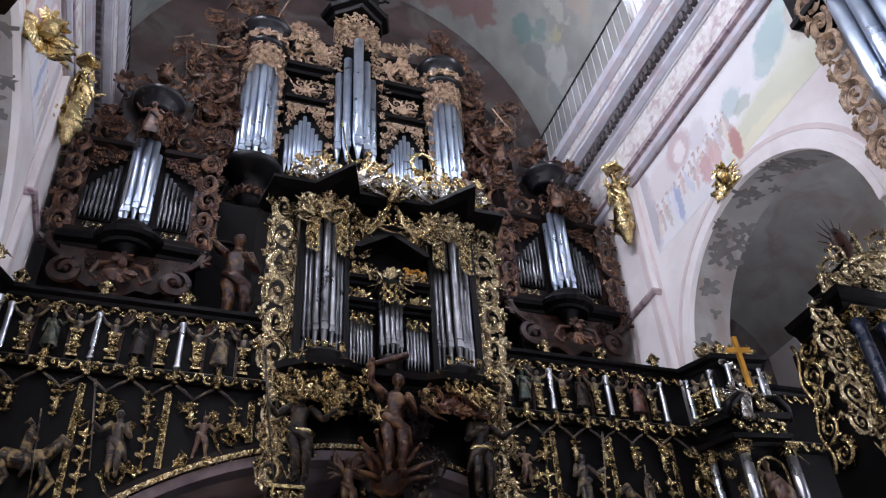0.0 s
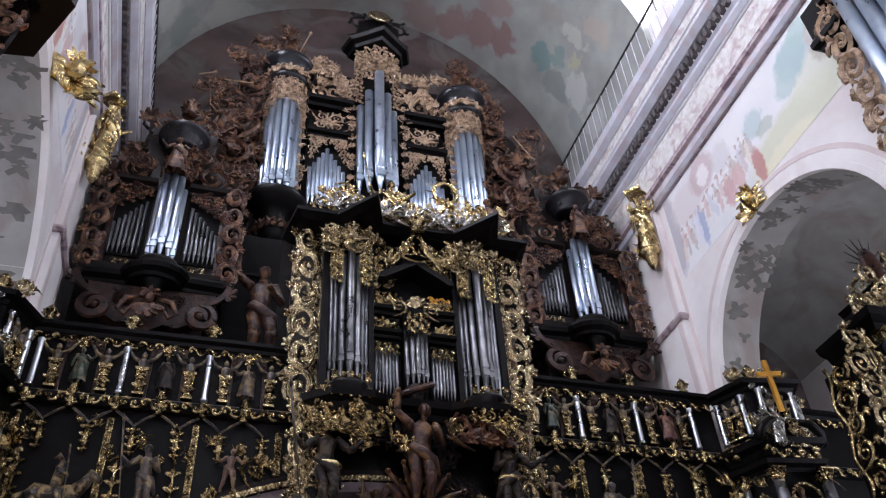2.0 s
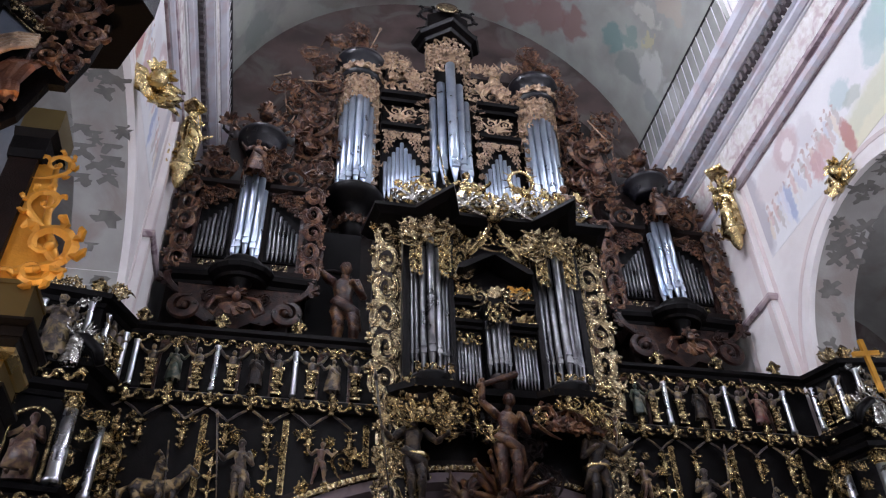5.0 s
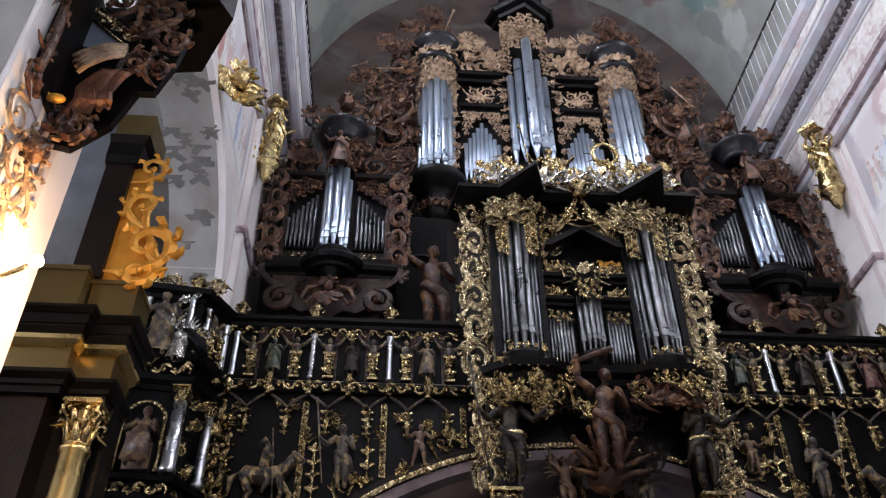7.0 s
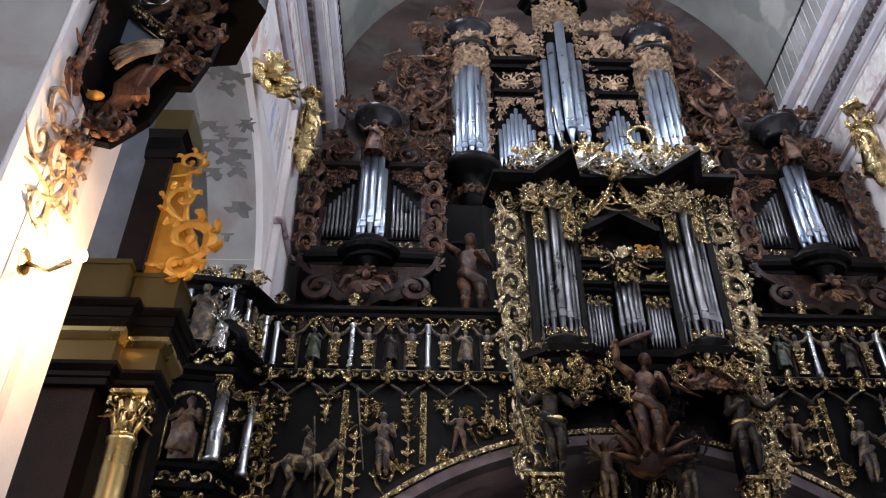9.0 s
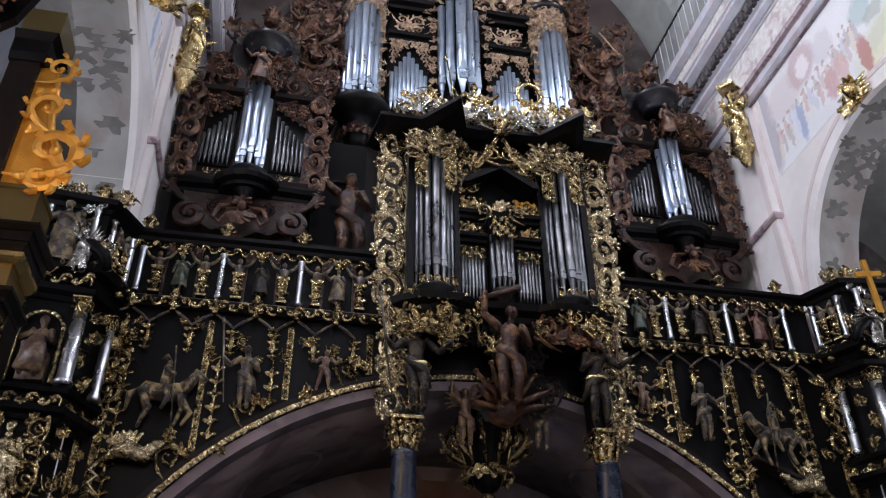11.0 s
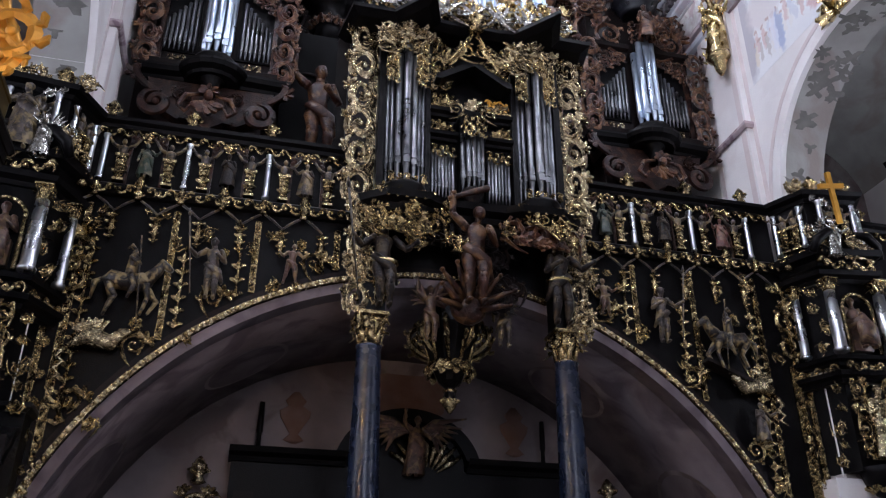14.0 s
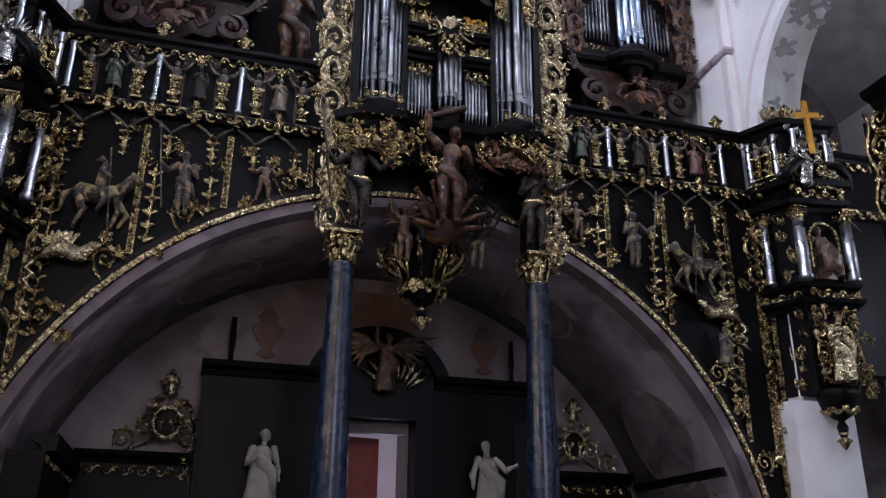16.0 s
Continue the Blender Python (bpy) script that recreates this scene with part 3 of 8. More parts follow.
    if robe and pose_name != "sit":
        n, rows_ = 14, 7
        vs, fs = [], []
        for r in range(rows_):
            u = r / (rows_ - 1)
            z = hip.z + 0.2 - u * (hip.z + 0.2 - 0.03)
            for i in range(n):
                a = 2 * math.pi * i / n
                fold = 1 + (0.05 + 0.16 * u) * math.sin(i * 2.2 + seed + u * 1.5) * (0.5 + 0.5 * (i % 2))
                rr = (0.10 + 0.075 * u) * fold
                vs.append((hip.x + rr * math.cos(a) * 1.15, rr * math.sin(a) * 0.8 - 0.01, z))
        for r in range(rows_ - 1):
            for i in range(n):
                k = (i + 1) % n
                fs.append((r * n + i, (r + 1) * n + i, (r + 1) * n + k, r * n + k))
        s.add(vs, fs)
        s.tube([neck + Vector((-0.12, 0.02, -0.02)), neck + Vector((0.0, -0.09, -0.2)), hip + Vector((0.13, -0.09, 0.02)), hip + Vector((0.17, -0.02, -0.25))], [0.05, 0.07, 0.075, 0.02], 7, None, 0.5)
    elif pose_name == "sit":
        s.tube([hip + Vector((-0.13, 0.02, 0.03)), hip + Vector((-0.02, -0.2, 0.05)), Vector((0.02, -0.27, 0.3)), Vector((0, -0.25, 0.06))], [0.09, 0.14, 0.15, 0.17], 9, None, 0.5)
        s.box(-0.16, 0.16, -0.1, 0.14, 0, 0.36)
    else:
        s.tube([hip + Vector((-0.1, -0.05, 0.06)), hip + Vector((0, -0.09, -0.02)), hip + Vector((0.1, -0.06, -0.08)), hip + Vector((0.16, 0, -0.24))], [0.04, 0.06, 0.06, 0.015], 7, None, 0.6)
    if extra == "wings":
        for side in (-1, 1):
            for k in range(6):
                a = radians(20 + 16 * k) * side
                root = neck + Vector((0.05 * side, 0.07, -0.06 - 0.01 * k))
                ln = 0.42 - 0.035 * k
                s.tube([root, root + Vector((math.sin(a) * ln * .5, 0.06, math.cos(a) * ln * .5 + 0.05)), root + Vector((math.sin(a) * ln, 0.04, math.cos(a) * ln))], [0.02, 0.045, 0.008], 5, None, 0.35)
    w_ = lambda a, b, c: 0.0045 * (math.sin(61 * a + 3 * seed) + math.sin(53 * b + 40 * c) + math.sin(71 * c - 30 * a))
    s.v = [((x + w_(y, z, x)) * h, (y + w_(z, x, y)) * h, (z + 0.5 * w_(x, y, z)) * h) for x, y, z in s.v]
    return s


def horse(h=1.0):
    s = Shape()
    s.tube([(-0.42, 0, 0.62), (-0.3, 0, 0.68), (0, 0, 0.64), (0.25, 0, 0.68), (0.38, 0, 0.72)], [0.08, 0.17, 0.16, 0.17, 0.1], 9)
    s.tube([(0.3, 0, 0.72), (0.46, 0, 0.92), (0.52, 0, 1.06)], [0.14, 0.1, 0.075], 8)
    s.tube([(0.48, 0, 1.08), (0.62, -0.02, 0.98), (0.7, -0.02, 0.92)], [0.08, 0.065, 0.045], 7)
    for x, y, k in ((-0.32, 0.08, 0), (-0.34, -0.08, 0.1), (0.28, 0.08, 0.16), (0.3, -0.08, 0)):
        s.limb((x, y, 0.6), (x + 0.06 + k, y, 0.34), 0.075, 0.045)
        s.limb((x + 0.06 + k, y, 0.34), (x - 0.02 + k * 0.8, y, 0.04 + k * 0.5), 0.04, 0.03)
    s.tube([(-0.42, 0, 0.68), (-0.56, 0, 0.6), (-0.58, 0, 0.3)], [0.04, 0.06, 0.02], 6)
    s.limb((0, -0.02, 0.76), (0.02, -0.02, 1.1), 0.1, 0.09)
    s.ball((0.03, -0.02, 1.2), (0.055, 0.06, 0.075), 8, 6)
    s.limb((-0.02, -0.1, 1.08), (0.16, -0.16, 0.95), 0.04, 0.03)
    s.limb((0.02, -0.1, 0.76), (0.12, -0.19, 0.5), 0.07, 0.05)
    s.limb((0.12, -0.19, 0.5), (0.04, -0.19, 0.3), 0.05, 0.03)
    s.tube([(0.26, -0.2, -0.15), (0.10, -0.18, 1.5)], 0.014, 5)
    s.tube([(0.03, -0.02, 1.27), (-0.05, 0, 1.36), (-0.12, 0, 1.3)], [0.03, 0.05, 0.015], 6)
    s.v = [(x * h, y * h, z * h) for x, y, z in s.v]
    return s

# ---- the church: floor, walls, vault ----
WX = 6.4          # inner face of the nave walls
ARC = (-2.9, -10.1, -17.3, -24.5)
AR, AZ = 2.6, 9.7  # arcade arches: radius and springing


def arch_of(s, c):
    """Centre, half width and rise of an arch; the south wall's last one is wider."""
    if s < 0 and c == ARC[0]:
        return (-3.38, 3.08, 2.45)
    if s < 0 and c == ARC[1]:
        return (-10.325, 2.375, 2.45)
    return (c, AR, AR)

BACK = 3.6        # inner face of the west wall

solo("floor", Shape().box(-13, 13, -33, 9, -0.2, 0), FLOORSTONE, "grey stone church floor", "floor", kind="structure")

w = Shape()
w.box(-13, -0.90, BACK, BACK + 0.7, 0, 10)
w.box(0.42, 13, BACK, BACK + 0.7, 0, 10)
w.box(-0.90, 0.42, BACK, BACK + 0.7, 4.3, 10)
solo("wall_west_upper", Shape().box(-13, 13, BACK, BACK + 0.7, 10, 27), CLOUD, "rose brown painted wall, organ shade in its colour", "wall", kind="structure")
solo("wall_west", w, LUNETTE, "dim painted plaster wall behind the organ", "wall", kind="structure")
solo("wall_porch", Shape().box(-2.5, 2.5, 6.4, 6.6, 0, 6), LINEN, "white plaster wall of the porch", "wall", kind="structure")
w = Shape()
w.box(-13, -1.6, -33, -32.4, 0, 27)
w.box(1.6, 13, -33, -32.4, 0, 27)
w.box(-1.6, 1.6, -33, -32.4, 0, 8)
w.box(-1.6, 1.6, -33, -32.4, 17, 27)
solo("wall_east", w, PLASTER, "white plaster end wall", "wall", kind="structure")


def arcade_wall(s):
    """A nave wall with round arches, from floor to cornice."""
    sh = Shape()
    x0, x1 = s * WX, s * (WX + 0.9)
    a, b = min(x0, x1), max(x0, x1)
    edges = [-32.5]
    for c in sorted(ARC):
        c, half, _ = arch_of(s, c)
        edges += [c - half, c + half]
    edges.append(BACK)
    for i in range(0, len(edges), 2):
        sh.box(a, b, edges[i], edges[i + 1], 0, 18.2)
    n = 24
    for c in ARC:
        for k in range(n):
            t0, t1 = math.pi * k / n, math.pi * (k + 1) / n
            cc, half, rise = arch_of(s, c)
            ya, yb = cc + half * math.cos(t0), cc + half * math.cos(t1)
            za, zb = AZ + rise * math.sin(t0), AZ + rise * math.sin(t1)
            vs = [(x, y, z) for x in (a, b) for y, z in ((ya, za), (yb, zb), (yb, 18.2), (ya, 18.2))]
            sh.add(vs, [(0, 1, 2, 3), (7, 6, 5, 4), (0, 4, 5, 1), (2, 6, 7, 3)], None, True)
    name = "wall_north" if s > 0 else "wall_south"
    return solo(name, sh, PLASTER, "white plaster nave wall with round arches", "wall", kind="structure")


def arch_band(sh, s, c, r0, r1, out0, out1, z=AZ, n=28, a0=0.0, a1=180.0):
    """A curved band round an arch, on the nave wall."""
    vs, fs = [], []
    cc, half, rise = arch_of(s, c)
    for k in range(n + 1):
        t = radians(a0 + (a1 - a0) * k / n)
        for r, o in ((r0, out0), (r1, out0), (r1, out1), (r0, out1)):
            vs.append((s * (WX - o), cc + (r + half - AR) * math.cos(t), z + (r + rise - AR) * math.sin(t)))
    for k in range(n):
        for q in range(4):
            p = (q + 1) % 4
            fs.append((k * 4 + q, k * 4 + p, k * 4 + 4 + p, k * 4 + 4 + q))
    sh.add(vs, fs, None, True)


def swirl_marks(sh, place, n, seed, size):
    """Flat painted curls; place(u, v) gives a point and two axes."""
    rnd = random.Random(seed)
    for i in range(n):
        p, ax, ay = place(rnd.random(), rnd.random())
        s = size * rnd.uniform(0.6, 1.2)
        a0 = rnd.uniform(0, 6.28)
        lobes = rnd.choice([3, 4, 5])
        pts = []
        m = 14
        for k in range(m):
            a = 2 * math.pi * k / m
            r = s * (0.55 + 0.45 * math.sin(lobes * a + a0)) * 0.6 + s * 0.15
            pts.append(p + ax * (r * math.cos(a)) + ay * (r * 0.8 * math.sin(a)))
        k0 = len(sh.v)
        sh.v.append(tuple(p))
        sh.v.extend(tuple(q) for q in pts)
        for k in range(m):
            sh.f.append((k0, k0 + 1 + k, k0 + 1 + (k + 1) % m))
            sh.flat.append(True)


for s in (1, -1):
    side = "north" if s > 0 else "south"
    wall = arcade_wall(s)
    # archivolts, painted bands and the stucco inside the arches
    sh = Shape()
    for c in ARC:
        arch_band(sh, s, c, AR, AR + 0.14, -0.02, 0.07)
        arch_band(sh, s, c, AR + 0.14, AR + 0.30, -0.02, 0.04)
    part("archivolt", sh, PLASTER, wall, "white moulded arch band")
    sh = Shape()
    for c in ARC:
        arch_band(sh, s, c, AR + 0.36, AR + 0.46, -0.02, 0.012)
        cc, half, rise = arch_of(s, c)
        for y in (cc - half - 0.55, cc + half + 0.42):
            sh.box(*sorted((s * WX, s * (WX - 0.012))), y, y + 0.12, 0, 15.0)
    part("painted_border", sh, PINK, wall, "pink painted border lines")
    sh = Shape()
    for c in ARC:
        vs, fs = [], []
        n = 30
        cc, half, rise = arch_of(s, c)
        for k in range(n + 1):
            t = math.pi * k / n
            for x in (WX + 0.05, WX + 0.9):
                vs.append((s * x, cc + (half - 0.006) * math.cos(t), AZ + (rise - 0.006) * math.sin(t)))
        for k in range(n):
            fs.append((2 * k, 2 * k + 1, 2 * k + 3, 2 * k + 2))
        sh.add(vs, fs)
        for e in (-1, 1):
            y = cc + e * (half - 0.006)
            sh.add([(s * (WX + 0.05), y, 0), (s * (WX + 0.85), y, 0), (s * (WX + 0.85), y, AZ), (s * (WX + 0.05), y, AZ)], [(0, 1, 2, 3)])
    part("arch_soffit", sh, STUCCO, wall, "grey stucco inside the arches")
    sh = Shape()

    def on_soffit(u, v, s=s):
        t = radians(4 + 172 * u)
        x = WX + 0.14 + 0.62 * round(v * 3) / 3
        cc, half, rise = arch_of(s, ARC[0])
        return Vector((s * x, cc + (half - 0.012) * math.cos(t), AZ + (rise - 0.012) * math.sin(t))), Vector((s, 0, 0)), Vector((0, -math.sin(t), math.cos(t)))

    swirl_marks(sh, on_soffit, 60, 5, 0.34)

    def on_jamb(u, v, s=s):
        return Vector((s * (WX + 0.12 + 0.6 * v), arch_of(s, ARC[0])[0] + arch_of(s, ARC[0])[1] - 0.012, 6.0 + 3.7 * u)), Vector((s, 0, 0)), Vector((0, 0, 1))

    swirl_marks(sh, on_jamb, 34, 8, 0.30)
    part("painted_curls", sh, STUCCO_MARK, wall, "dark grey painted curls")
    # painted panels above the arches
    sh = Shape()
    for c in ARC:
        sh.box(*sorted((s * (WX + 0.01), s * (WX - 0.006))), c - 3.4, c + 2.85, 12.75, 15.0)
    part("fresco_panel", sh, SCENE_FRESCO, wall, "pale painted sky panel above an arch")
    # cornice in courses
    line = [(s * WX, BACK), (s * WX, -32.4)] if s > 0 else [(s * WX, -32.4), (s * WX, BACK)]
    cor = thing("cornice_" + side, "painted and moulded wall cornice with dark dentils", "cornice", kind="structure")
    courses = [
        ("course", [(-.05, 15.02), (0.10, 15.02), (0.16, 15.10), (0.16, 15.24), (0.05, 15.26), (-.05, 15.26)], GREYBAND),
        ("course", [(-.05, 15.26), (0.06, 15.26), (0.06, 15.42), (0.14, 15.46), (0.14, 15.56), (-.05, 15.56)], ROSE),
        ("frieze", [(-.05, 15.56), (0.09, 15.56), (0.09, 16.45), (-.05, 16.45)], MARBLING),
        ("course", [(-.05, 16.45), (0.16, 16.45), (0.24, 16.55), (0.24, 16.64), (0.30, 16.70), (-.05, 16.70)], GREYBAND),
        ("course", [(-.05, 16.70), (0.26, 16.70), (0.26, 17.0), (-.05, 17.0)], PLASTER),
        ("course", [(-.05, 17.0), (0.42, 17.0), (0.56, 17.14), (0.56, 17.30), (-.05, 17.30)], GREYBAND),
        ("course", [(-.05, 17.30), (0.58, 17.30), (0.62, 17.52), (-.05, 17.52)], MARBLING),
        ("course", [(-.05, 17.52), (0.64, 17.52), (0.76, 17.66), (0.78, 17.88), (-.05, 17.88)], GREYBAND),
    ]
    for z, o in ((15.0, 0.02), (15.54, 0.09), (16.38, 0.09), (16.96, 0.26), (17.26, 0.55), (17.86, 0.72)):
        courses.append(("fillet", [(-.05, z), (o + 0.03, z), (o + 0.055, z + 0.03), (o + 0.03, z + 0.06), (-.05, z + 0.06)], LINEN if z > 16 else ROSE))
    for nm, prof, mt in courses:
        part(nm, Shape().moulding(prof, line), mt, cor)
    den = Shape().box(*sorted((s * (WX - 0.25), s * (WX - 0.40))), -0.055, 0.055, 16.73, 16.97).mesh("dentil", DENTIL)
    for i in range(120):
        part("dentil", den, DENTIL, cor, at=(0, BACK - 0.2 - 0.2 * i, 0))
    rail = thing("railing_" + side, "thin iron railing on the cornice", "railing", kind="structure")
    rx = s * (WX - 0.66)
    part("handrail", Shape().tube([(rx, BACK - 0.05, 19.2), (rx, -32.0, 19.2)], 0.03, 6), IRON, rail)
    post = Shape().tube([(rx, 0, 17.88), (rx, 0, 19.2)], 0.012, 5).mesh("baluster", GREYBAND)
    for i in range(60):
        part("baluster", post, GREYBAND, rail, at=(0, BACK - 0.3 - 0.3 * i, 0))
    # pilaster beside the organ, with impost bars
    pil = Shape()
    pil.box(*sorted((s * WX, s * (WX - 0.14))), 0.25, 1.5, 0, 15.02)
    part("pilaster", pil, PLASTER, wall, "white pilaster")
    bar = Shape()
    for z in (11.85,):
        bar.moulding([(-.02, z), (0.05, z), (0.09, z + 0.06), (0.09, z + 0.12), (-.02, z + 0.12)],
                     [(s * WX, 1.7), (s * (WX - 0.14), 1.5), (s * (WX - 0.14), 0.25), (s * WX, 0.25)] if s > 0 else [(s * WX, 0.25), (s * (WX - 0.14), 0.25), (s * (WX - 0.14), 1.5), (s * WX, 1.7)])
    part("impost_moulding", bar, ROSE, wall, "rose painted moulding")
    sh = Shape()
    sh.box(*sorted((s * (WX - 0.145), s * (WX - 0.152))), 0.30, 0.46, 0, 15.0)
    sh.box(*sorted((s * (WX - 0.145), s * (WX - 0.152))), 1.29, 1.45, 0, 15.0)
    part("painted_border", sh, PINK, wall, "pink painted border lines")

# vault with window bays above the cornices
VZ, RISE = 17.9, 7.6


def vault_pt(a, y):
    return (WX * math.cos(a), y, VZ + RISE * math.sin(a))


v = Shape()
cuts = [BACK]
for wy in WIN_Y:
    cuts += [wy + 1.45, wy - 1.45]
cuts.append(-32.5)
CUT = radians(50)
for i in range(len(cuts) - 1):
    lo, hi = (0.0, math.pi) if i % 2 == 0 else (CUT, math.pi - CUT)
    n, ny = 30, 4
    vs, fs = [], []
    for k in range(n + 1):
        for j in range(ny + 1):
            vs.append(vault_pt(lo + (hi - lo) * k / n, cuts[i] + (cuts[i + 1] - cuts[i]) * j / ny))
    for k in range(n):
        for j in range(ny):
            q = k * (ny + 1) + j
            fs.append((q, q + 1, q + ny + 2, q + ny + 1))
    v.add(vs, fs)
    if i % 2:
        for s in (1, -1):
            for y in (cuts[i], cuts[i + 1]):
                pts = [vault_pt(CUT * k / 10 if s > 0 else math.pi - CUT * k / 10, y) for k in range(11)]
                pts += [(s * WX, y, pts[-1][2])]
                v.add(pts, [tuple(range(len(pts)))], None, True)
            z = VZ + RISE * math.sin(CUT)
            x = s * WX * math.cos(CUT)
            v.add([(x, cuts[i], z), (x, cuts[i + 1], z), (s * WX, cuts[i + 1], z), (s * WX, cuts[i], z)], [(0, 1, 2, 3)], None, True)
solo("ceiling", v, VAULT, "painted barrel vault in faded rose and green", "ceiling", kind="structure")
solo("roof", Shape().box(-13.2, 13.2, -33.2, 5, 26.6, 26.9), DARK, "dark roof above the vault", "roof", kind="structure")
for s in (1, -1):
    sh = Shape()
    for i in range(len(cuts) - 1):
        a, b = sorted((cuts[i], cuts[i + 1]))
        x = sorted((s * WX, s * (WX + 0.6)))
        if i % 2 == 0:
            sh.box(*x, a, b, 18.2, 26.5)
        else:
            sh.box(*x, a, b, 18.2, 20.0)
            sh.box(*x, a, b, 23.6, 26.5)
    solo("wall_clerestory", sh, PLASTER, "white plaster wall between the upper windows", "wall", kind="structure")
    for k, wy in enumerate(WIN_Y):
        win = thing("window_%d" % (k + (1 if s > 0 else 5)), "bright daylit clerestory window with thin bars", "window", (s * (WX + 0.45), wy, 20.0), kind="structure")
        part("pane", Shape().box(-0.01, 0.01, -1.4, 1.4, 0, 3.6), DAY, win, "bright glass")
        for j in range(5):
            part("glazing_bar", Shape().box(-0.04, 0.02, -1.4 + 0.7 * j - 0.02, -1.4 + 0.7 * j + 0.02, 0, 3.6), IRON, win)
    # aisle
    xx = sorted((s * 12.0, s * 12.5))
    solo("wall_aisle", Shape().box(*xx, -32.5, BACK, 0, 15), PLASTER, "white plaster outer wall of the aisle", "wall", kind="structure")
    av = Shape()
    n = 16
    vs, fs = [], []
    for k in range(n + 1):
        a = math.pi * k / n
        for y in (BACK, -32.5):
            vs.append((s * (9.65 + 2.45 * math.cos(a)), y, 12.4 + 2.2 * math.sin(a)))
    for k in range(n):
        fs.append((2 * k, 2 * k + 1, 2 * k + 3, 2 * k + 2))
    av.add(vs, fs)
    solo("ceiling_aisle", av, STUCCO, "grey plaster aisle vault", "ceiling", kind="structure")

solo("trim_gallery_lintel", Shape().box(-0.92, 0.44, BACK - 0.12, BACK + 0.05, 4.18, 4.4), UNDER, "shade-coloured plaster lintel over the door", "lintel", kind="structure")

# ---- gallery: arch, spandrels, parapet ----
GX, GR, GZ = -0.37, 6.17, 1.275   # arch under the gallery: centre and radius
GTOP = 8.42

n = 56
outline = [(-6.39, GTOP), (-6.39, 0), (-6.385, 0)] + [(max(-6.385, GX - GR * math.cos(math.pi * k / n)), GZ + GR * math.sin(math.pi * k / n)) for k in range(n + 1)] + [(GX + GR, 0), (6.39, 0), (6.39, GTOP)]
sh = Shape().extrude(outline, 0.0, 0.3)
front = solo("gallery_front", sh, BLACK, "black wooden gallery front over a wide arch", "gallery", kind="structure")


def ring(sh, r0, r1, y0, y1, a0=4, a1=176, n=60):
    vs, fs = [], []
    for k in range(n + 1):
        t = radians(a0 + (a1 - a0) * k / n)
        for r, y in ((r0, y0), (r1, y0), (r1, y1), (r0, y1)):
            vs.append((max(-6.38, GX + r * math.cos(t)), y, GZ + r * math.sin(t)))
    for k in range(n):
        for q in range(4):
            p = (q + 1) % 4
            fs.append((k * 4 + q, k * 4 + p, k * 4 + 4 + p, k * 4 + 4 + q))
    sh.add(vs, fs, None, True)
    return sh


part("arch_moulding", ring(Shape(), GR - 0.16, GR + 0.0, -0.05, 0.3), UNDER, front, "shade-coloured plaster arch edge")
part("gilded_roll", ring(Shape(), GR + 0.02, GR + 0.10, -0.10, 0.0), PALE_GOLD, front, "gilded roll along the arch")
part("arch_fillet", ring(Shape(), GR + 0.11, GR + 0.20, -0.06, 0.0), DARK, front)
bead = Shape().ball((0, 0, 0), 0.038, 6, 4).mesh("bead", BRIGHT_GOLD)
for i in range(150):
    t = radians(8 + 164 * i / 149)
    part("bead", bead, GOLD, front, at=(max(-6.38, GX + (GR + 0.06) * math.cos(t)), -0.11, GZ + (GR + 0.06) * math.sin(t)))
sh = Shape()
n = 40
vs, fs = [], []
for k in range(n + 1):
    t = math.pi * k / n
    for r, y in ((GR - 0.16, 0.3), (GR - 0.16, BACK), (GR, BACK), (GR, 0.3)):
        vs.append((max(-6.38, GX + r * math.cos(t)), y, GZ + r * math.sin(t)))
for k in range(n):
    for q in range(4):
        p = (q + 1) % 4
        fs.append((k * 4 + q, k * 4 + p, k * 4 + 4 + p, k * 4 + 4 + q))
sh.add(vs, fs)
solo("ceiling_under_gallery", sh, UNDER, "painted plaster vault under the gallery, shade in its colour", "ceiling", kind="structure")
solo("floor_gallery", Shape().box(-6.38, 6.38, 0.3, BACK, 8.2, 8.4), DARK, "dark wooden gallery floor", "floor", kind="structure")

# parapet pieces, built once
FINIAL = Shape()
finial(FINIAL, Matrix(), 0.34)
FINIAL = FINIAL.mesh("finial", GOLD)
c = Shape()
c.lathe([(0.055, 0), (0.062, 0.03), (0.046, 0.06), (0.046, 0.72), (0.04, 0.76), (0.058, 0.80), (0.058, 0.84)], 10)
COLONETTE = c.mesh("colonette", SILVER)
c = Shape()
c.box(-0.085, 0.085, -0.05, 0.05, 0, 0.04)
c.box(-0.105, 0.105, -0.055, 0.05, 0.44, 0.49)
for k in range(6):
    zz, hw = 0.04 + 0.068 * k, 0.055 + 0.0055 * k
    c.box(-hw, hw, -0.03, 0.04, zz, zz + 0.068)
    c.tube([(-hw, -0.03, zz + 0.01), (-hw * 0.3, -0.055, zz + 0.05), (0, -0.06, zz + 0.02), (hw * 0.3, -0.055, zz + 0.05), (hw, -0.03, zz + 0.01)], [0.014, 0.022, 0.02, 0.022, 0.014], 5)
c.ball((0, -0.045, 0.30), (0.05, 0.04, 0.055), 7, 5)
spray(c, T(0, -0.04, 0.10), 0.2, 3, 40, 0.2)
HERM_LOW = c.mesh("herm_shaft", GOLD)
c = Shape()
c.tube([(0, 0, 0.42), (0, -0.01, 0.52), (0, -0.01, 0.62), (0, 0, 0.66)], [0.06, 0.062, 0.085, 0.03], 8, None, 0.7)
c.ball((0, -0.02, 0.72), (0.04, 0.045, 0.055), 8, 6)
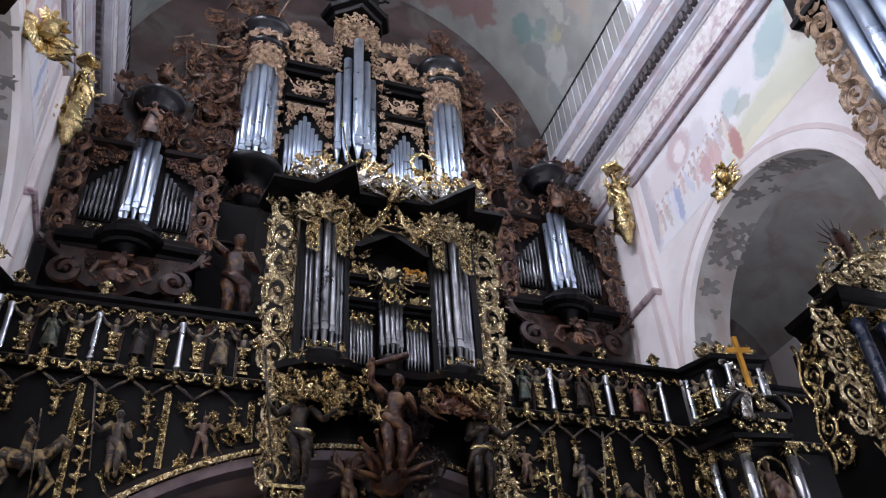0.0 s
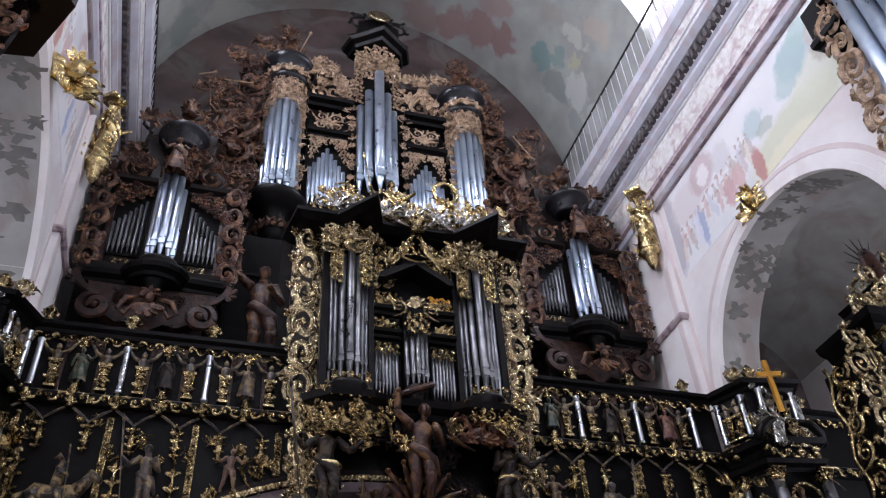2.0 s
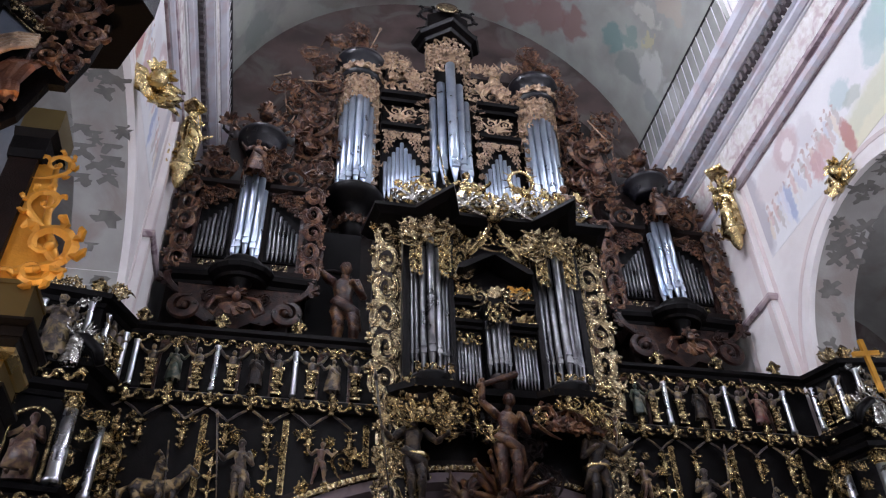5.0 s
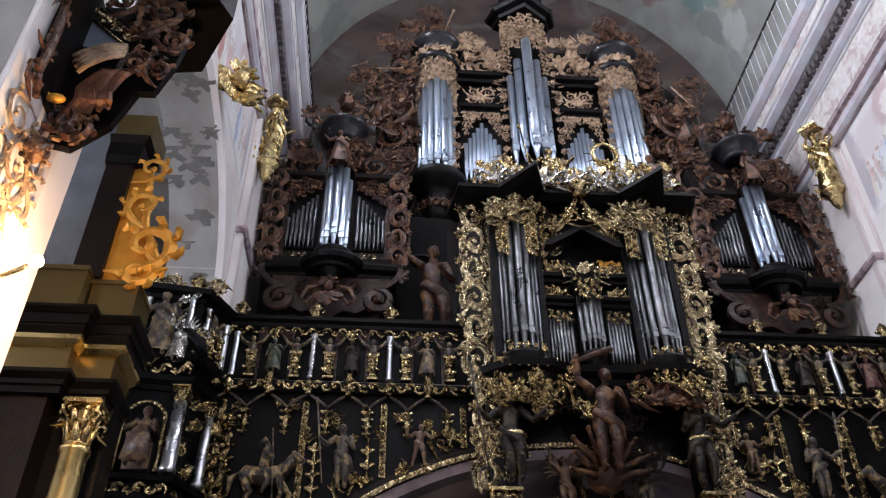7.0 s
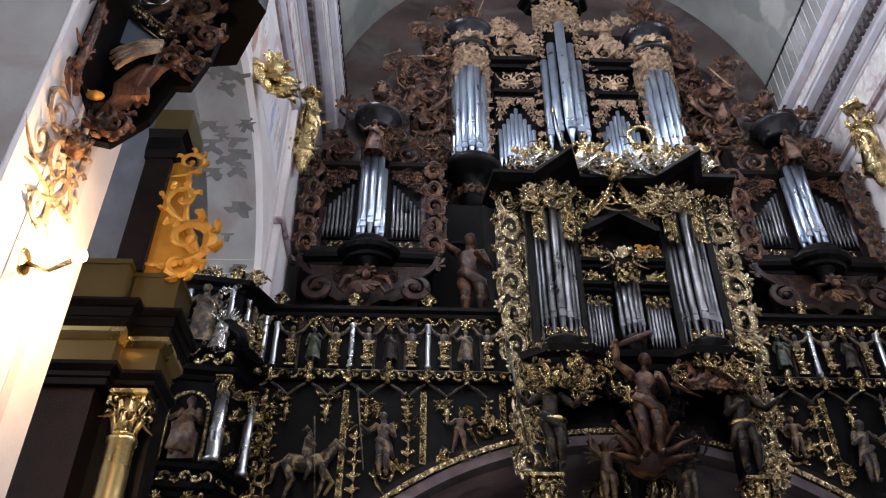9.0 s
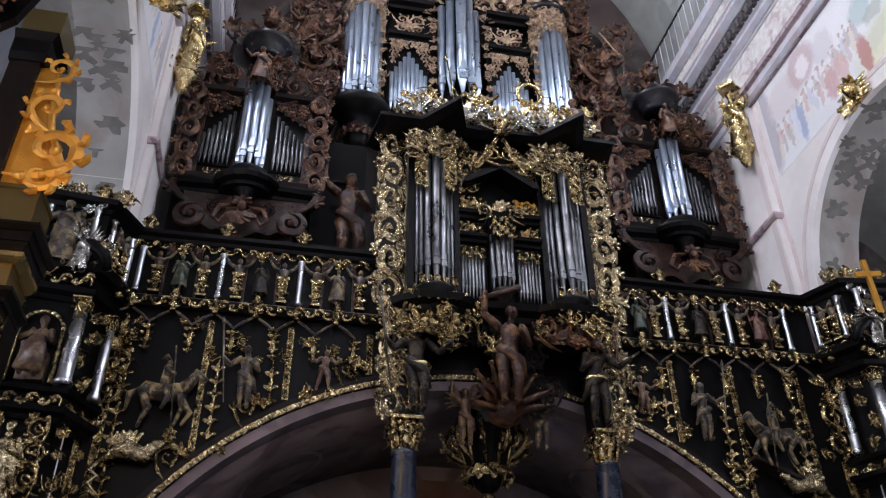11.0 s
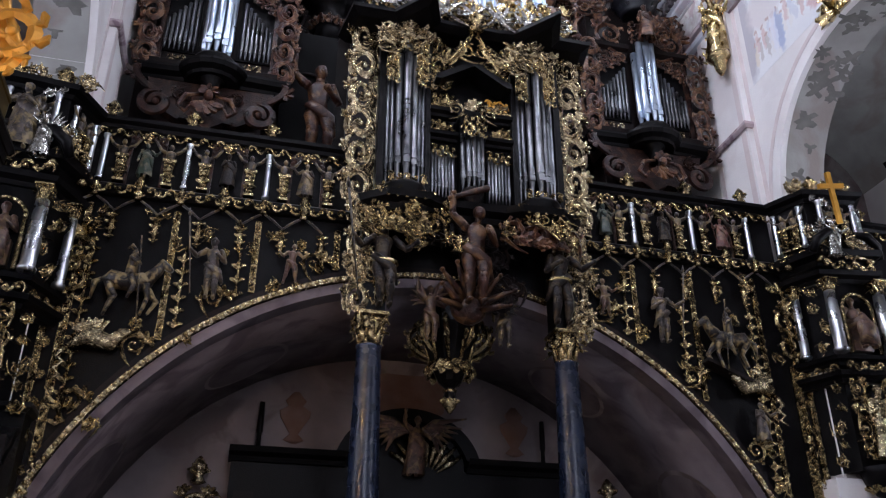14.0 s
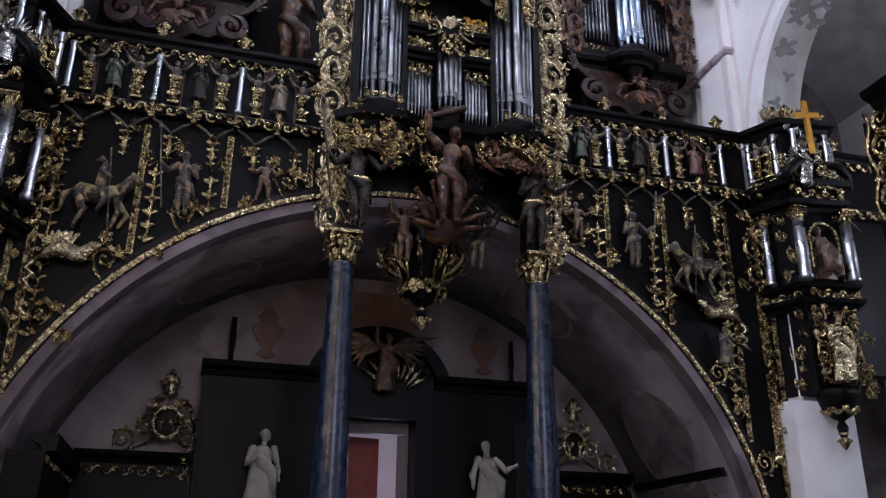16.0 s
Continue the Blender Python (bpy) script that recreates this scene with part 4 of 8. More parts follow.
for e in (-1, 1):
    c.limb((0.08 * e, 0, 0.63), (0.16 * e, -0.03, 0.66), 0.032, 0.026)
    c.limb((0.16 * e, -0.03, 0.66), (0.24 * e, -0.02, 0.79), 0.026, 0.02)
HERM_TOP = c.mesh("herm_bust", GREYFIG)
c = Shape()
c.tube([(0.0, -0.1, 0.10), (0.0, -0.17, 0.02), (0, -0.12, -0.08), (0, -0.05, -0.12)], [0.05, 0.06, 0.05, 0.03], 6)
finial(c, T(0, -0.12, -0.16), 0.24)
BOSS = c.mesh("boss", GOLD)
c = Shape()
c.tube([(0, 0, 0), (0.16, -0.01, -0.11), (0.33, 0, -0.25)], [0.016, 0.022, 0.014], 5)
BRANCH = c.mesh("strut", GREYFIG)
c = Shape()
for k in range(4):
    spray(c, T(0, -0.02, -0.1 * k, 0, 1, False, 0, 180), 0.14 - 0.015 * k, 3, 45, 0.3)
c.tube([(0, 0, 0.04), (0, -0.02, -0.2), (0, 0, -0.36)], [0.025, 0.05, 0.015], 6)
DROP = c.mesh("pendant_foliage", GOLD)
PITCH = 1.335
# arched niche between two herms, with leaves in its corners
c = Shape()
arc = [(0.245 * math.cos(math.pi * k / 12), 0.60 + 0.30 * math.sin(math.pi * k / 12)) for k in range(13)]
for e in (-1, 1):
    c.extrude([(e * 0.245, 0), (e * 0.29, 0), (e * 0.29, 0.95), (0, 0.95)] + [(e * x, z) for x, z in arc[6::-1]][:-1], -0.03, 0.02)
    spray(c, T(e * 0.19, -0.03, 0.80, 0, 1, False, 0, e * 45), 0.15, 3, 45, 0.15)
NICHE_ARCH = c.mesh("niche_arch", DARK_WALNUT)
c = Shape()
c.ball((0, -0.02, 0.06), (0.05, 0.05, 0.065), 7, 5)
spray(c, T(0, -0.03, 0.02, 0, 1, False, 0, 180), 0.13, 3, 45, 0.2)
spray(c, T(0, -0.03, 0.08), 0.14, 5, 70, 0.2)
KEYSTONE = c.mesh("keystone", GOLD)


def gallery_statue(i):
    return person(["stand", "stand", "spear", "stand"][i % 4], True, 0.62, 0, 70 + i)


STATUES = [gallery_statue(i).mesh("niche_statue", [GREENFIG, DARKFIG, REDFIG, GREYFIG, DARKFIG][i % 5]) for i in range(5)]


def parapet(x0, x1, y, pos, name="gallery_parapet", label="black gallery parapet with gilded herms and silvered colonettes"):
    """A length of parapet along x, its front at y."""
    th = thing(name, label, "parapet", ((x0 + x1) / 2, y, 8.42), group="gallery parapets")
    o = (x0 + x1) / 2
    a, b = x0 - o, x1 - o
    part("backing", Shape().box(a, b, 0.02, 0.12, 0, 1.2), BLACK, th)
    part("base_moulding", Shape().moulding([(-.1, -0.10), (0.10, -0.10), (0.16, -0.02), (0.16, 0.05), (0.06, 0.12), (-.1, 0.12)], [(a, 0), (b, 0)]), BLACK, th)
    s1 = Shape()
    rosette_panel(s1, T(a, -0.165, -0.115), b - a, 0.15, 3, 0.15, 0.026)
    part("gilded_frieze", s1, GOLD, th, "gilded tendril frieze")
    part("handrail", Shape().moulding([(-.14, 1.16), (0.05, 1.16), (0.07, 1.22), (0.14, 1.26), (0.14, 1.33), (-.14, 1.33)], [(a, 0), (b, 0)]), BLACK, th)
    s1 = Shape()
    rosette_panel(s1, T(a, -0.03, 1.01), b - a, 0.14, 9, 0.13, 0.022)
    part("gilded_frieze", s1, GOLD, th, "gilded carved frieze under the rail")
    for i, x in enumerate(pos):
        part("colonette", COLONETTE, SILVER, th, "silvered colonette", at=(x - o, -0.09, 0.14))
        part("finial", FINIAL, GOLD, th, "gilded finial", at=(x - o, -0.06, 1.33))
        part("boss", BOSS, GOLD, th, "gilded boss", at=(x - o, -0.02, -0.02))
        for e in (-1, 1):
            part("strut", BRANCH, GREYFIG, th, at=T(x - o, -0.1, -0.14, 0, 1, e < 0))
    return th


statue_count = 0
for s in (1, -1):
    first, step = (3.20, 1.18) if s > 0 else (3.375, 1.29)
    pos = [s * (first + step * k) for k in range(3)]
    x0, x1 = sorted((s * 1.9, s * 6.12))
    th = parapet(x0, x1, 0.0, pos)
    o = (x0 + x1) / 2
    for k in range(4):
        mid = s * (first + step * (k - 0.5))
        if abs(mid) > 5.95:
            break
        for e in (-1, 1):
            x = mid + e * 0.285 * step
            part("herm_shaft", HERM_LOW, GOLD, th, "gilded herm shaft", at=(x - o, -0.06, 0.16))
            part("herm_bust", HERM_TOP, GREYFIG, th, "grey painted herm figure", at=(x - o, -0.06, 0.16))
        part("console", BOSS, GOLD, th, at=(mid - o, -0.02, 0.12))
        part("niche_arch", NICHE_ARCH, DARK, th, "dark carved niche arch", at=T(mid - o, -0.01, 0.14, 0, (step / 1.29, 1, 1)))
        part("keystone", KEYSTONE, GOLD, th, "gilded keystone", at=(mid - o, -0.06, 0.93))
        part("boss", BOSS, GOLD, th, "gilded boss", at=(mid - o, -0.02, -0.04))
        for e in (-1, 1):
            part("strut", BRANCH, GREYFIG, th, at=T(mid - o, -0.1, -0.14, 0, 1, e < 0))
        solo("niche_statue", STATUES[statue_count % 5], DARKFIG, "small painted saint standing on the gallery front", "statue", at=(mid, -0.13, 8.66), group="saints on the gallery front")
        statue_count += 1

# spandrels: gilded strips, foliage drops and carved figures
STRIP = {}


def strip_mesh(h):
    key = round(h, 1)
    if key not in STRIP:
        s1 = Shape()
        rosette_panel(s1, T(-0.04, -0.02, 0), 0.08, h, 1, 0.09, 0.018)
        s1.box(-0.05, 0.05, -0.015, 0.02, 0, h)
        STRIP[key] = s1.mesh("gilded_strip", GOLD)
    return STRIP[key]


def arch_z(x):
    return GZ + math.sqrt(max(0, (GR + 0.22) ** 2 - (x - GX) ** 2))


for s in (1, -1):
    for x in ((2.0, 3.10, 4.22, 5.5, 6.1) if s > 0 else (2.15, 3.43, 4.69, 6.0)):
        z0 = arch_z(s * x) + 0.02
        if 8.2 - z0 > 0.2:
            part("gilded_strip", strip_mesh(8.15 - z0), GOLD, front, "gilded carved strip", at=(s * x, -0.03, z0))
    # narrow leafy rods beside the strips
    for x in ((2.9, 3.95, 5.3) if s > 0 else (3.66, 4.48, 5.82)):
        z0 = arch_z(s * x) + 0.04
        rod = Shape()
        cnt = max(2, int((7.5 - z0) / 0.19))
        for k in range(cnt):
            spray(rod, T(0, -0.03, z0 + k * (7.5 - z0) / cnt), 0.2, 3, 42, 0.2)
        rod.tube([(0, -0.02, z0), (0, -0.03, 7.55)], 0.022, 5)
        part("leafy_rod", rod, GOLD, front, "gilded leafy rod", at=(s * x, -0.03, 0))
    first, step = (3.20, 1.18) if s > 0 else (3.375, 1.29)
    for k in range(6):
        x = first + step / 2 * (k - 1.5)
        if x < 6.2:
            part("pendant_foliage", DROP, GOLD, front, "gilded hanging foliage", at=T(s * x, -0.06, 8.0, 0, 1.25))
    for x in (2.5, 4.0, 5.0, 5.7):
        z0 = arch_z(s * x)
        s1 = Shape()
        volute(s1, T(0, 0, 0.16, 0, 1, s < 0, 0, 30), 0.32, 1.4, 0.16, 0.7)
        spray(s1, T(0.15, -0.02, 0.2, 0, 1, False, 0, 40), 0.25, 4, 60)
        part("carved_scroll", s1, GOLD, front, "gilded scroll", at=(s * x, -0.06, z0 + 0.05))
    solo("spandrel_statue", person("stride", False, 0.66, 0.02, 5), FLESH, "small painted cherub striding on the black gallery front", "statue", at=T(2.48 if s > 0 else -2.87, -0.17, 7.08, 0, 1, s > 0), group="spandrel statues")
    solo("spandrel_statue", person("spear", False, 1.02, 0.0, 9), GREYFIG, "bare-chested carved man with a spear, gallery front", "statue", at=T(3.5 if s > 0 else -4.04, -0.19, 6.66, 0, 1, s > 0), group="spandrel statues")
    solo("spandrel_statue", horse(0.84), DARKGILT, "dark carved rider on a horse holding a lance", "statue", at=T(4.72 if s > 0 else -5.2, -0.24, 6.25, 0, 1, s > 0), group="spandrel statues")
    s1 = Shape()
    s1.tube([(-0.4, 0, 0), (-0.25, 0, 0.14), (-0.05, -0.02, 0.2), (0.2, 0, 0.14), (0.34, 0, 0.3), (0.44, -0.04, 0.32)], [0.03, 0.1, 0.16, 0.13, 0.09, 0.05], 8)
    for k in range(5):
        spray(s1, T(-0.1 + 0.03 * k, 0, 0.22, 0, 1, False, 0, -50 + 14 * k), 0.46, 2, 12, 0.1, 0.05)
    s1.tube([(-0.4, 0, 0), (-0.5, 0, -0.12), (-0.38, 0, -0.2), (-0.5, 0, -0.3), (-0.4, 0, -0.38), (-0.55, 0, -0.48)], [0.05, 0.045, 0.04, 0.035, 0.03, 0.01], 6)
    solo("spandrel_statue", s1, PALE_GOLD, "gilded carved dragon low on the gallery front", "statue", at=T(5.1 if s > 0 else -5.5, -0.16, 5.72 if s < 0 else 5.85, 0, 1, s > 0), group="spandrel statues")
    if s > 0:
        solo("spandrel_statue", person("stand", True, 0.66, 0, 19), GREYFIG, "small silvered figure low on the gallery front", "statue", at=T(5.12, -0.17, 5.08, 0, 1), group="spandrel statues")
        part("figure_ledge", Shape().box(-0.55, 0.35, -0.28, 0.0, -0.06, 0.0), DARK, front, "carved ledge under the rider", at=T(4.75, 0, 6.24, 0, 1, False, 0, 22))
    s1 = Shape()
    volute(s1, T(0, 0, 0.3, 0, 1, s < 0), 0.5, 1.5, 0.15)
    volute(s1, T(0.02 * s, 0, -0.15, 0, 1, s > 0, 0, 180), 0.45, 1.5, 0.15)
    spray(s1, T(0, 0, 0.55), 0.3, 5, 60)
    part("carved_scroll", s1, GOLD, front, "gilded scroll bracket", at=(s * 6.0, -0.1, 7.0))
    for x, z0, z1 in ((6.02, 3.6, 5.0), (6.02, 5.15, 6.5), (6.27, 4.2, 6.6)):
        part("gilded_strip", strip_mesh(z1 - z0), GOLD, front, "gilded carved strip", at=(s * x, -0.03, z0))

# bays round the piers, with niches
CORN = [(-.1, 0), (0.03, 0), (0.06, 0.06), (0.15, 0.10), (0.18, 0.17), (-.1, 0.17)]


def shifted(prof, z, k=1.0):
    return [(o * k, p * k + z) for o, p in prof]


for s in (1, -1):
    bx = s * 6.93
    bay = thing("niche_bay", "black gilded bay with a niche and silvered columns", "bay", (bx, -0.3, 4.6), group="niche bays")
    plan = [(-0.86, 0.3), (-0.52, -0.42), (0.52, -0.58), (0.86, 0.1)]
    if s < 0:
        plan = [(-x, y) for x, y in reversed(plan)]
    for z0, z1, k in ((0.0, 1.55, 0.72), (1.75, 3.35, 0.86), (3.75, 5.0, 0.9)):
        pts = [(x * k, y * k) for x, y in plan]
        vs = [(x, y, z) for z in (z0, z1) for x, y in pts]
        m = len(pts)
        part("body", Shape().add(vs, [tuple(reversed(range(m))), tuple(range(m, 2 * m))] + [(i, (i + 1) % m, (i + 1) % m + m, i + m) for i in range(m)], None, True), BLACK, bay)
    for z, k in ((1.45, 1.0), (1.75, 0.9), (3.3, 1.1), (3.62, 1.5), (4.95, 1.1)):
        pts = [(x * 0.9, y * 0.9) for x, y in plan]
        part("cornice", Shape().moulding(shifted(CORN, z, k), pts), BLACK, bay)
    for z in (1.62, 3.52):
        s1 = Shape()
        rosette_panel(s1, T(-0.52, -0.60, z - 0.03), 1.04, 0.19, 5, 0.15, 0.03)
        part("gilded_frieze", s1, GOLD, bay, "gilded frieze")
    col = Shape()
    col.lathe([(0.125, 0), (0.135, 0.05), (0.105, 0.09), (0.11, 0.4), (0.095, 1.12)], 14)
    col = col.mesh("column", SILVER)
    cap = Shape()
    capital(cap, Matrix(), 0.095, 0.24)
    cap = cap.mesh("capital", GOLD)
    for x, y in ((-0.46, -0.52), (0.46, -0.62), (-0.80, -0.02), (0.8, -0.12)):
        r = 1.0 if abs(x) < 0.6 else 0.72
        part("column", col, SILVER, bay, "silvered column", at=T(s * x, y, 1.95, 0, (r, r, 1)))
        part("capital", cap, GOLD, bay, "gilded capital", at=T(s * x, y, 3.07, 0, (r, r, 1)))
        f = Shape()
        finial(f, Matrix(), 0.34)
        part("finial", f, GOLD, bay, "gilded finial", at=(s * x, y, 3.66))
    nich = Shape()
    for k in range(13):
        t0, t1 = math.pi * k / 12, math.pi * (k + 1) / 12
        if k < 12:
            nich.tube([(0.3 * math.cos(t0), -0.56, 2.75 + 0.3 * math.sin(t0)), (0.3 * math.cos(t1), -0.56, 2.75 + 0.3 * math.sin(t1))], 0.035, 6)
    for e in (-1, 1):
        nich.tube([(0.3 * e, -0.56, 1.95), (0.3 * e, -0.56, 2.75)], 0.035, 6)
    part("niche_frame", nich, GOLD, bay, "gilded arched niche frame")
    for e in (-1, 1):
        s1 = scroll_wing(1.35, 0.22, 6, 4, 0.17)
        part("scroll_bracket", s1, GOLD, bay, "gilded scroll bracket", at=T(e * 0.42, -0.5, 0.15, 0, 1, e > 0))
        part("colonette", COLONETTE, SILVER, bay, "silvered colonette", at=(e * 0.35, -0.6, 4.05))
        s1 = Shape()
        finial(s1, Matrix(), 0.36)
        part("finial", s1, GOLD, bay, "gilded finial", at=(e * 0.35, -0.5, 5.12))
        part("herm_shaft", HERM_LOW, GOLD, bay, "gilded herm shaft", at=(e * 0.14, -0.56, 4.05))
        part("herm_bust", HERM_TOP, GREYFIG, bay, "grey painted herm figure", at=(e * 0.14, -0.56, 4.05))
    for (xa, ya), (xb, yb) in ((plan[0], plan[1]), (plan[2], plan[3])):
        turn = math.degrees(math.atan2(yb - ya, xb - xa))
        nx, ny = math.sin(radians(turn)), -math.cos(radians(turn))
        for u, me, mt2, nm, lb in ((0.14, COLONETTE, SILVER, "colonette", "silvered colonette"), (0.86, COLONETTE, SILVER, "colonette", "silvered colonette"), (0.36, HERM_LOW, GOLD, "herm_shaft", "gilded herm shaft"), (0.36, HERM_TOP, GREYFIG, "herm_bust", "grey painted herm figure"), (0.66, HERM_LOW, GOLD, "herm_shaft", "gilded herm shaft"), (0.66, HERM_TOP, GREYFIG, "herm_bust", "grey painted herm figure")):
            x, y = 0.9 * (xa + (xb - xa) * u) + 0.06 * nx, 0.9 * (ya + (yb - ya) * u) + 0.06 * ny
            part(nm, me, mt2, bay, lb, at=T(x, y, 4.05, turn))
        s1 = Shape()
        ln = 0.9 * math.hypot(xb - xa, yb - ya)
        rosette_panel(s1, T(0, -0.03, 3.86), ln, 0.13, 15, 0.13, 0.022)
        rosette_panel(s1, T(0, -0.03, 1.62), ln, 0.15, 16, 0.14, 0.024)
        part("gilded_frieze", s1, GOLD, bay, "gilded frieze", at=T(0.9 * xa + 0.03 * nx, 0.9 * ya + 0.03 * ny, 0, turn))
    s1 = Shape()
    s1.lathe([(0.02, -0.75), (0.06, -0.7), (0.1, -0.55), (0.05, -0.45), (0.16, -0.38), (0.3, -0.2), (0.34, -0.05), (0.36, 0.05)], 12, T(0, -0.28, 0))
    part("pendant_console", s1, BLACK, bay)
    s1 = Shape()
    for k in range(8):
        spray(s1, T(0, -0.28, -0.35, 45 * k) @ Matrix.Translation((0, -0.2, 0)), 0.3, 3, 40, 0.25)
    finial(s1, T(0, -0.28, -0.62, 0, 1, False, 180), 0.3)
    part("gilded_leaves", s1, GOLD, bay, "gilded leaves on the console")
    solo("niche_statue", person("sit", True, 1.12, 0, 3), FLESH, "seated painted figure in the niche of the bay", "statue", at=(bx, -0.72, 6.6), group="bay statues")
    solo("niche_statue", person("stand", True, 1.25, 0, 14), PALE_GOLD, "gilded saint on the console of the bay", "statue", at=(bx, -0.85, 4.72), group="bay statues")
    solo("angel_statue", person("raise", True, 0.75, 0, 8, "wings"), WORN_SILVER, "silvered winged angel on the bay cornice", "statue", at=(bx - s * 0.3, -1.02, 8.28), group="bay statues")
    # gallery parapet in the aisle
    x0, x1 = sorted((s * 7.8, s * 11.9))
    parapet(x0, x1, 0.1, [s * (8.3 + PITCH * k) for k in range(3)])
    aw = Shape().box(x0, x1, 0.12, 0.4, 5.2, GTOP)
    solo("gallery_front_aisle", aw, BLACK, "black wooden gallery front in the aisle", "gallery", kind="structure")
    solo("floor_gallery_aisle", Shape().box(x0, x1, 0.4, BACK, 8.2, 8.4), DARK, "dark wooden aisle gallery floor", "floor", kind="structure")
    # white pier below the bay
    solo("pier", Shape().box(*sorted((s * 6.15, s * 7.35)), -0.42, 0.0, 0, 4.5), PLASTER, "white plaster pier below the bay", "pier", kind="structure")

cr = thing("gilded_cross", "gilded wooden cross leaning forward on the bay, glow in its colour", "cross", (6.86, -1.12, 8.95))
cr.matrix_basis = pose(6.78, -1.12, 8.92, 8, -9, 0)
part("upright", Shape().box(-0.045, 0.045, -0.03, 0.03, 0, 1.0), CROSSGOLD, cr)
part("crossbar", Shape().box(-0.27, 0.27, -0.032, 0.032, 0.68, 0.77), CROSSGOLD, cr)

# two blue columns that carry the small organ
for s in (1, -1):
    th = thing("column", "tall blue-grey painted column with a gilded capital", "column", (s * 1.6, -0.36, 0), group="columns under the organ")
    part("base", Shape().lathe([(0.36, 0), (0.36, 0.12), (0.31, 0.2), (0.33, 0.28), (0.275, 0.34)], 20), BLUESTONE, th)
    part("shaft", Shape().lathe([(0.27, 0.34), (0.262, 1.6), (0.24, 3.5), (0.185, 6.02), (0.205, 6.06)], 28), BLUESTONE, th)
    cp = Shape()
    capital(cp, T(0, 0, 6.05), 0.18, 0.52)
    part("capital", cp, GOLD, th, "gilded Corinthian capital")
    part("abutment_block", Shape().box(-0.2, 0.2, -0.2, 0.2, 6.57, 8.1), BLACK, th)

# ---- portal wall under the gallery ----
PY = BACK - 0.5
po = thing("portal", "black carved wooden portal with a broken pediment", "portal", (-0.24, PY, 0))
for e in (-1, 1):
    part("jamb", Shape().box(*sorted((e * 0.72, e * 1.05)), -0.1, 0.5, 0, 4.4), BLACK, po)
    part("side_panel", Shape().box(*sorted((e * 1.06, e * 3.2)), 0.12, 0.5, 0, 5.05), BLACK, po)
    for zz in (0.4, 2.6):
        part("raised_panel", Shape().box(*sorted((e * 2.75, e * 3.1)), 0.08, 0.13, zz, zz + 1.9), DARK, po)
part("lintel", Shape().box(-1.05, 1.05, 0.0, 0.5, 4.4, 5.2), BLACK, po)
for e in (-1, 1):
    sh = Shape().moulding(shifted(CORN, 5.02, 1.4), [(e * 2.2 - 1.05, 0.1), (e * 2.2 + 1.05, 0.1)])
    part("cornice", sh, BLACK, po)
    s1 = Shape()
    rosette_panel(s1, T(e * 3.35 - 0.1, 0.05, 3.1), 0.2, 1.3, 4, 0.16, 0.022)
    part("gilded_strip", s1, GOLD, po, "gilded carved side strip")
    part("candle_post", Shape().lathe([(0.05, 0), (0.04, 0.3), (0.06, 0.35), (0.05, 0.9)], 8, T(e * 2.75, 0.2, 5.25)), BLACK, po)
sh = Shape()
for r0, r1, y in ((1.15, 1.4, -0.12), (0.98, 1.1, -0.02)):
    vs, fs = [], []
    m = 20
    for k in range(m + 1):
        t = radians(15 + 150 * k / m)
        for r, yy in ((r0, y), (r1, y), (r1, 0.3), (r0, 0.3)):
            vs.append((r * math.cos(t), yy, 4.95 + r * 0.85 * math.sin(t)))
    for k in range(m):
        for q in range(4):
            p = (q + 1) % 4
            fs.append((k * 4 + q, k * 4 + p, k * 4 + 4 + p, k * 4 + 4 + q))
    sh.add(vs, fs, None, True)
sh.box(-1.1, 1.1, 0.1, 0.35, 4.9, 5.6)
part("pediment", sh, BLACK, po)
for k in range(9):
    a = -56 + 14 * k
    s1 = Shape().tube([(0, 0, 0.25), (0, -0.05, 0.6), (0, -0.02, 0.95)], [0.02, 0.07, 0.03], 6)
    part("ray_leaf", s1, PALE_GOLD, po, at=T(0.35, 0.0, 4.85, 0, 0.9, False, 0, a))
ang = person("raise", True, 1.05, 0, 6)
ang.v = [(x, y - 0.25 * (z - 0.5), z) for x, y, z in ang.v]
for e in (-1, 1):
    for k in range(7):
        tip = (e * (1.05 - 0.09 * k), 0.12, 1.05 - 0.10 * k + 0.1 * (k == 0))
        ang.tube([(e * 0.1, -0.02, 0.80), (e * 0.4, 0.08, 1.02 - 0.05 * k), tip], [0.03, 0.065, 0.012], 6, None, 0.4)
solo("portal_angel", ang, FLESH, "carved angel with spread wings over the door", "statue", at=(-0.18, PY - 0.25, 4.86))
bl = Shape()
bl.add([(-0.2 + 0.95 * (1 + 0.12 * math.sin(5 * 0.2244 * k)) * math.cos(0.2244 * k), BACK - 0.012, 6.55 + 0.52 * (1 + 0.15 * math.sin(3 * 0.2244 * k)) * math.sin(0.2244 * k)) for k in range(28)], [tuple(range(28))], None, True)
solo("painted_cartouche", bl, URNPAINT, "brown cartouche painted on the wall", "mural", kind="structure")
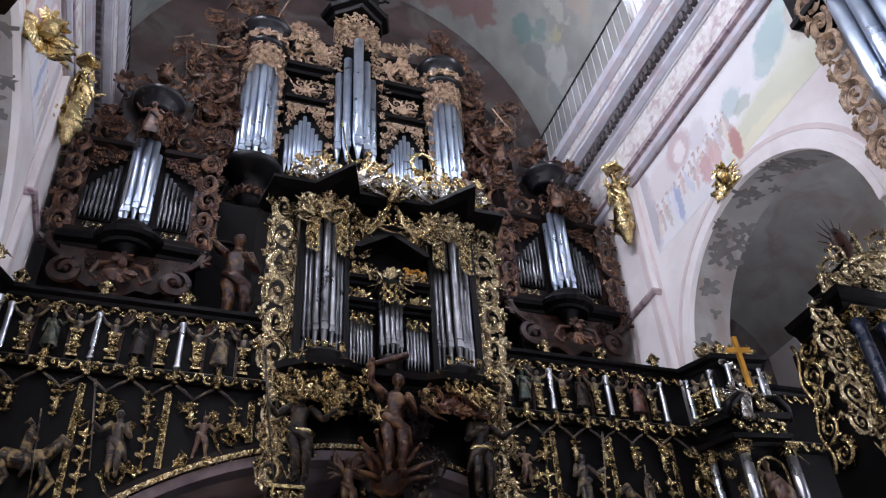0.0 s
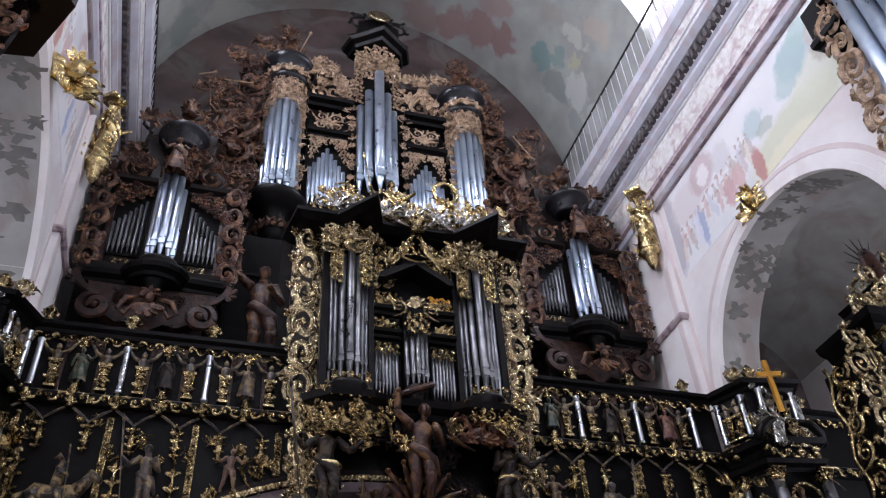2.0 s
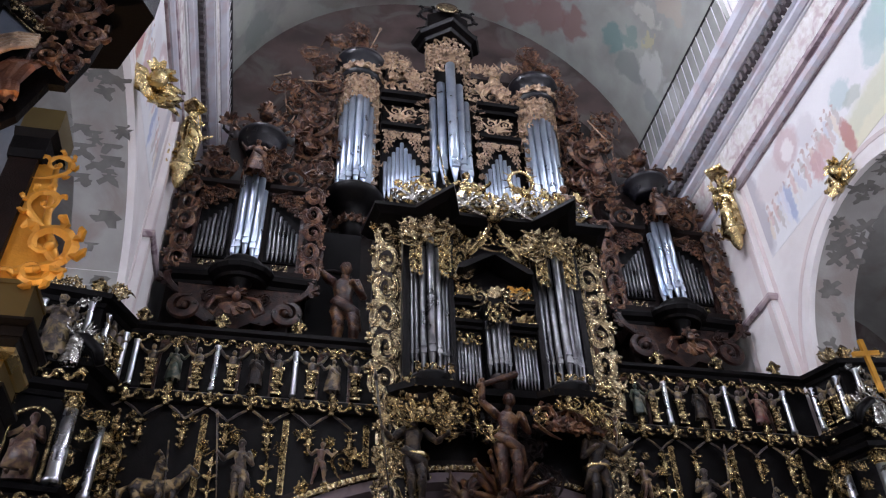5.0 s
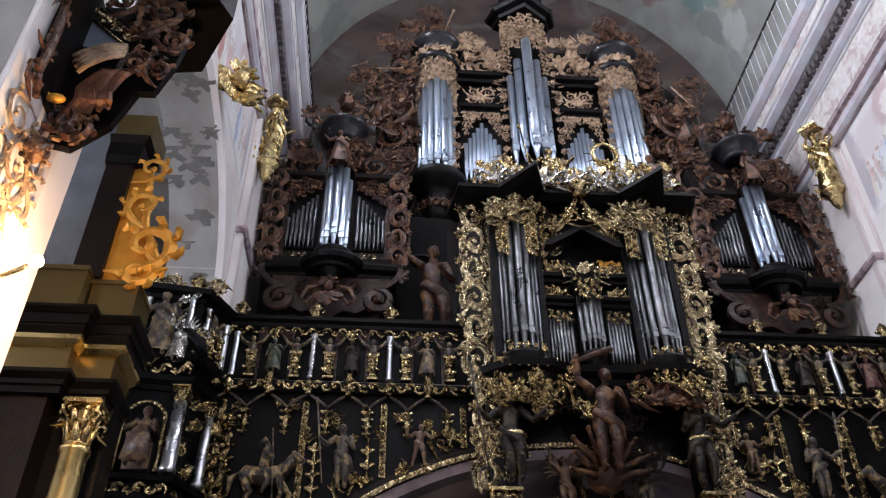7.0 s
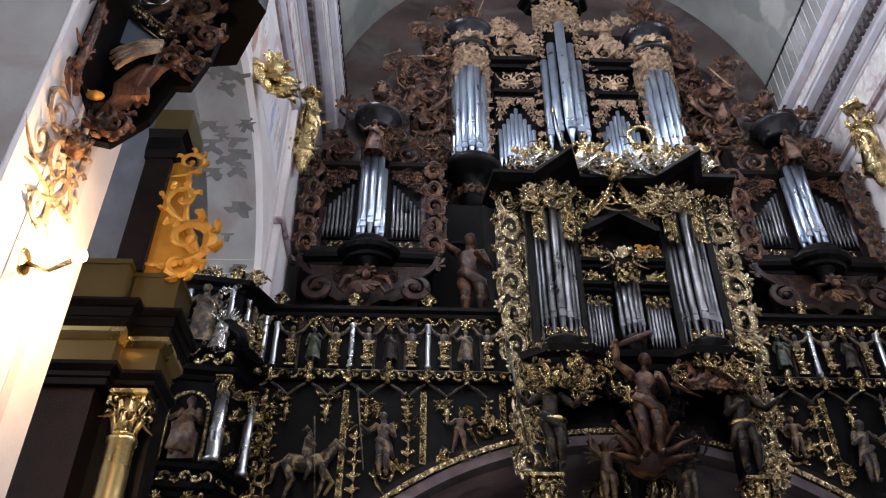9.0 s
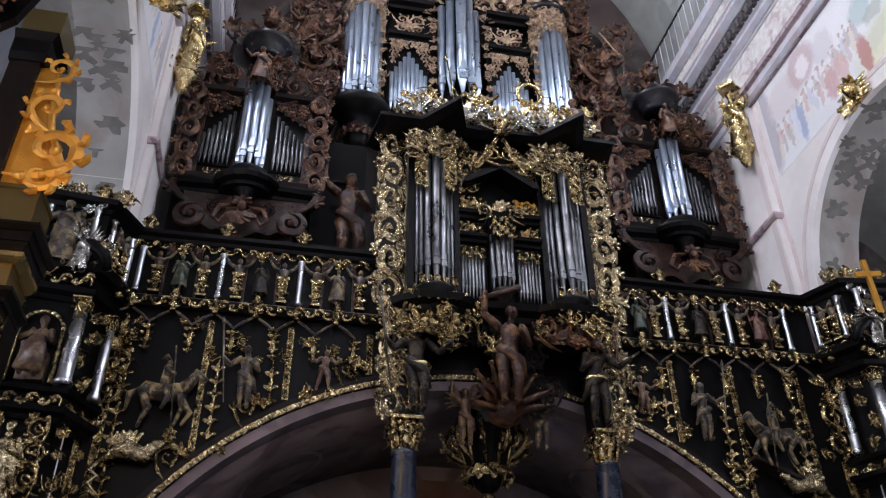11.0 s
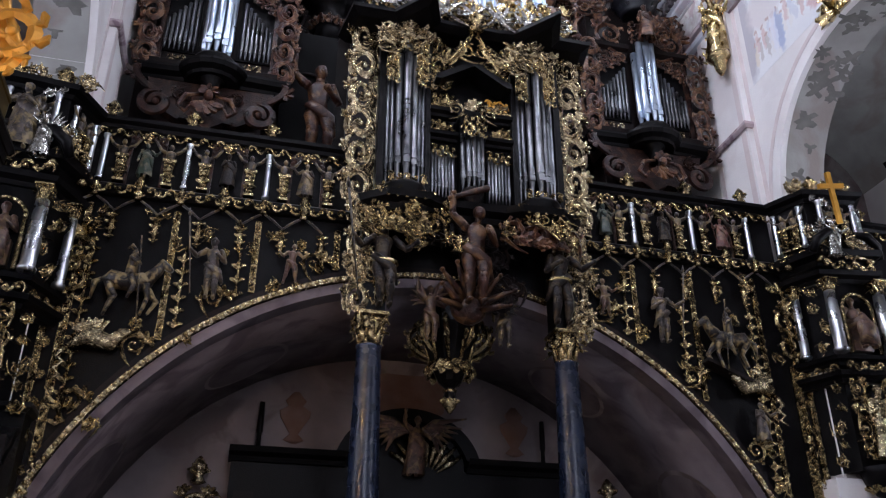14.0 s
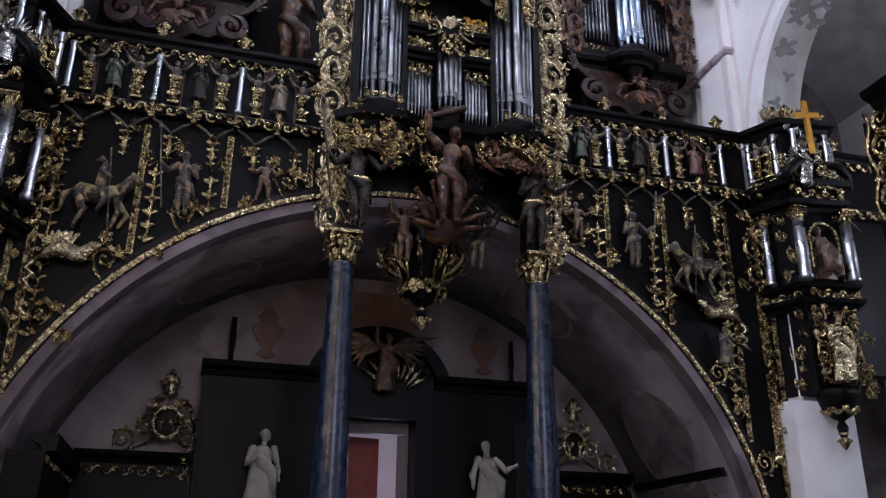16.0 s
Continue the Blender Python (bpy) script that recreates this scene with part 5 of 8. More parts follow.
for e in (-1, 1):
    s1 = person("stand", True, 1.55, 0, 21 + e)
    solo("stone_statue", s1, STONE, "pale stone saint on a pedestal beside the door", "statue", at=(e * 2.1 - 0.245, PY - 0.1, 2.5), group="stone saints by the door")
    solo("pedestal", Shape().box(-0.35, 0.35, -0.3, 0.25, -0.15, 2.2).box(-0.42, 0.42, -0.36, 0.25, 2.2, 2.35), BLACK, "black pedestal under a stone saint", "pedestal", at=(e * 2.1 - 0.245, PY - 0.1, 0.15), group="pedestals")
    u = Shape()
    u.lathe([(0.05, 0), (0.2, 0.06), (0.08, 0.18), (0.28, 0.5), (0.3, 0.62), (0.14, 0.72), (0.2, 0.82), (0.05, 1.0)], 16, T(e * 2.185 - 0.165, BACK - 0.02, 5.48, 0, (1, 0.06, 1)))
    solo("painted_urn", u, URNPAINT, "brown red urn painted on the wall", "mural", kind="structure")
dr = thing("door_1", "red painted door leaf standing half open", "door", (-0.86, BACK + 0.5, 0), kind="structure", turn=12)
part("leaf", Shape().box(0, 0.92, -0.03, 0.03, 0, 4.2), REDDOOR, dr)
for z in (0.3, 1.6, 2.9):
    part("panel", Shape().box(0.12, 0.80, -0.045, 0.0, z, z + 1.0), REDDOOR, dr)
part("door_handle", Shape().tube([(0.9, -0.03, 1.1), (0.9, -0.09, 1.1), (0.82, -0.09, 1.1)], 0.014, 6), IRON, dr)
window_light("porch_daylight", 0.9, 5.6, 3.0, (0.2, 3.6, 3.2), 1.4, 3.0, 150)

# panelling under the gallery
for s in (1, -1):
    st = thing("wall_panelling", "black wooden wall panelling with a gilded frieze", "panelling", (s * 5.4, 0.4, 0), group="panelling")
    part("panel", Shape().box(*sorted((s * -0.0, s * 0.5)), 0, BACK - 0.5, 0, 3.2), BLACK, st)
    part("cornice", Shape().moulding(shifted(CORN, 3.2, 1.4), [(0, BACK - 0.5), (0, 0)] if s < 0 else [(0, 0), (0, BACK - 0.5)][::-1]), BLACK, st)
    s1 = Shape()
    rosette_panel(s1, T(0, 0, 3.02), BACK - 0.6, 0.14, 8, 0.15, 0.024)
    part("gilded_frieze", s1, GOLD, st, "gilded frieze", at=T(-s * 0.03, 0 if s > 0 else BACK - 0.6, 0, 90 * s))
    st = thing("wall_panelling", "black wooden wall panelling with a gilded frieze", "panelling", (-4.42 if s < 0 else 4.05, BACK - 0.3, 0), group="panelling")
    part("panel", Shape().box(-0.96, 0.96, 0, 0.28, 0, 3.4), BLACK, st)
    part("cornice", Shape().moulding(shifted(CORN, 3.4, 1.2), [(-0.96, 0), (0.96, 0)]), BLACK, st)
    s1 = Shape()
    rosette_panel(s1, T(-0.95, -0.03, 3.22), 1.9, 0.14, 8, 0.15, 0.024)
    part("gilded_frieze", s1, GOLD, st, "gilded frieze")
    s1 = Shape()
    for e in (-1, 1):
        volute(s1, T(e * 0.32, 0, 0.45, 0, 1, e > 0), 0.42, 1.5, 0.15)
        volute(s1, T(e * 0.7, 0, 0.22, 0, 1, e > 0), 0.36, 1.5, 0.15)
        spray(s1, T(e * 0.2, 0, 0.8, 0, 1, False, 0, e * 20), 0.3, 4, 40)
    finial(s1, T(0, 0, 1.0), 0.5)
    s1.tube([(0.24 * math.cos(radians(30 * k)), 0, 0.55 + 0.28 * math.sin(radians(30 * k))) for k in range(13)], 0.05, 6)
    part("crest", s1, PALE_GOLD, st, "gilded carved crest round an oval", at=(0.45 if s < 0 else -0.2, 0.05, 3.6))
    part("oval_panel", Shape().ball((0, 0, 0), (0.22, 0.03, 0.26), 12, 6), DARK, st, "dark painted oval", at=(0.45 if s < 0 else -0.2, 0.08, 4.15))

# painted ovals on the vault under the gallery
for a, y, wa, wy in ((152, 1.9, 0.16, 0.9), (28, 1.9, 0.16, 0.9), (120, 2.2, 0.12, 0.7), (60, 2.2, 0.12, 0.7)):
    for r_in, mt2, kk in ((GR - 0.168, LUNETTE, 1.10), (GR - 0.176, UNDER, 1.0)):
        pts = [(GX + r_in * math.cos(radians(a) + wa * kk * math.cos(2 * math.pi * k / 28)), y + wy * kk * math.sin(2 * math.pi * k / 28), GZ + r_in * math.sin(radians(a) + wa * kk * math.cos(2 * math.pi * k / 28))) for k in range(28)]
        pts.append((GX + r_in * math.cos(radians(a)), y, GZ + r_in * math.sin(radians(a))))
        part("painted_oval", Shape().add(pts, [(k, (k + 1) % 28, 28) for k in range(28)]), mt2, bpy.data.objects["ceiling_under_gallery"], "painted oval")

# ---- organs ----


def round_tower(org, name, x, y, z, rad, count, heights, pr, mat, arc=150):
    """A half-round bundle of pipes on a ring; heights fall from the middle outward."""
    # the core is a shade-coloured drum that darkens the gaps between pipes
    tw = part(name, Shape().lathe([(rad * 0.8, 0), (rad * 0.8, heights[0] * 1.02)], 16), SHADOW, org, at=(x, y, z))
    for i in range(count):
        u = (i - (count - 1) / 2) / max(1, (count - 1) / 2)
        a = radians(u * arc / 2)
        k = abs(u)
        h = heights[0] + (heights[1] - heights[0]) * k
        part("pipe", pipe_mesh("pipe", pr, h, 0.36 + 0.12 * (1 - k), mat), mat, tw, at=(rad * math.sin(a), -rad * math.cos(a), 0))
    return tw


def shade_drape(r, z0, z1, tips=(0.7, 0.0), seed=1, arc=170):
    """A curved pierced pipe shade, longer at its sides."""
    sh = Shape()
    n = 9
    for i in range(n):
        u = (i - (n - 1) / 2) / ((n - 1) / 2)
        a = u * arc / 2
        drop = tips[1] + (tips[0] - tips[1]) * abs(u) ** 1.5
        w = 2 * math.pi * r * arc / 360 / n
        rosette_panel(sh, pose(0, 0, z0 - drop, 0, 0, a) @ T(-w / 2, -r, 0), w, z1 - z0 + drop, seed + i, 0.15, 0.026)
    sh.lathe([(r * 0.97, z0 + 0.02), (r * 0.97, z1)], 20)
    return sh


def bold_wing(h=3.7, w=0.55, n=5, seed=1, board=True):
    """A tall wing of broad overlapping C-scrolls on a plain board, z from 0 to h, x outward."""
    rnd = random.Random(seed)
    sh = Shape()
    step = h / n
    if board:
        sh.box(-0.02, 0.16 * w / 0.5, 0.02, 0.05, 0.02, h * 0.97)
    for i in range(n):
        up = i % 2
        cz, cx = (i + 0.5) * step, w * (0.52 + rnd.uniform(-.05, .05))
        for off, th_, yy in ((1.0, 0.062, 0.0), (0.80, 0.030, -0.035)):
            path, rad = [], []
            m = 26
            for k in range(m):
                u = k / (m - 1)
                a = radians(-215 + 520 * u)
                r = (1 - 0.78 * u ** 1.1) * off
                sx, sz = w * 0.50 * r * math.cos(a), step * 0.60 * r * math.sin(a)
                path.append((cx - sx if not up else cx + sx * 0.95, yy - 0.05 * math.sin(u * 3.1), cz + (sz if up else -sz)))
                rad.append(th_ * w / 0.5 * (0.45 + 0.75 * math.sin(math.pi * min(1, 0.12 + u * 0.95))) * (1 + 0.10 * math.sin(k * 1.9)))
            sh.tube(path, rad, 8, None, 0.7, ridge=0.7)
        sh.ball((cx, -0.05, cz), 0.05 * w / 0.5, 7, 5)
        spray(sh, T(w * 0.92, -0.02, cz + step * 0.25, 0, 1, False, 0, rnd.uniform(40, 85)), step * 0.42, 4, 50, 0.25)
        spray(sh, T(w * 0.75, -0.02, cz - step * 0.34, 0, 1, False, 0, rnd.uniform(70, 130)), step * 0.34, 3, 45, 0.25)
        spray(sh, T(w * 0.12, -0.03, cz - step * 0.1, 0, 1, False, 0, rnd.uniform(-40, 20)), step * 0.36, 4, 45, 0.2)
    return sh


main = thing("main_organ", "huge dark carved organ with tin pipes and gilded ornament", "organ", (0, 2.6, 8.4))
OY = 2.6
# case walls: dark body in steps
for b in ((-3.3, 3.3, 0.1, 0.98, 0, 10.6), (-2.9, 2.9, 0.15, 0.98, 10.6, 12.6), (-3.0, -1.9, -0.2, 0.1, 0, 6.4), (1.9, 3.0, -0.2, 0.1, 0, 6.4), (-1.9, 1.9, -0.3, 0.1, 0, 7.0)):
    part("case_panel", Shape().box(*b), DARK, main)


def rel(x, y, z):
    return (x, y - OY, z - 8.4)


TWZ = 15.25
for s in (1, -1):
    tx, ty = s * 2.42, 2.25
    tw = round_tower(main, "pipe_tower", *rel(tx, ty, TWZ), 0.40, 7, (3.8, 2.85), 0.085, TIN)
    part("tower_base", Shape().lathe([(0.05, -1.35), (0.2, -1.25), (0.3, -1.05), (0.27, -0.9), (0.36, -0.78), (0.3, -0.62), (0.45, -0.45), (0.68, -0.3), (0.76, -0.13), (0.70, -0.03), (0.5, 0)], 22), BLACK, main, "black turned tower base", at=rel(tx, ty, TWZ))
    lv = Shape()
    for k in range(7):
        spray(lv, pose(0, 0, -0.98, 0, 0, -80 + 26 * k) @ Matrix.Translation((0, -0.34, 0)), 0.3, 3, 40, 0.3)
    part("leaf_collar", lv, BROWN, main, "carved leaf collar", at=rel(tx, ty, TWZ))
    part("pipe_shade", shade_drape(0.50, 3.2, 4.2, (0.95, 0.0), 11), TAN, main, "pale carved pipe shade", at=rel(tx, ty, TWZ))
    part("tower_cornice", Shape().lathe([(0.5, 4.0), (0.55, 4.1), (0.6, 4.15), (0.54, 4.23), (0.54, 4.6), (0.66, 4.7), (0.72, 4.81), (0.70, 4.91), (0.5, 4.97), (0.4, 5.15), (0.2, 5.25)], 24), BLUEGREY_CAP, main, "black turned tower cornice", at=rel(tx, ty, TWZ))
    orn = Shape()
    for k in range(5):
        mm = pose(0, 0, 4.25, 0, 0, -64 + 32 * k) @ Matrix.Translation((0, -0.55, 0))
        spray(orn, mm, 0.34, 5, 70, 0.2)
    part("carved_frieze", orn, TAN, main, "pale carved leaves", at=rel(tx, ty, TWZ))
    fn = Shape()
    finial(fn, T(0, 0, 5.2), 0.5)
    for k in range(4):
        volute(fn, pose(0, 0, 5.25, 0, 0, 45 + 90 * k) @ T(0.3, 0, 0.1), 0.42, 1.4, 0.15)
    part("finial", fn, BROWN, main, "carved finial", at=rel(tx, ty, TWZ))
    solo("trumpet_angel", person("raise", True, 0.95, 0, 30 + s, "wings"), BROWN, "carved winged angel on the organ tower", "statue", at=(tx, ty, TWZ + 5.6), group="organ angels")
    # flat between tower and middle
    fx = s * 1.28
    # shade-black sheet behind the pipes
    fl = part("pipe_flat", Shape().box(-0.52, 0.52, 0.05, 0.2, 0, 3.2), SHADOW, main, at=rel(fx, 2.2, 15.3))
    for i in range(9):
        u = (i - 4) / 4
        part("pipe", pipe_mesh("pipe", 0.048, 1.95 - 0.75 * abs(u), 0.3, TIN), TIN, fl, at=(u * 0.41, -0.02, 0.02))
    sd = Shape()
    for e in (-1, 1):
        for k in range(4):
            rosette_panel(sd, T(e * (0.42 - 0.1 * k) - 0.06, -0.09, 1.45 + 0.22 * k), 0.13, 0.85 - 0.22 * k, 60 + k, 0.12, 0.022)
    rosette_panel(sd, T(-0.5, -0.09, 2.05), 1.0, 0.26, 3, 0.13, 0.022)
    part("pipe_shade", sd, TAN, main, "pale carved pipe shade", at=rel(fx, 2.2, 15.3))
    part("flat_cornice", Shape().moulding(shifted(CORN, 0, 1.1), [(-0.56, 0), (0.56, 0)]), BLACK, main, at=rel(fx, 2.15, 17.6))
    pn = Shape()
    for e in (-1, 1):
        for zz in (0.28, 0.6):
            volute(pn, T(e * 0.2, -0.03, zz, 0, 1, e > 0, 0, 90 if zz > 0.4 else -60), 0.3, 1.4, 0.17)
    spray(pn, T(0, -0.04, 0.25), 0.4, 5, 60, 0.2)
    part("carved_panel", pn, TAN, main, "pale carved scroll panel", at=rel(fx, 2.12, 17.75))
    part("flat_cornice", Shape().moulding(shifted(CORN, 0, 1.3), [(-0.58, 0), (0.58, 0)]), BLACK, main, at=rel(fx, 2.12, 18.75))
    cr2 = Shape()
    volute(cr2, T(-0.1 * s, 0, 0.42, 0, 1, s < 0), 0.75, 1.6, 0.15)
    volute(cr2, T(0.3 * s, 0, 0.3, 0, 1, s > 0), 0.45, 1.5, 0.16)
    spray(cr2, T(-0.3 * s, 0, 0.5, 0, 1, False, 0, -s * 20), 0.55, 5, 50)
    part("crest_scroll", cr2, TAN, main, "pale carved crest", at=rel(fx, 2.1, 18.98))
    solo("organ_angel", person("raise", True, 0.85, 0, 40 + s, "wings"), TAN, "pale carved angel seated on the organ cornice", "statue", at=(fx, 2.1, 19.85), group="organ angels")
    # outer scroll wings
    for k, (x, z, hh, ww, sd_, mt) in enumerate(((2.95, 15.1, 2.6, 0.7, 3, BROWN), (3.05, 17.6, 2.3, 0.6, 4, BROWN), (2.95, 12.6, 2.5, 0.45, 5, DARK))):
        part("scroll_wing", scroll_wing(hh, ww, sd_ + s, 4, 0.16), mt, main, "carved wooden scroll wing", at=T(*rel(s * x, 2.3, z), 0, 1, s < 0))

# middle tower: three-sided prow
mt_ = part("pipe_tower", Shape().extrude([(-0.55, 0), (0.55, 0), (0.55, 4.9), (-0.55, 4.9)], 0.0, 0.3), SHADOW, main, at=rel(0, 2.25, 15.9))
for x, y, h, r in ((0, -0.35, 4.45, 0.135), (-0.25, -0.2, 3.75, 0.115), (0.25, -0.2, 3.75, 0.115), (-0.45, -0.05, 3.25, 0.10), (0.45, -0.05, 3.25, 0.10)):
    part("pipe", pipe_mesh("pipe", r, h, 0.6, TIN), TIN, mt_, at=(x, y, 0))
sd = Shape()
for e in (-1, 1):
    rosette_panel(sd, T(e * 0.52 - 0.12, -0.12, 3.3), 0.24, 2.3, 71, 0.15, 0.028)
    rosette_panel(sd, T(e * 0.3 - 0.14, -0.3, 4.15), 0.28, 1.4, 72, 0.15, 0.028)
rosette_panel(sd, T(-0.2, -0.42, 4.85), 0.4, 0.7, 73, 0.15, 0.028)
sd.box(-0.6, 0.6, -0.1, 0.2, 4.9, 5.6)
part("pipe_shade", sd, TAN, main, "pale carved pipe shade", at=rel(0, 2.25, 15.9))
line = [(-0.75, 0.2), (-0.6, -0.2), (0, -0.62), (0.6, -0.2), (0.75, 0.2)]
part("tower_cornice", Shape().moulding(shifted(CORN, 5.55, 1.6), line), BLACK, main, "black stepped cornice", at=rel(0, 2.25, 15.9))
part("tower_head", Shape().extrude([(-0.6, 5.6), (0.6, 5.6), (0.6, 6.7), (0, 7.1), (-0.6, 6.7)], -0.3, 0.3), BLACK, main, at=rel(0, 2.25, 15.9))
s1 = Shape()
for k in range(5):
    spray(s1, T(-0.4 + 0.2 * k, -0.45 + 0.12 * abs(k - 2), 5.9), 0.36, 4, 60)
part("carved_frieze", s1, TAN, main, "pale carved leaves", at=rel(0, 2.25, 15.9))
s1 = Shape()
for e in (-1, 1):
    volute(s1, T(e * 0.55, -0.2, 6.75, 0, 1, e > 0), 0.7, 1.4, 0.15)
part("crest_scroll", s1, BLACK, main, "black volutes", at=rel(0, 2.25, 15.9))
ds = Shape()
ds.lathe([(0.02, 0.1), (0.28, 0.09), (0.34, 0.05), (0.34, 0.0)], 20, T(0, -0.35, 7.05, 0, 1, False, 75))
part("sun_disc", ds, PALE_GOLD, main, "pale gilded disc", at=rel(0, 2.25, 15.9))

# side towers over the gallery


def bold_bracket():
    """A heavy S-shaped bracket, z from 0 to 1.2."""
    sh = Shape()
    path, rad = [], []
    for k in range(30):
        u = k / 29
        a = radians(100 - 470 * u)
        r = 0.27 * (1 - 0.72 * u)
        path.append((0.18 + r * math.cos(a), -0.06 * math.sin(3 * u), 0.28 + r * math.sin(a)))
        rad.append(0.055 + 0.04 * math.sin(math.pi * u))
    lead = [(0.52, 0.06, 1.12), (0.60, 0.0, 0.98), (0.54, -0.02, 0.80), (0.38, -0.03, 0.64), (0.26, -0.02, 0.57)]
    sh.tube(lead + path, [0.05, 0.07, 0.075, 0.065, 0.06] + rad, 9, None, 0.9, ridge=0.8)
    sh.ball((0.18, -0.06, 0.28), 0.07, 8, 6)
    spray(sh, T(0.58, -0.02, 0.86, 0, 1, False, 0, 120), 0.3, 3, 40, 0.2)
    return sh


for s in (1, -1):
    cx = s * 4.6
    so = thing("side_organ", "dark carved side organ case with tin pipes", "organ", (cx, 1.4, 8.4), group="side organ cases")
    q = lambda x, y, z: (x * s, y - 1.4, z - 8.4)
    sh = Shape()
    sh.box(-1.22, 1.22, 0.0, 0.9, 3.4, 6.9)
    sh.box(-0.7, 0.7, 0.1, 0.9, 6.9, 8.1)
    sh.box(-1.0, 1.0, 0.2, 2.0, 0, 3.4)
    part("case", sh, DARK, so)
    round_tower(so, "pipe_tower", *q(0, 1.22, 12.15), 0.22, 5, (2.5, 2.05), 0.075, TIN, 170)
    part("tower_base", Shape().lathe([(0.04, -0.85), (0.14, -0.75), (0.1, -0.62), (0.24, -0.45), (0.34, -0.2), (0.42, -0.06), (0.4, 0.0)], 18), BLACK, so, "black turned tower base", at=q(0, 1.22, 12.15))
    part("tower_roof", Shape().lathe([(0.30, 0.0), (0.36, 0.08), (0.34, 0.16), (0.44, 0.24), (0.42, 0.30), (0.54, 0.36), (0.56, 0.46), (0.50, 0.52), (0.3, 0.6), (0.16, 0.85), (0.06, 1.0)], 24), BLUEGREY_CAP, so, "black turned tower roof", at=q(0, 1.25, 15.35))
    s1 = Shape()
    finial(s1, T(0, 0, 0.9), 0.6)
    for e in (-1, 1):
        volute(s1, T(e * 0.45, 0, 0.55, 0, 1, e > 0), 0.55, 1.5, 0.16)
        spray(s1, T(e * 0.75, 0, 0.55, 0, 1, False, 0, e * 50), 0.45, 4, 45)
    part("crest_scroll", s1, BROWN, so, "carved walnut crest", at=q(0, 1.25, 15.65))
    sp_ = Shape()
    for k in range(5):
        rosette_panel(sp_, pose(0, 0, 0, 0, 0, -60 + 30 * k) @ T(-0.09, -0.32, 0), 0.18, 0.4 + 0.12 * abs(k - 2), 80 + k, 0.13, 0.024)
    part("pipe_shade", sp_, BROWN, so, "carved pipe shade", at=q(0, 1.22, 14.35))
    solo("organ_statue", person("stand", True, 1.0, 0, 50 + s), BROWN, "carved robed figure before the tower top", "statue", at=(cx, 0.84, 14.35), group="side organ statues")
    for e in (-1, 1):
        fl = part("pipe_flat", Shape().box(-0.36, 0.36, 0.0, 0.1, 0, 1.9), SHADOW, so, at=q(e * 0.72, 1.36, 12.4))
        for i in range(7):
            part("pipe", pipe_mesh("pipe", 0.034, 1.42 - 0.11 * abs(i - (0 if e > 0 else 6)), 0.22, LEAD), LEAD, fl, at=(s * (-0.27 + 0.09 * i), -0.05, 0.02))
        s1 = Shape()
        for k in range(4):
            xk = s * e * (-0.26 + 0.17 * k)
            rosette_panel(s1, T(xk - 0.085, -0.06, 1.22 - 0.12 * k), 0.17, 0.26 + 0.12 * k, 90 + k, 0.1, 0.022)
        part("pipe_shade", s1, BROWN, so, "carved pipe shade", at=q(e * 0.72, 1.34, 12.75))
        part("cornice", Shape().moulding(shifted(CORN, 0, 1.1), [(-0.42, 0), (0.42, 0)]), DARK, so, at=q(e * 0.74, 1.34, 14.2))
        part("sill", Shape().moulding(shifted(CORN, 0, 1.1), [(-0.46, 0), (0.46, 0)]), DARK, so, at=q(e * 0.74, 1.34, 11.85))
        s1 = Shape()
        rosette_panel(s1, T(-0.16, -0.03, 0), 0.32, 0.22, 12, 0.11, 0.02)
        part("carved_panel", s1, PALE_GOLD, so, "small carved panel", at=q(e * 0.72, 1.38, 12.1))
        part("scroll_wing", bold_wing(2.55, 0.42, 5, 13 + e, False), BROWN, so, "carved walnut scroll wing", at=T(*q(e * 1.08, 1.24, 11.9), 0, 1, e * s < 0))
        part("corner_post", Shape().box(-0.05, 0.05, -0.02, 0.1, 0, 2.35), DARK_WALNUT, so, at=q(e * 1.08, 1.34, 11.9))
        part("scroll_bracket", bold_bracket(), DARK_WALNUT, so, "carved walnut scroll bracket", at=T(*q(e * 0.74, 1.2, 10.72), 0, 1.08, e * s < 0, 0, 0))
        s1 = Shape()
        volute(s1, T(0, 0, 0.3, 0, 1, e * s < 0), 0.6, 1.6, 0.16)
        spray(s1, T(0.2 * e * s, 0, 0.45, 0, 1, False, 0, e * s * 40), 0.45, 5, 50)
        part("crest_scroll", s1, BROWN, so, "carved walnut crest", at=q(e * 0.75, 1.25, 14.4))
    part("apron", Shape().extrude([(-1.2, 3.4), (1.2, 3.4), (1.12, 3.1), (0.95, 2.95), (0.88, 2.65), (0.55, 2.45), (0.3, 2.5), (0, 2.3), (-0.3, 2.5), (-0.55, 2.45), (-0.88, 2.65), (-0.95, 2.95), (-1.12, 3.1)], -0.05, 0.5), DARK_WALNUT, so, "dark walnut apron")
    bow = [(-1.28, 0.25), (-1.28, -0.02), (-0.5, -0.06)] + [(0.46 * math.cos(radians(180 + 22.5 * k)), -0.12 + 0.36 * math.sin(radians(180 + 22.5 * k))) for k in range(1, 8)] + [(0.5, -0.06), (1.28, -0.02), (1.28, 0.25)]
    part("base_cornice", Shape().moulding([(-.3, 3.30), (0.02, 3.30), (0.05, 3.36), (0.16, 3.42), (0.20, 3.50), (0.20, 3.55), (-.3, 3.58)], bow), BLACK, so, "black bowed base cornice")
    s1 = Shape()
    s1.ball((0, -0.12, 0.22), (0.09, 0.1, 0.12), 9, 7)
    spray(s1, T(0, -0.08, 0.15, 0, 1, False, 0, 180), 0.55, 5, 40, 0.1)
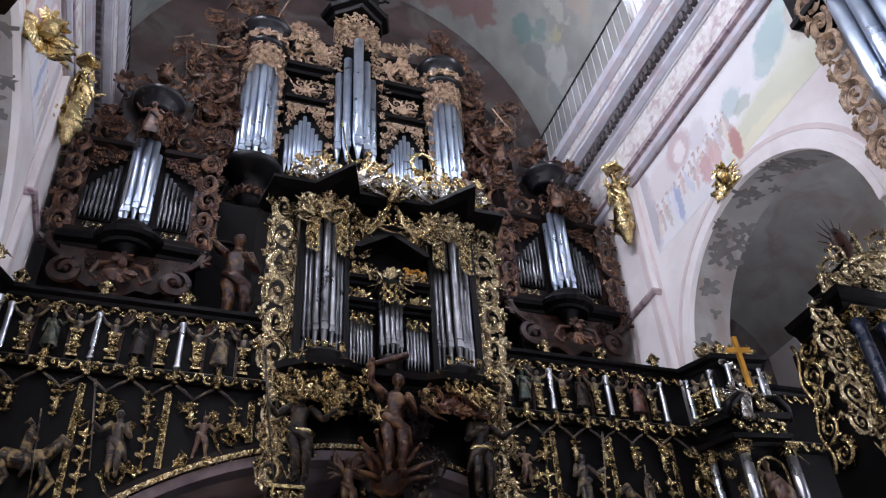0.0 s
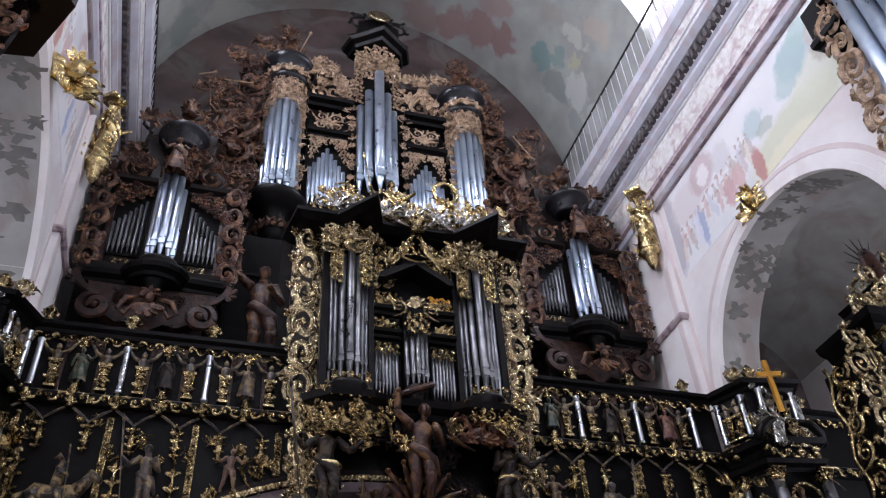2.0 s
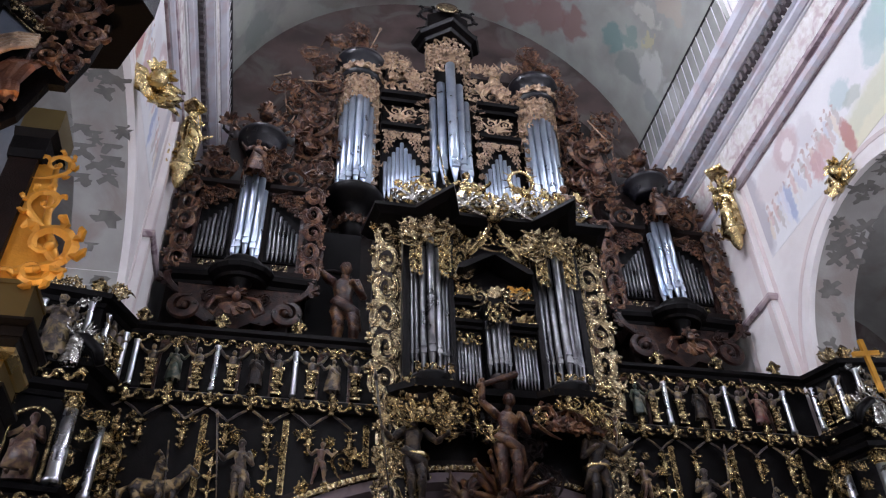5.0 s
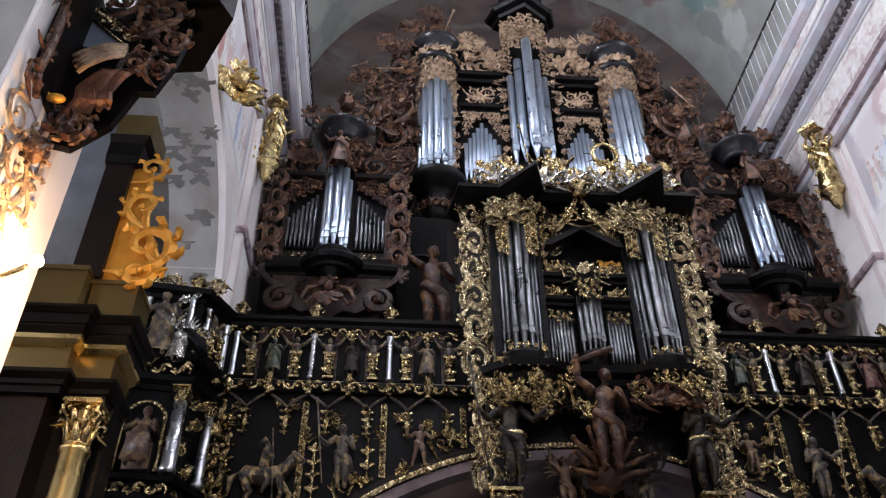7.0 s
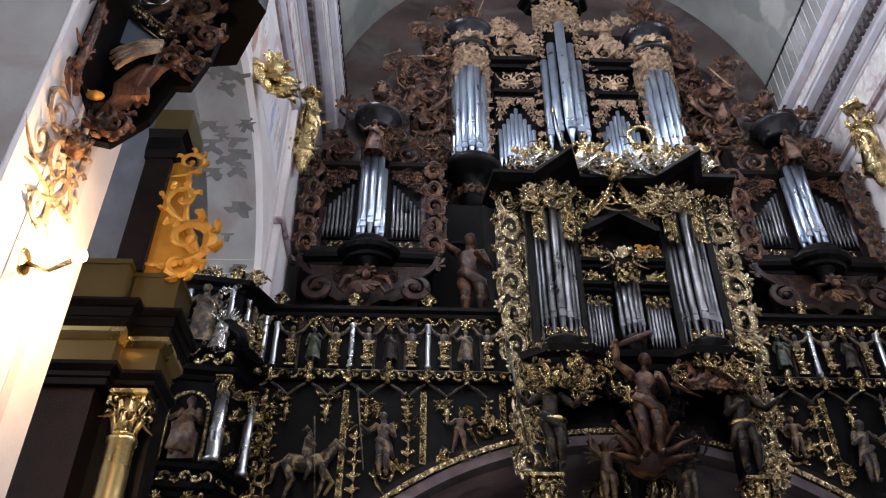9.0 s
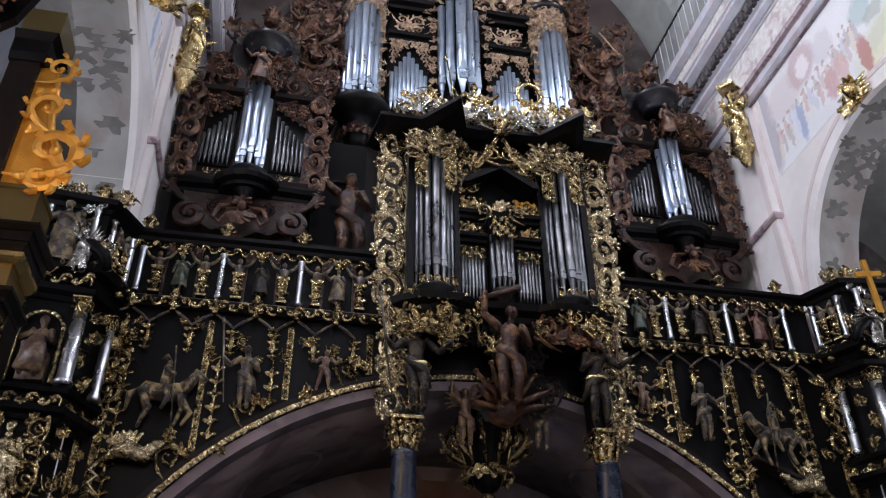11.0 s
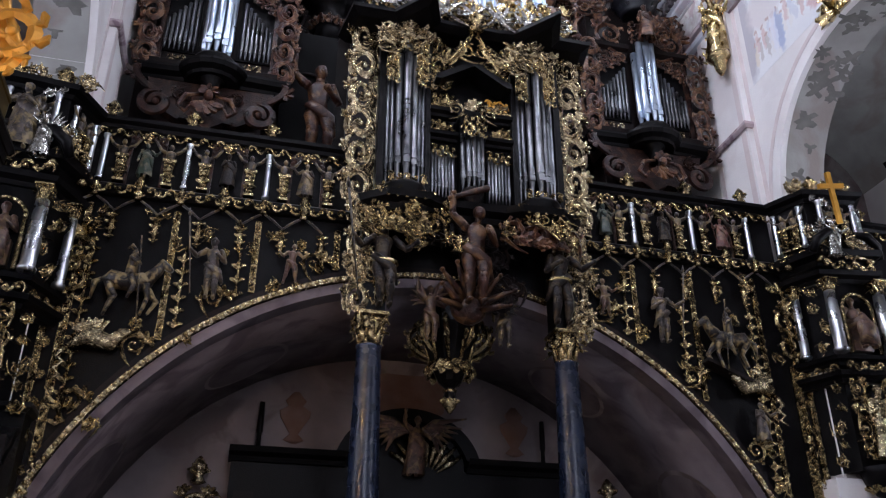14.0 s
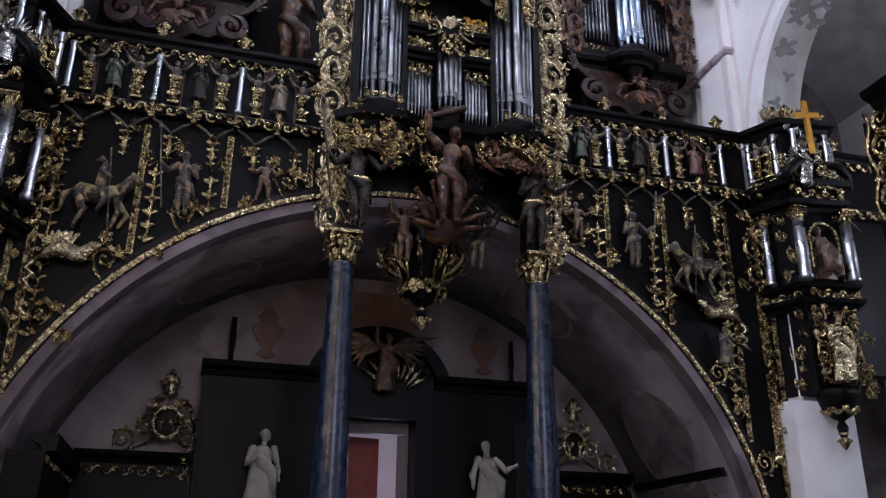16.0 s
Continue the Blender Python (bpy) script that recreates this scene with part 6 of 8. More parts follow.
    spray(s1, T(0, -0.08, 0.3), 0.3, 5, 70, 0.2)
    for e in (-1, 1):
        s1.tube([(e * 0.12, -0.02, 0.3), (e * 0.4, -0.06, 0.22), (e * 0.52, -0.04, -0.02), (e * 0.38, -0.05, -0.14), (e * 0.3, -0.05, 0.0)], [0.03, 0.05, 0.05, 0.045, 0.03], 7, None, 0.8)
    part("apron_carving", s1, BROWN, so, "carved walnut apron", at=q(0, 1.05, 10.95))
    # groups of figures and scrolls on the slope of the case
    for k, (x, y, z, h, sd_) in enumerate(((3.75, 1.9, 16.6, 1.35, 61), (3.3, 2.1, 17.2, 1.0, 62), (5.3, 1.7, 15.6, 1.0, 63))):
        solo("organ_statue", person(["spear", "stand", "raise"][k], True, h, 0, sd_, "wings" if k == 1 else ""), [BROWN, BROWN, DARKFIG][k], "carved walnut figure on the organ case", "statue", at=T(s * x, y, z, 0, 1, s > 0), group="side organ statues")
    part("slope_body", Shape().extrude([(-1.6, 6.5), (1.1, 6.5), (0.9, 7.6), (0.1, 9.2), (-0.7, 10.6), (-1.6, 11.6)] if s > 0 else [(1.6, 6.5), (1.6, 11.6), (0.7, 10.6), (-0.1, 9.2), (-0.9, 7.6), (-1.1, 6.5)], 0.9, 2.1), DARK, so)
    for k, (x, z, sz, r) in enumerate(((-0.9, 15.2, 0.8, 20), (-1.05, 16.2, 0.7, 200), (-0.45, 16.3, 0.7, 60), (0.55, 15.9, 0.6, 150), (-1.15, 17.3, 0.75, 10), (-0.2, 17.0, 0.5, 100), (0.95, 15.0, 0.6, 220))):
        s1 = Shape()
        volute(s1, T(0, 0, 0, 0, 1, (k % 2 == 0) ^ (s < 0), 0, r * s), sz, 1.6, 0.16)
        spray(s1, T(0.1, -0.05, 0.1, 0, 1, False, 0, r * s + 90), sz * 0.6, 5, 60)
        part("slope_scroll", s1, BROWN, so, "carved walnut scroll", at=q(x, 1.75, z))
    # gilded statue on a bracket, gilded cherub on the arch
    s1 = person("stand", True, 1.75, 0, 77)
    s1.lathe([(0.05, -0.5), (0.16, -0.35), (0.22, -0.12), (0.36, -0.05), (0.36, 0.02)], 12)
    s1.box(-0.28, 0.28, -0.2, 0.34, 1.88, 1.97)
    for k in range(5):
        volute(s1, T(-0.2 + 0.1 * k, 0.12, 0.2 + 0.36 * k, 0, 1, k % 2 == 0, 0, 50 * k), 0.4, 1.4, 0.2)
        spray(s1, T(0.1 - 0.06 * k, -0.14, 0.15 + 0.3 * k, 0, 1, False, 0, 70 * k), 0.3, 4, 50)
    solo("gilded_statue", s1, BRIGHT_GOLD, "gilded saint on a bracket under a small canopy", "statue", at=T(s * 6.05, 0.45, 13.85, 50 * -s, (0.72, 0.72, 1.0)), group="gilded saints")
    s1 = Shape()
    s1.ball((0, -0.1, 0.1), (0.13, 0.14, 0.16), 10, 7)
    for e in (-1, 1):
        for k in range(4):
            s1.tube([(0, 0, 0), (e * 0.2, -0.08, 0.12 - 0.1 * k), (e * 0.42, -0.04, 0.22 - 0.15 * k)], [0.04, 0.09, 0.02], 6, None, 0.5)
    spray(s1, T(0, -0.05, -0.1, 0, 1, False, 0, 180), 0.5, 5, 60)
    spray(s1, T(0, -0.05, 0.2), 0.35, 5, 60)
    solo("cherub_keystone", s1, BRIGHT_GOLD, "gilded winged cherub on the arch keystone", "statue", at=T(s * 6.3, -2.78, 12.5, -90 * s) if s > 0 else T(-6.12, -2.78, 12.5, 35, 1.25), group="gilded cherubs")

# statue in a dark arched recess beside the small organ
for s in (1, -1):
    rc = thing("statue_recess", "recess behind a carved statue, its shade painted black", "recess", (s * 2.75, 1.9, 8.42), group="recesses")
    # board coloured as the shade in the depth of the recess
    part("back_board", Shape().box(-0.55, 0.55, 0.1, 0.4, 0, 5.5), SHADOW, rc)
    part("arch_frame", Shape().tube([(0.5 * math.cos(radians(180 - 15 * k)), 0.06, 3.9 + 0.5 * math.sin(radians(15 * k))) for k in range(13)], 0.04, 6), DARK, rc, "dark arched frame")
    solo("recess_statue", person("raise", False, 2.2, 0.02, 90), DARKFLESH, "bare carved saint with a raised arm before a black recess", "statue", at=T(s * 2.5, 1.45, 10.4, 0, 1, s > 0), group="recess statues")
    solo("statue_plinth", Shape().box(-0.45, 0.45, -0.35, 0.45, 0, 1.98), BLACK, "black plinth under the carved saint", "plinth", at=(s * 2.5, 1.45, 8.42), group="plinths")

# ---- small organ on the gallery front ----
RY = -0.62
rp = thing("positive_organ", "black and gilded small organ on the gallery front", "organ", (0, RY, 8.4))


def rr(x, y, z):
    return (x, y - RY, z - 8.4)


part("case_panel", Shape().box(-1.66, 1.66, 0.22, 0.9, 0.0, 3.75), BLACK, rp)
for e in (-1, 1):
    part("case_panel", Shape().box(e * 1.18 - 0.35, e * 1.18 + 0.35, 0.06, 0.22, 0.1, 3.7), BLACK, rp)
    for xa, xb in ((0.74, 0.83), (1.54, 1.66)):
        part("case_post", Shape().box(*sorted((e * xa, e * xb)), -0.04, 0.22, 0.1, 3.6), BLACK, rp)
part("sill", Shape().moulding(shifted(CORN, -0.1, 1.5), [(-1.66, 0.6), (-1.66, 0.1), (-1.4, -0.1), (-0.85, -0.1), (-0.6, 0.05), (0.6, 0.05), (0.85, -0.1), (1.4, -0.1), (1.66, 0.1), (1.66, 0.6)]), BLACK, rp)
for e in (-1, 1):
    # sheet in shadow colour fills the gaps between these pipes
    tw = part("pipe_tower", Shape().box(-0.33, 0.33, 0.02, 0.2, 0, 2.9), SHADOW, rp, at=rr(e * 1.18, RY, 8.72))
    for x, y, h, r in ((0, -0.17, 3.0, 0.072), (-0.135, -0.1, 2.75, 0.058), (0.135, -0.1, 2.75, 0.058), (-0.235, -0.03, 2.6, 0.044), (0.235, -0.03, 2.6, 0.044), (-0.31, 0.0, 2.5, 0.034), (0.31, 0.0, 2.5, 0.034)):
        part("pipe", pipe_mesh("pipe", r, h, 0.55, LEAD), LEAD, tw, at=(x, y, 0))
    s1 = Shape()
    for k, x in enumerate((-0.26, 0.26)):
        rosette_panel(s1, T(x - 0.12, -0.17, 2.05), 0.24, 1.0, 30 + k, 0.10, 0.022)
        s1.box(x - 0.12, x + 0.12, -0.155, -0.14, 2.2, 3.05)
    rosette_panel(s1, T(-0.16, -0.24, 2.72), 0.32, 0.3, 33, 0.12, 0.02)
    part("pipe_shade", s1, GOLD, rp, "gilded pierced pipe shade", at=rr(e * 1.18, RY, 8.72))
    s1 = Shape()
    finial(s1, T(0, -0.2, 0), 0.5)
    for d in (-1, 1):
        volute(s1, T(d * 0.24, -0.12, 0.12, 0, 1, d > 0), 0.34, 1.4, 0.16)
        spray(s1, T(d * 0.4, -0.1, 0.1, 0, 1, False, 0, d * 50), 0.3, 4, 45)
    part("capital_carving", s1, PALE_GOLD, rp, "gilded carved capital", at=rr(e * 1.18, RY, 11.75))
    part("tower_foot", Shape().lathe([(0.05, -0.55), (0.12, -0.45), (0.28, -0.2), (0.38, -0.02), (0.36, 0.04)], 14), BLACK, rp, at=rr(e * 1.18, RY - 0.02, 8.7))
    s1 = Shape()
    rosette_panel(s1, T(-0.34, -0.3, -0.02), 0.68, 0.2, 37, 0.13, 0.024)
    for k in range(5):
        spray(s1, T(-0.3 + 0.15 * k, -0.22, -0.05, 0, 1, False, 0, 180), 0.34, 3, 40)
    part("foot_carving", s1, GOLD, rp, "gilded carved tower foot", at=rr(e * 1.18, RY, 8.7))
    fl = part("pipe_flat", Shape().box(-0.22, 0.22, 0.1, 0.2, 0, 1.5), SHADOW, rp, at=rr(e * 0.5, RY, 8.75))
    for i in range(7):
        part("pipe", pipe_mesh("pipe", 0.027, 0.95 - 0.03 * abs(i - 3), 0.22, LEAD), LEAD, fl, at=(-0.18 + 0.06 * i, 0.06, 0))
    s1 = Shape()
    rosette_panel(s1, T(-0.22, 0.03, 0.78), 0.44, 0.22, 41, 0.11, 0.02)
    part("pipe_shade", s1, GOLD, rp, "gilded pierced pipe shade", at=rr(e * 0.5, RY, 8.75))
    part("small_cornice", Shape().moulding(shifted(CORN, 0, 0.8), [(-0.25, 0.05), (0.25, 0.05)]), BLACK, rp, at=rr(e * 0.5, RY, 9.85))
    part("small_cornice", Shape().moulding(shifted(CORN, 0, 0.8), [(-0.25, 0.05), (0.25, 0.05)]), BLACK, rp, at=rr(e * 0.5, RY, 10.35))
    s1 = Shape()
    spray(s1, T(0, 0, 0), 0.3, 5, 60)
    volute(s1, T(0.12 * e, 0, 0.12, 0, 1, e > 0), 0.25, 1.4, 0.17)
    part("carved_panel", s1, GOLD, rp, "gilded carved panel", at=rr(e * 0.5, RY + 0.02, 9.98))
    part("carved_panel", s1.mesh("carved_panel", GOLD), GOLD, rp, "gilded carved panel", at=rr(e * 0.48, RY + 0.02, 10.5))
    s1 = Shape()
    rosette_panel(s1, T(-0.22, 0.04, 0), 0.44, 0.36, 45, 0.1, 0.022)
    part("carved_panel", s1, GOLD if e < 0 else CROSSGOLD, rp, "gilded pierced panel", at=rr(e * 0.5, RY, 10.5))
    part("inner_scroll", bold_wing(0.9, 0.3, 2, 65 + e, False), GOLD, rp, "gilded scroll beside the gable", at=T(*rr(e * 0.42, RY + 0.02, 11.15), 0, 1, e < 0))
    part("scroll_wing", bold_wing(3.75, 0.5, 6, 51 + e), PALE_GOLD, rp, "gilded openwork scroll wing", at=T(*rr(e * 1.66, RY + 0.15, 8.45), 0, 1, e < 0))
    part("scroll_wing", bold_wing(2.0, 0.4, 4, 57 + e, False), PALE_GOLD, rp, "gilded openwork scroll drop", at=T(*rr(e * 1.62, RY + 0.12, 6.5), 0, 1, e < 0))
# middle of the small organ
tw = part("pipe_tower", Shape().box(-0.2, 0.2, 0.05, 0.2, 0, 1.6), SHADOW, rp, at=rr(0, RY, 8.85))
for i in range(5):
    u = (i - 2) / 2
    part("pipe", pipe_mesh("pipe", 0.045, 1.25 - 0.12 * abs(u), 0.3, LEAD), LEAD, tw, at=(u * 0.17, -0.14 + 0.09 * u * u, 0))
s1 = Shape()
rosette_panel(s1, T(-0.22, -0.2, 1.02), 0.44, 0.42, 43, 0.12, 0.022)
part("pipe_shade", s1, GOLD, rp, "gilded pierced pipe shade", at=rr(0, RY, 8.85))
part("tower_foot", Shape().lathe([(0.04, -0.4), (0.10, -0.3), (0.15, -0.12), (0.2, 0)], 12, T(0, -0.05, 0)), DARK, rp, "dark tower foot", at=rr(0, RY, 8.85))
s1 = Shape()
for d in (-1, 1):
    s1.extrude([(0, 0.5), (d * 0.68, 0.12), (d * 0.7, 0.02), (d * 0.6, 0.02), (0, 0.4)], -0.26, 0.2)
part("broken_gable", s1, BLACK, rp, "black curved gable", at=rr(0, RY, 10.95))
s1 = Shape()
spray(s1, T(0, -0.22, 0.05), 0.32, 7, 70, 0.2)
for d in (-1, 1):
    volute(s1, T(d * 0.3, -0.1, 0.12, 0, 1, d > 0), 0.26, 1.5, 0.16)
part("crest", s1, PALE_GOLD, rp, "gilded carved crest", at=rr(0, RY, 10.35))
s1 = Shape()
for d in (-1, 1):
    volute(s1, T(d * 0.16, -0.3, 0.2, 0, 1, d < 0, 0, 20 * d), 0.32, 1.5, 0.16)
    s1.tube([(d * 0.5, -0.3, -0.15), (d * 0.26, -0.32, 0.15), (d * 0.06, -0.34, 0.6)], [0.05, 0.07, 0.03], 8, ridge=0.6)
    spray(s1, T(d * 0.45, -0.3, -0.1, 0, 1, False, 0, d * 40), 0.3, 4, 50)
finial(s1, T(0, -0.4, 0.6), 0.5)
part("crest", s1, GOLD, rp, "gilded carved crest", at=rr(0, RY, 11.4))
part("eave", Shape().moulding([(-.6, 0), (0.25, 0), (0.4, 0.08), (0.4, 0.16), (-.6, 0.2)], [(-2.0, 0.6), (-1.9, 0.02), (-1.3, 0.02), (-1.04, -0.28), (-0.92, 0.06), (-0.5, 0.1), (0, 0.1), (0.5, 0.1), (0.95, 0.06), (1.24, -0.28), (1.34, 0.02), (1.9, 0.02), (2.0, 0.6)]), BLACK, rp, "black overhanging eave with pointed prows", at=rr(0, RY, 12.1))
# gilded balustrade and figures on its top
s1 = Shape()
rnd = random.Random(8)
for i in range(13):
    x = -1.7 + 3.4 * i / 12
    volute(s1, T(x, -0.05, 0.3 + rnd.uniform(-.05, .12), 0, 1, i % 2 == 0, 0, rnd.uniform(-40, 40)), rnd.uniform(0.38, 0.55), 1.5, 0.15)
    spray(s1, T(x + 0.12, -0.1, 0.2, 0, 1, False, 0, rnd.uniform(-30, 30)), rnd.uniform(0.35, 0.6), 5, 60)
part("gilded_crest", s1, BRIGHT_GOLD, rp, "bright gilded cresting with scrolls", at=rr(0, RY - 0.1, 12.25))
s1 = Shape()
for i in range(7):
    x = -1.5 + 0.5 * i
    spray(s1, T(x, -0.2, 0.15, 0, 1, False, 0, rnd.uniform(-40, 40)), 0.42, 5, 75, 0.3, 0.05)
    volute(s1, T(x + 0.2, -0.2, 0.25, 0, 1, i % 2 == 0), 0.35, 1.4, 0.18)
part("silver_crest", s1, WORN_SILVER, rp, "silvered scroll cresting", at=rr(0, RY - 0.15, 12.25))
s1 = Shape().tube([(0.24 * math.cos(radians(30 * k)), 0, 0.28 * math.sin(radians(30 * k))) for k in range(13)], 0.045, 6)
for k in range(12):
    s1.tube([(0.26 * math.cos(radians(30 * k)), 0, 0.3 * math.sin(radians(30 * k))), (0.42 * math.cos(radians(30 * k)), 0, 0.46 * math.sin(radians(30 * k)))], [0.02, 0.005], 4)
part("glory", s1, BRIGHT_GOLD, rp, "gilded ray wreath", at=rr(0.68, RY - 0.2, 13.35))
for k, (x, h, nm, m_) in enumerate(((-0.42, 1.35, "spear", GOLD), (0.1, 0.8, "raise", BRIGHT_GOLD), (1.45, 1.1, "raise", DARKFIG), (-1.25, 0.7, "stride", SILVER), (1.7, 1.3, "stand", BROWN))):
    solo("crest_statue", person(nm, k in (0, 4), h, 0, 110 + k, "wings" if k in (1, 3) else ""), m_, ["gilded warrior with a spear on the small organ", "gilded cherub on the small organ", "dark carved angel on the small organ", "silvered cherub on the small organ", "carved robed figure on the small organ"][k], "statue", at=(x, RY + 0.05, 12.3), group="statues on the small organ")

# figures under the small organ
solo("club_statue", person("raise", False, 1.72, 0.05, 120, "club"), DARKFLESH, "carved hero swinging a club under the small organ", "statue", at=T(-0.05, -0.85, 6.72, 0, 1))
hy = Shape()
rnd = random.Random(9)
hy.ball((0, 0.1, 0.1), (0.42, 0.3, 0.36), 12, 8)
for k in range(9):
    a = radians(-100 + 25 * k)
    d = Vector((math.sin(a), -0.3, math.cos(a)))
    p0 = Vector((0, 0, 0.1)) + d * 0.25
    hy.tube([p0, p0 + d * 0.2 + Vector((0, -0.1, 0.03)), p0 + d * 0.42 + Vector((0.06 * math.sin(k * 2), -0.1, 0.1)), p0 + d * 0.58 + Vector((0.1 * math.sin(k * 2), -0.16, 0.1))], [0.1, 0.075, 0.06, 0.035], 7)
    hy.ball(p0 + d * 0.6 + Vector((0.1 * math.sin(k * 2), -0.18, 0.1)), (0.06, 0.09, 0.05), 7, 5)
solo("dragon_statue", hy, DARKFLESH, "many-headed carved monster under the hero", "statue", at=T(-0.05, -0.55, 6.72, 0, 0.72))
pd = thing("pendant_boss", "black and gilded carved hanging boss", "pendant", (-0.12, 0.45, 6.72))
part("body", Shape().lathe([(0.05, -1.25), (0.12, -1.15), (0.08, -0.95), (0.2, -0.85), (0.3, -0.6), (0.46, -0.2), (0.55, 0.05), (0.5, 0.3), (0.3, 0.5), (0.3, 1.0)], 12, flat=True), BLACK, pd)
lf = Shape()
for k in range(10):
    mm = pose(0, 0, 0, 0, 0, 36 * k)
    volute(lf, mm @ T(0.5, 0, -0.12, 0, 0.9), 0.42, 1.4, 0.2)
    spray(lf, mm @ T(0, -0.34, -0.55, 0, 1, False, 0, 180), 0.4, 3, 35, 0.1)
    lf.tube([(0.5 * math.cos(radians(36 * k)), 0.5 * math.sin(radians(36 * k)), 0.1), (0.32 * math.cos(radians(36 * k)), 0.32 * math.sin(radians(36 * k)), -0.6)], 0.035, 5)
finial(lf, T(0, 0, -0.95, 0, 1, False, 180), 0.42)
part("gilded_leaves", lf, GOLD, pd, "gilded leaf scrolls")
for e in (-1, 1):
    solo("pendant_cherub", person("raise", False, 0.95, 0, 130 + e, "wings"), [FLESH, GREYFIG][e > 0], "carved cherub beside the hanging boss", "statue", at=T(e * 0.62, -0.2, 6.3, 0, 1, e > 0), group="cherubs under the small organ")
    solo("bearer_statue", person("spear" if e < 0 else "stand", False, 1.5, 0, 140 + e), DARKFIG, "dark painted bearer figure on the column capital", "statue", at=T(e * 1.45, -0.66, 6.6, 0, 1, e > 0), group="bearers on the columns")
    s1 = Shape()
    s1.tube([(0.19 * math.cos(radians(30 * k)), 0.14 * math.sin(radians(30 * k)), 0) for k in range(13)], 0.04, 6)
    solo("gilded_belt", s1, BRIGHT_GOLD, "gilded belt round the bearer figure", "ornament", at=(e * 1.45, -0.66, 7.36), group="belts")
    s1 = Shape()
    for k in range(6):
        volute(s1, T(-0.45 + 0.18 * k, 0, 0.1 * math.sin(k * 2), 0, 1, k % 2 == 0, 0, 60 * k), 0.4, 1.4, 0.18)
        spray(s1, T(-0.4 + 0.16 * k, -0.05, -0.1, 0, 1, False, 0, 150 + 20 * k), 0.35, 4, 50)
    part("base_carving", s1, BROWN if e > 0 else GOLD, rp, "carved foliage under the tower", at=rr(e * 1.15, RY - 0.1, 8.15))
s1 = Shape()
s1.box(-1.6, 1.6, 0.1, 0.9, -0.3, 0.05)
part("underside", s1, BLACK, rp, at=rr(0, RY, 8.4))

# ---- loose carved foliage that fills the cases ----
CLUSTERS = {}


def cluster(kind, mat):
    """One of six foliage clumps, about 0.5 across."""
    key = (kind, mat.name)
    if key not in CLUSTERS:
        q = random.Random(300 + kind)
        sh = Shape()
        for k in range(3):
            volute(sh, T(q.uniform(-.16, .16), 0, q.uniform(-.16, .16), 0, 1, k == 0, 0, q.uniform(0, 360)), q.uniform(0.28, 0.42), 1.5, 0.17)
        for k in range(1):
            spray(sh, T(q.uniform(-.15, .15), -0.03, q.uniform(-.15, .15), 0, 1, False, 0, q.uniform(0, 360)), q.uniform(0.2, 0.34), 5, 65)
        CLUSTERS[key] = sh.mesh("foliage_carving", mat)
    return CLUSTERS[key]


def fill(parent, origin, spots, mat, seed, size=(0.8, 1.3), label="carved foliage"):
    q = random.Random(seed)
    for x, y, z in spots:
        part("foliage_carving", cluster(q.randrange(6), mat), mat, parent, label, at=T(x - origin[0], y - origin[1], z - origin[2], 0, q.uniform(*size), q.random() < 0.5, q.uniform(-12, 12), q.uniform(0, 360)))


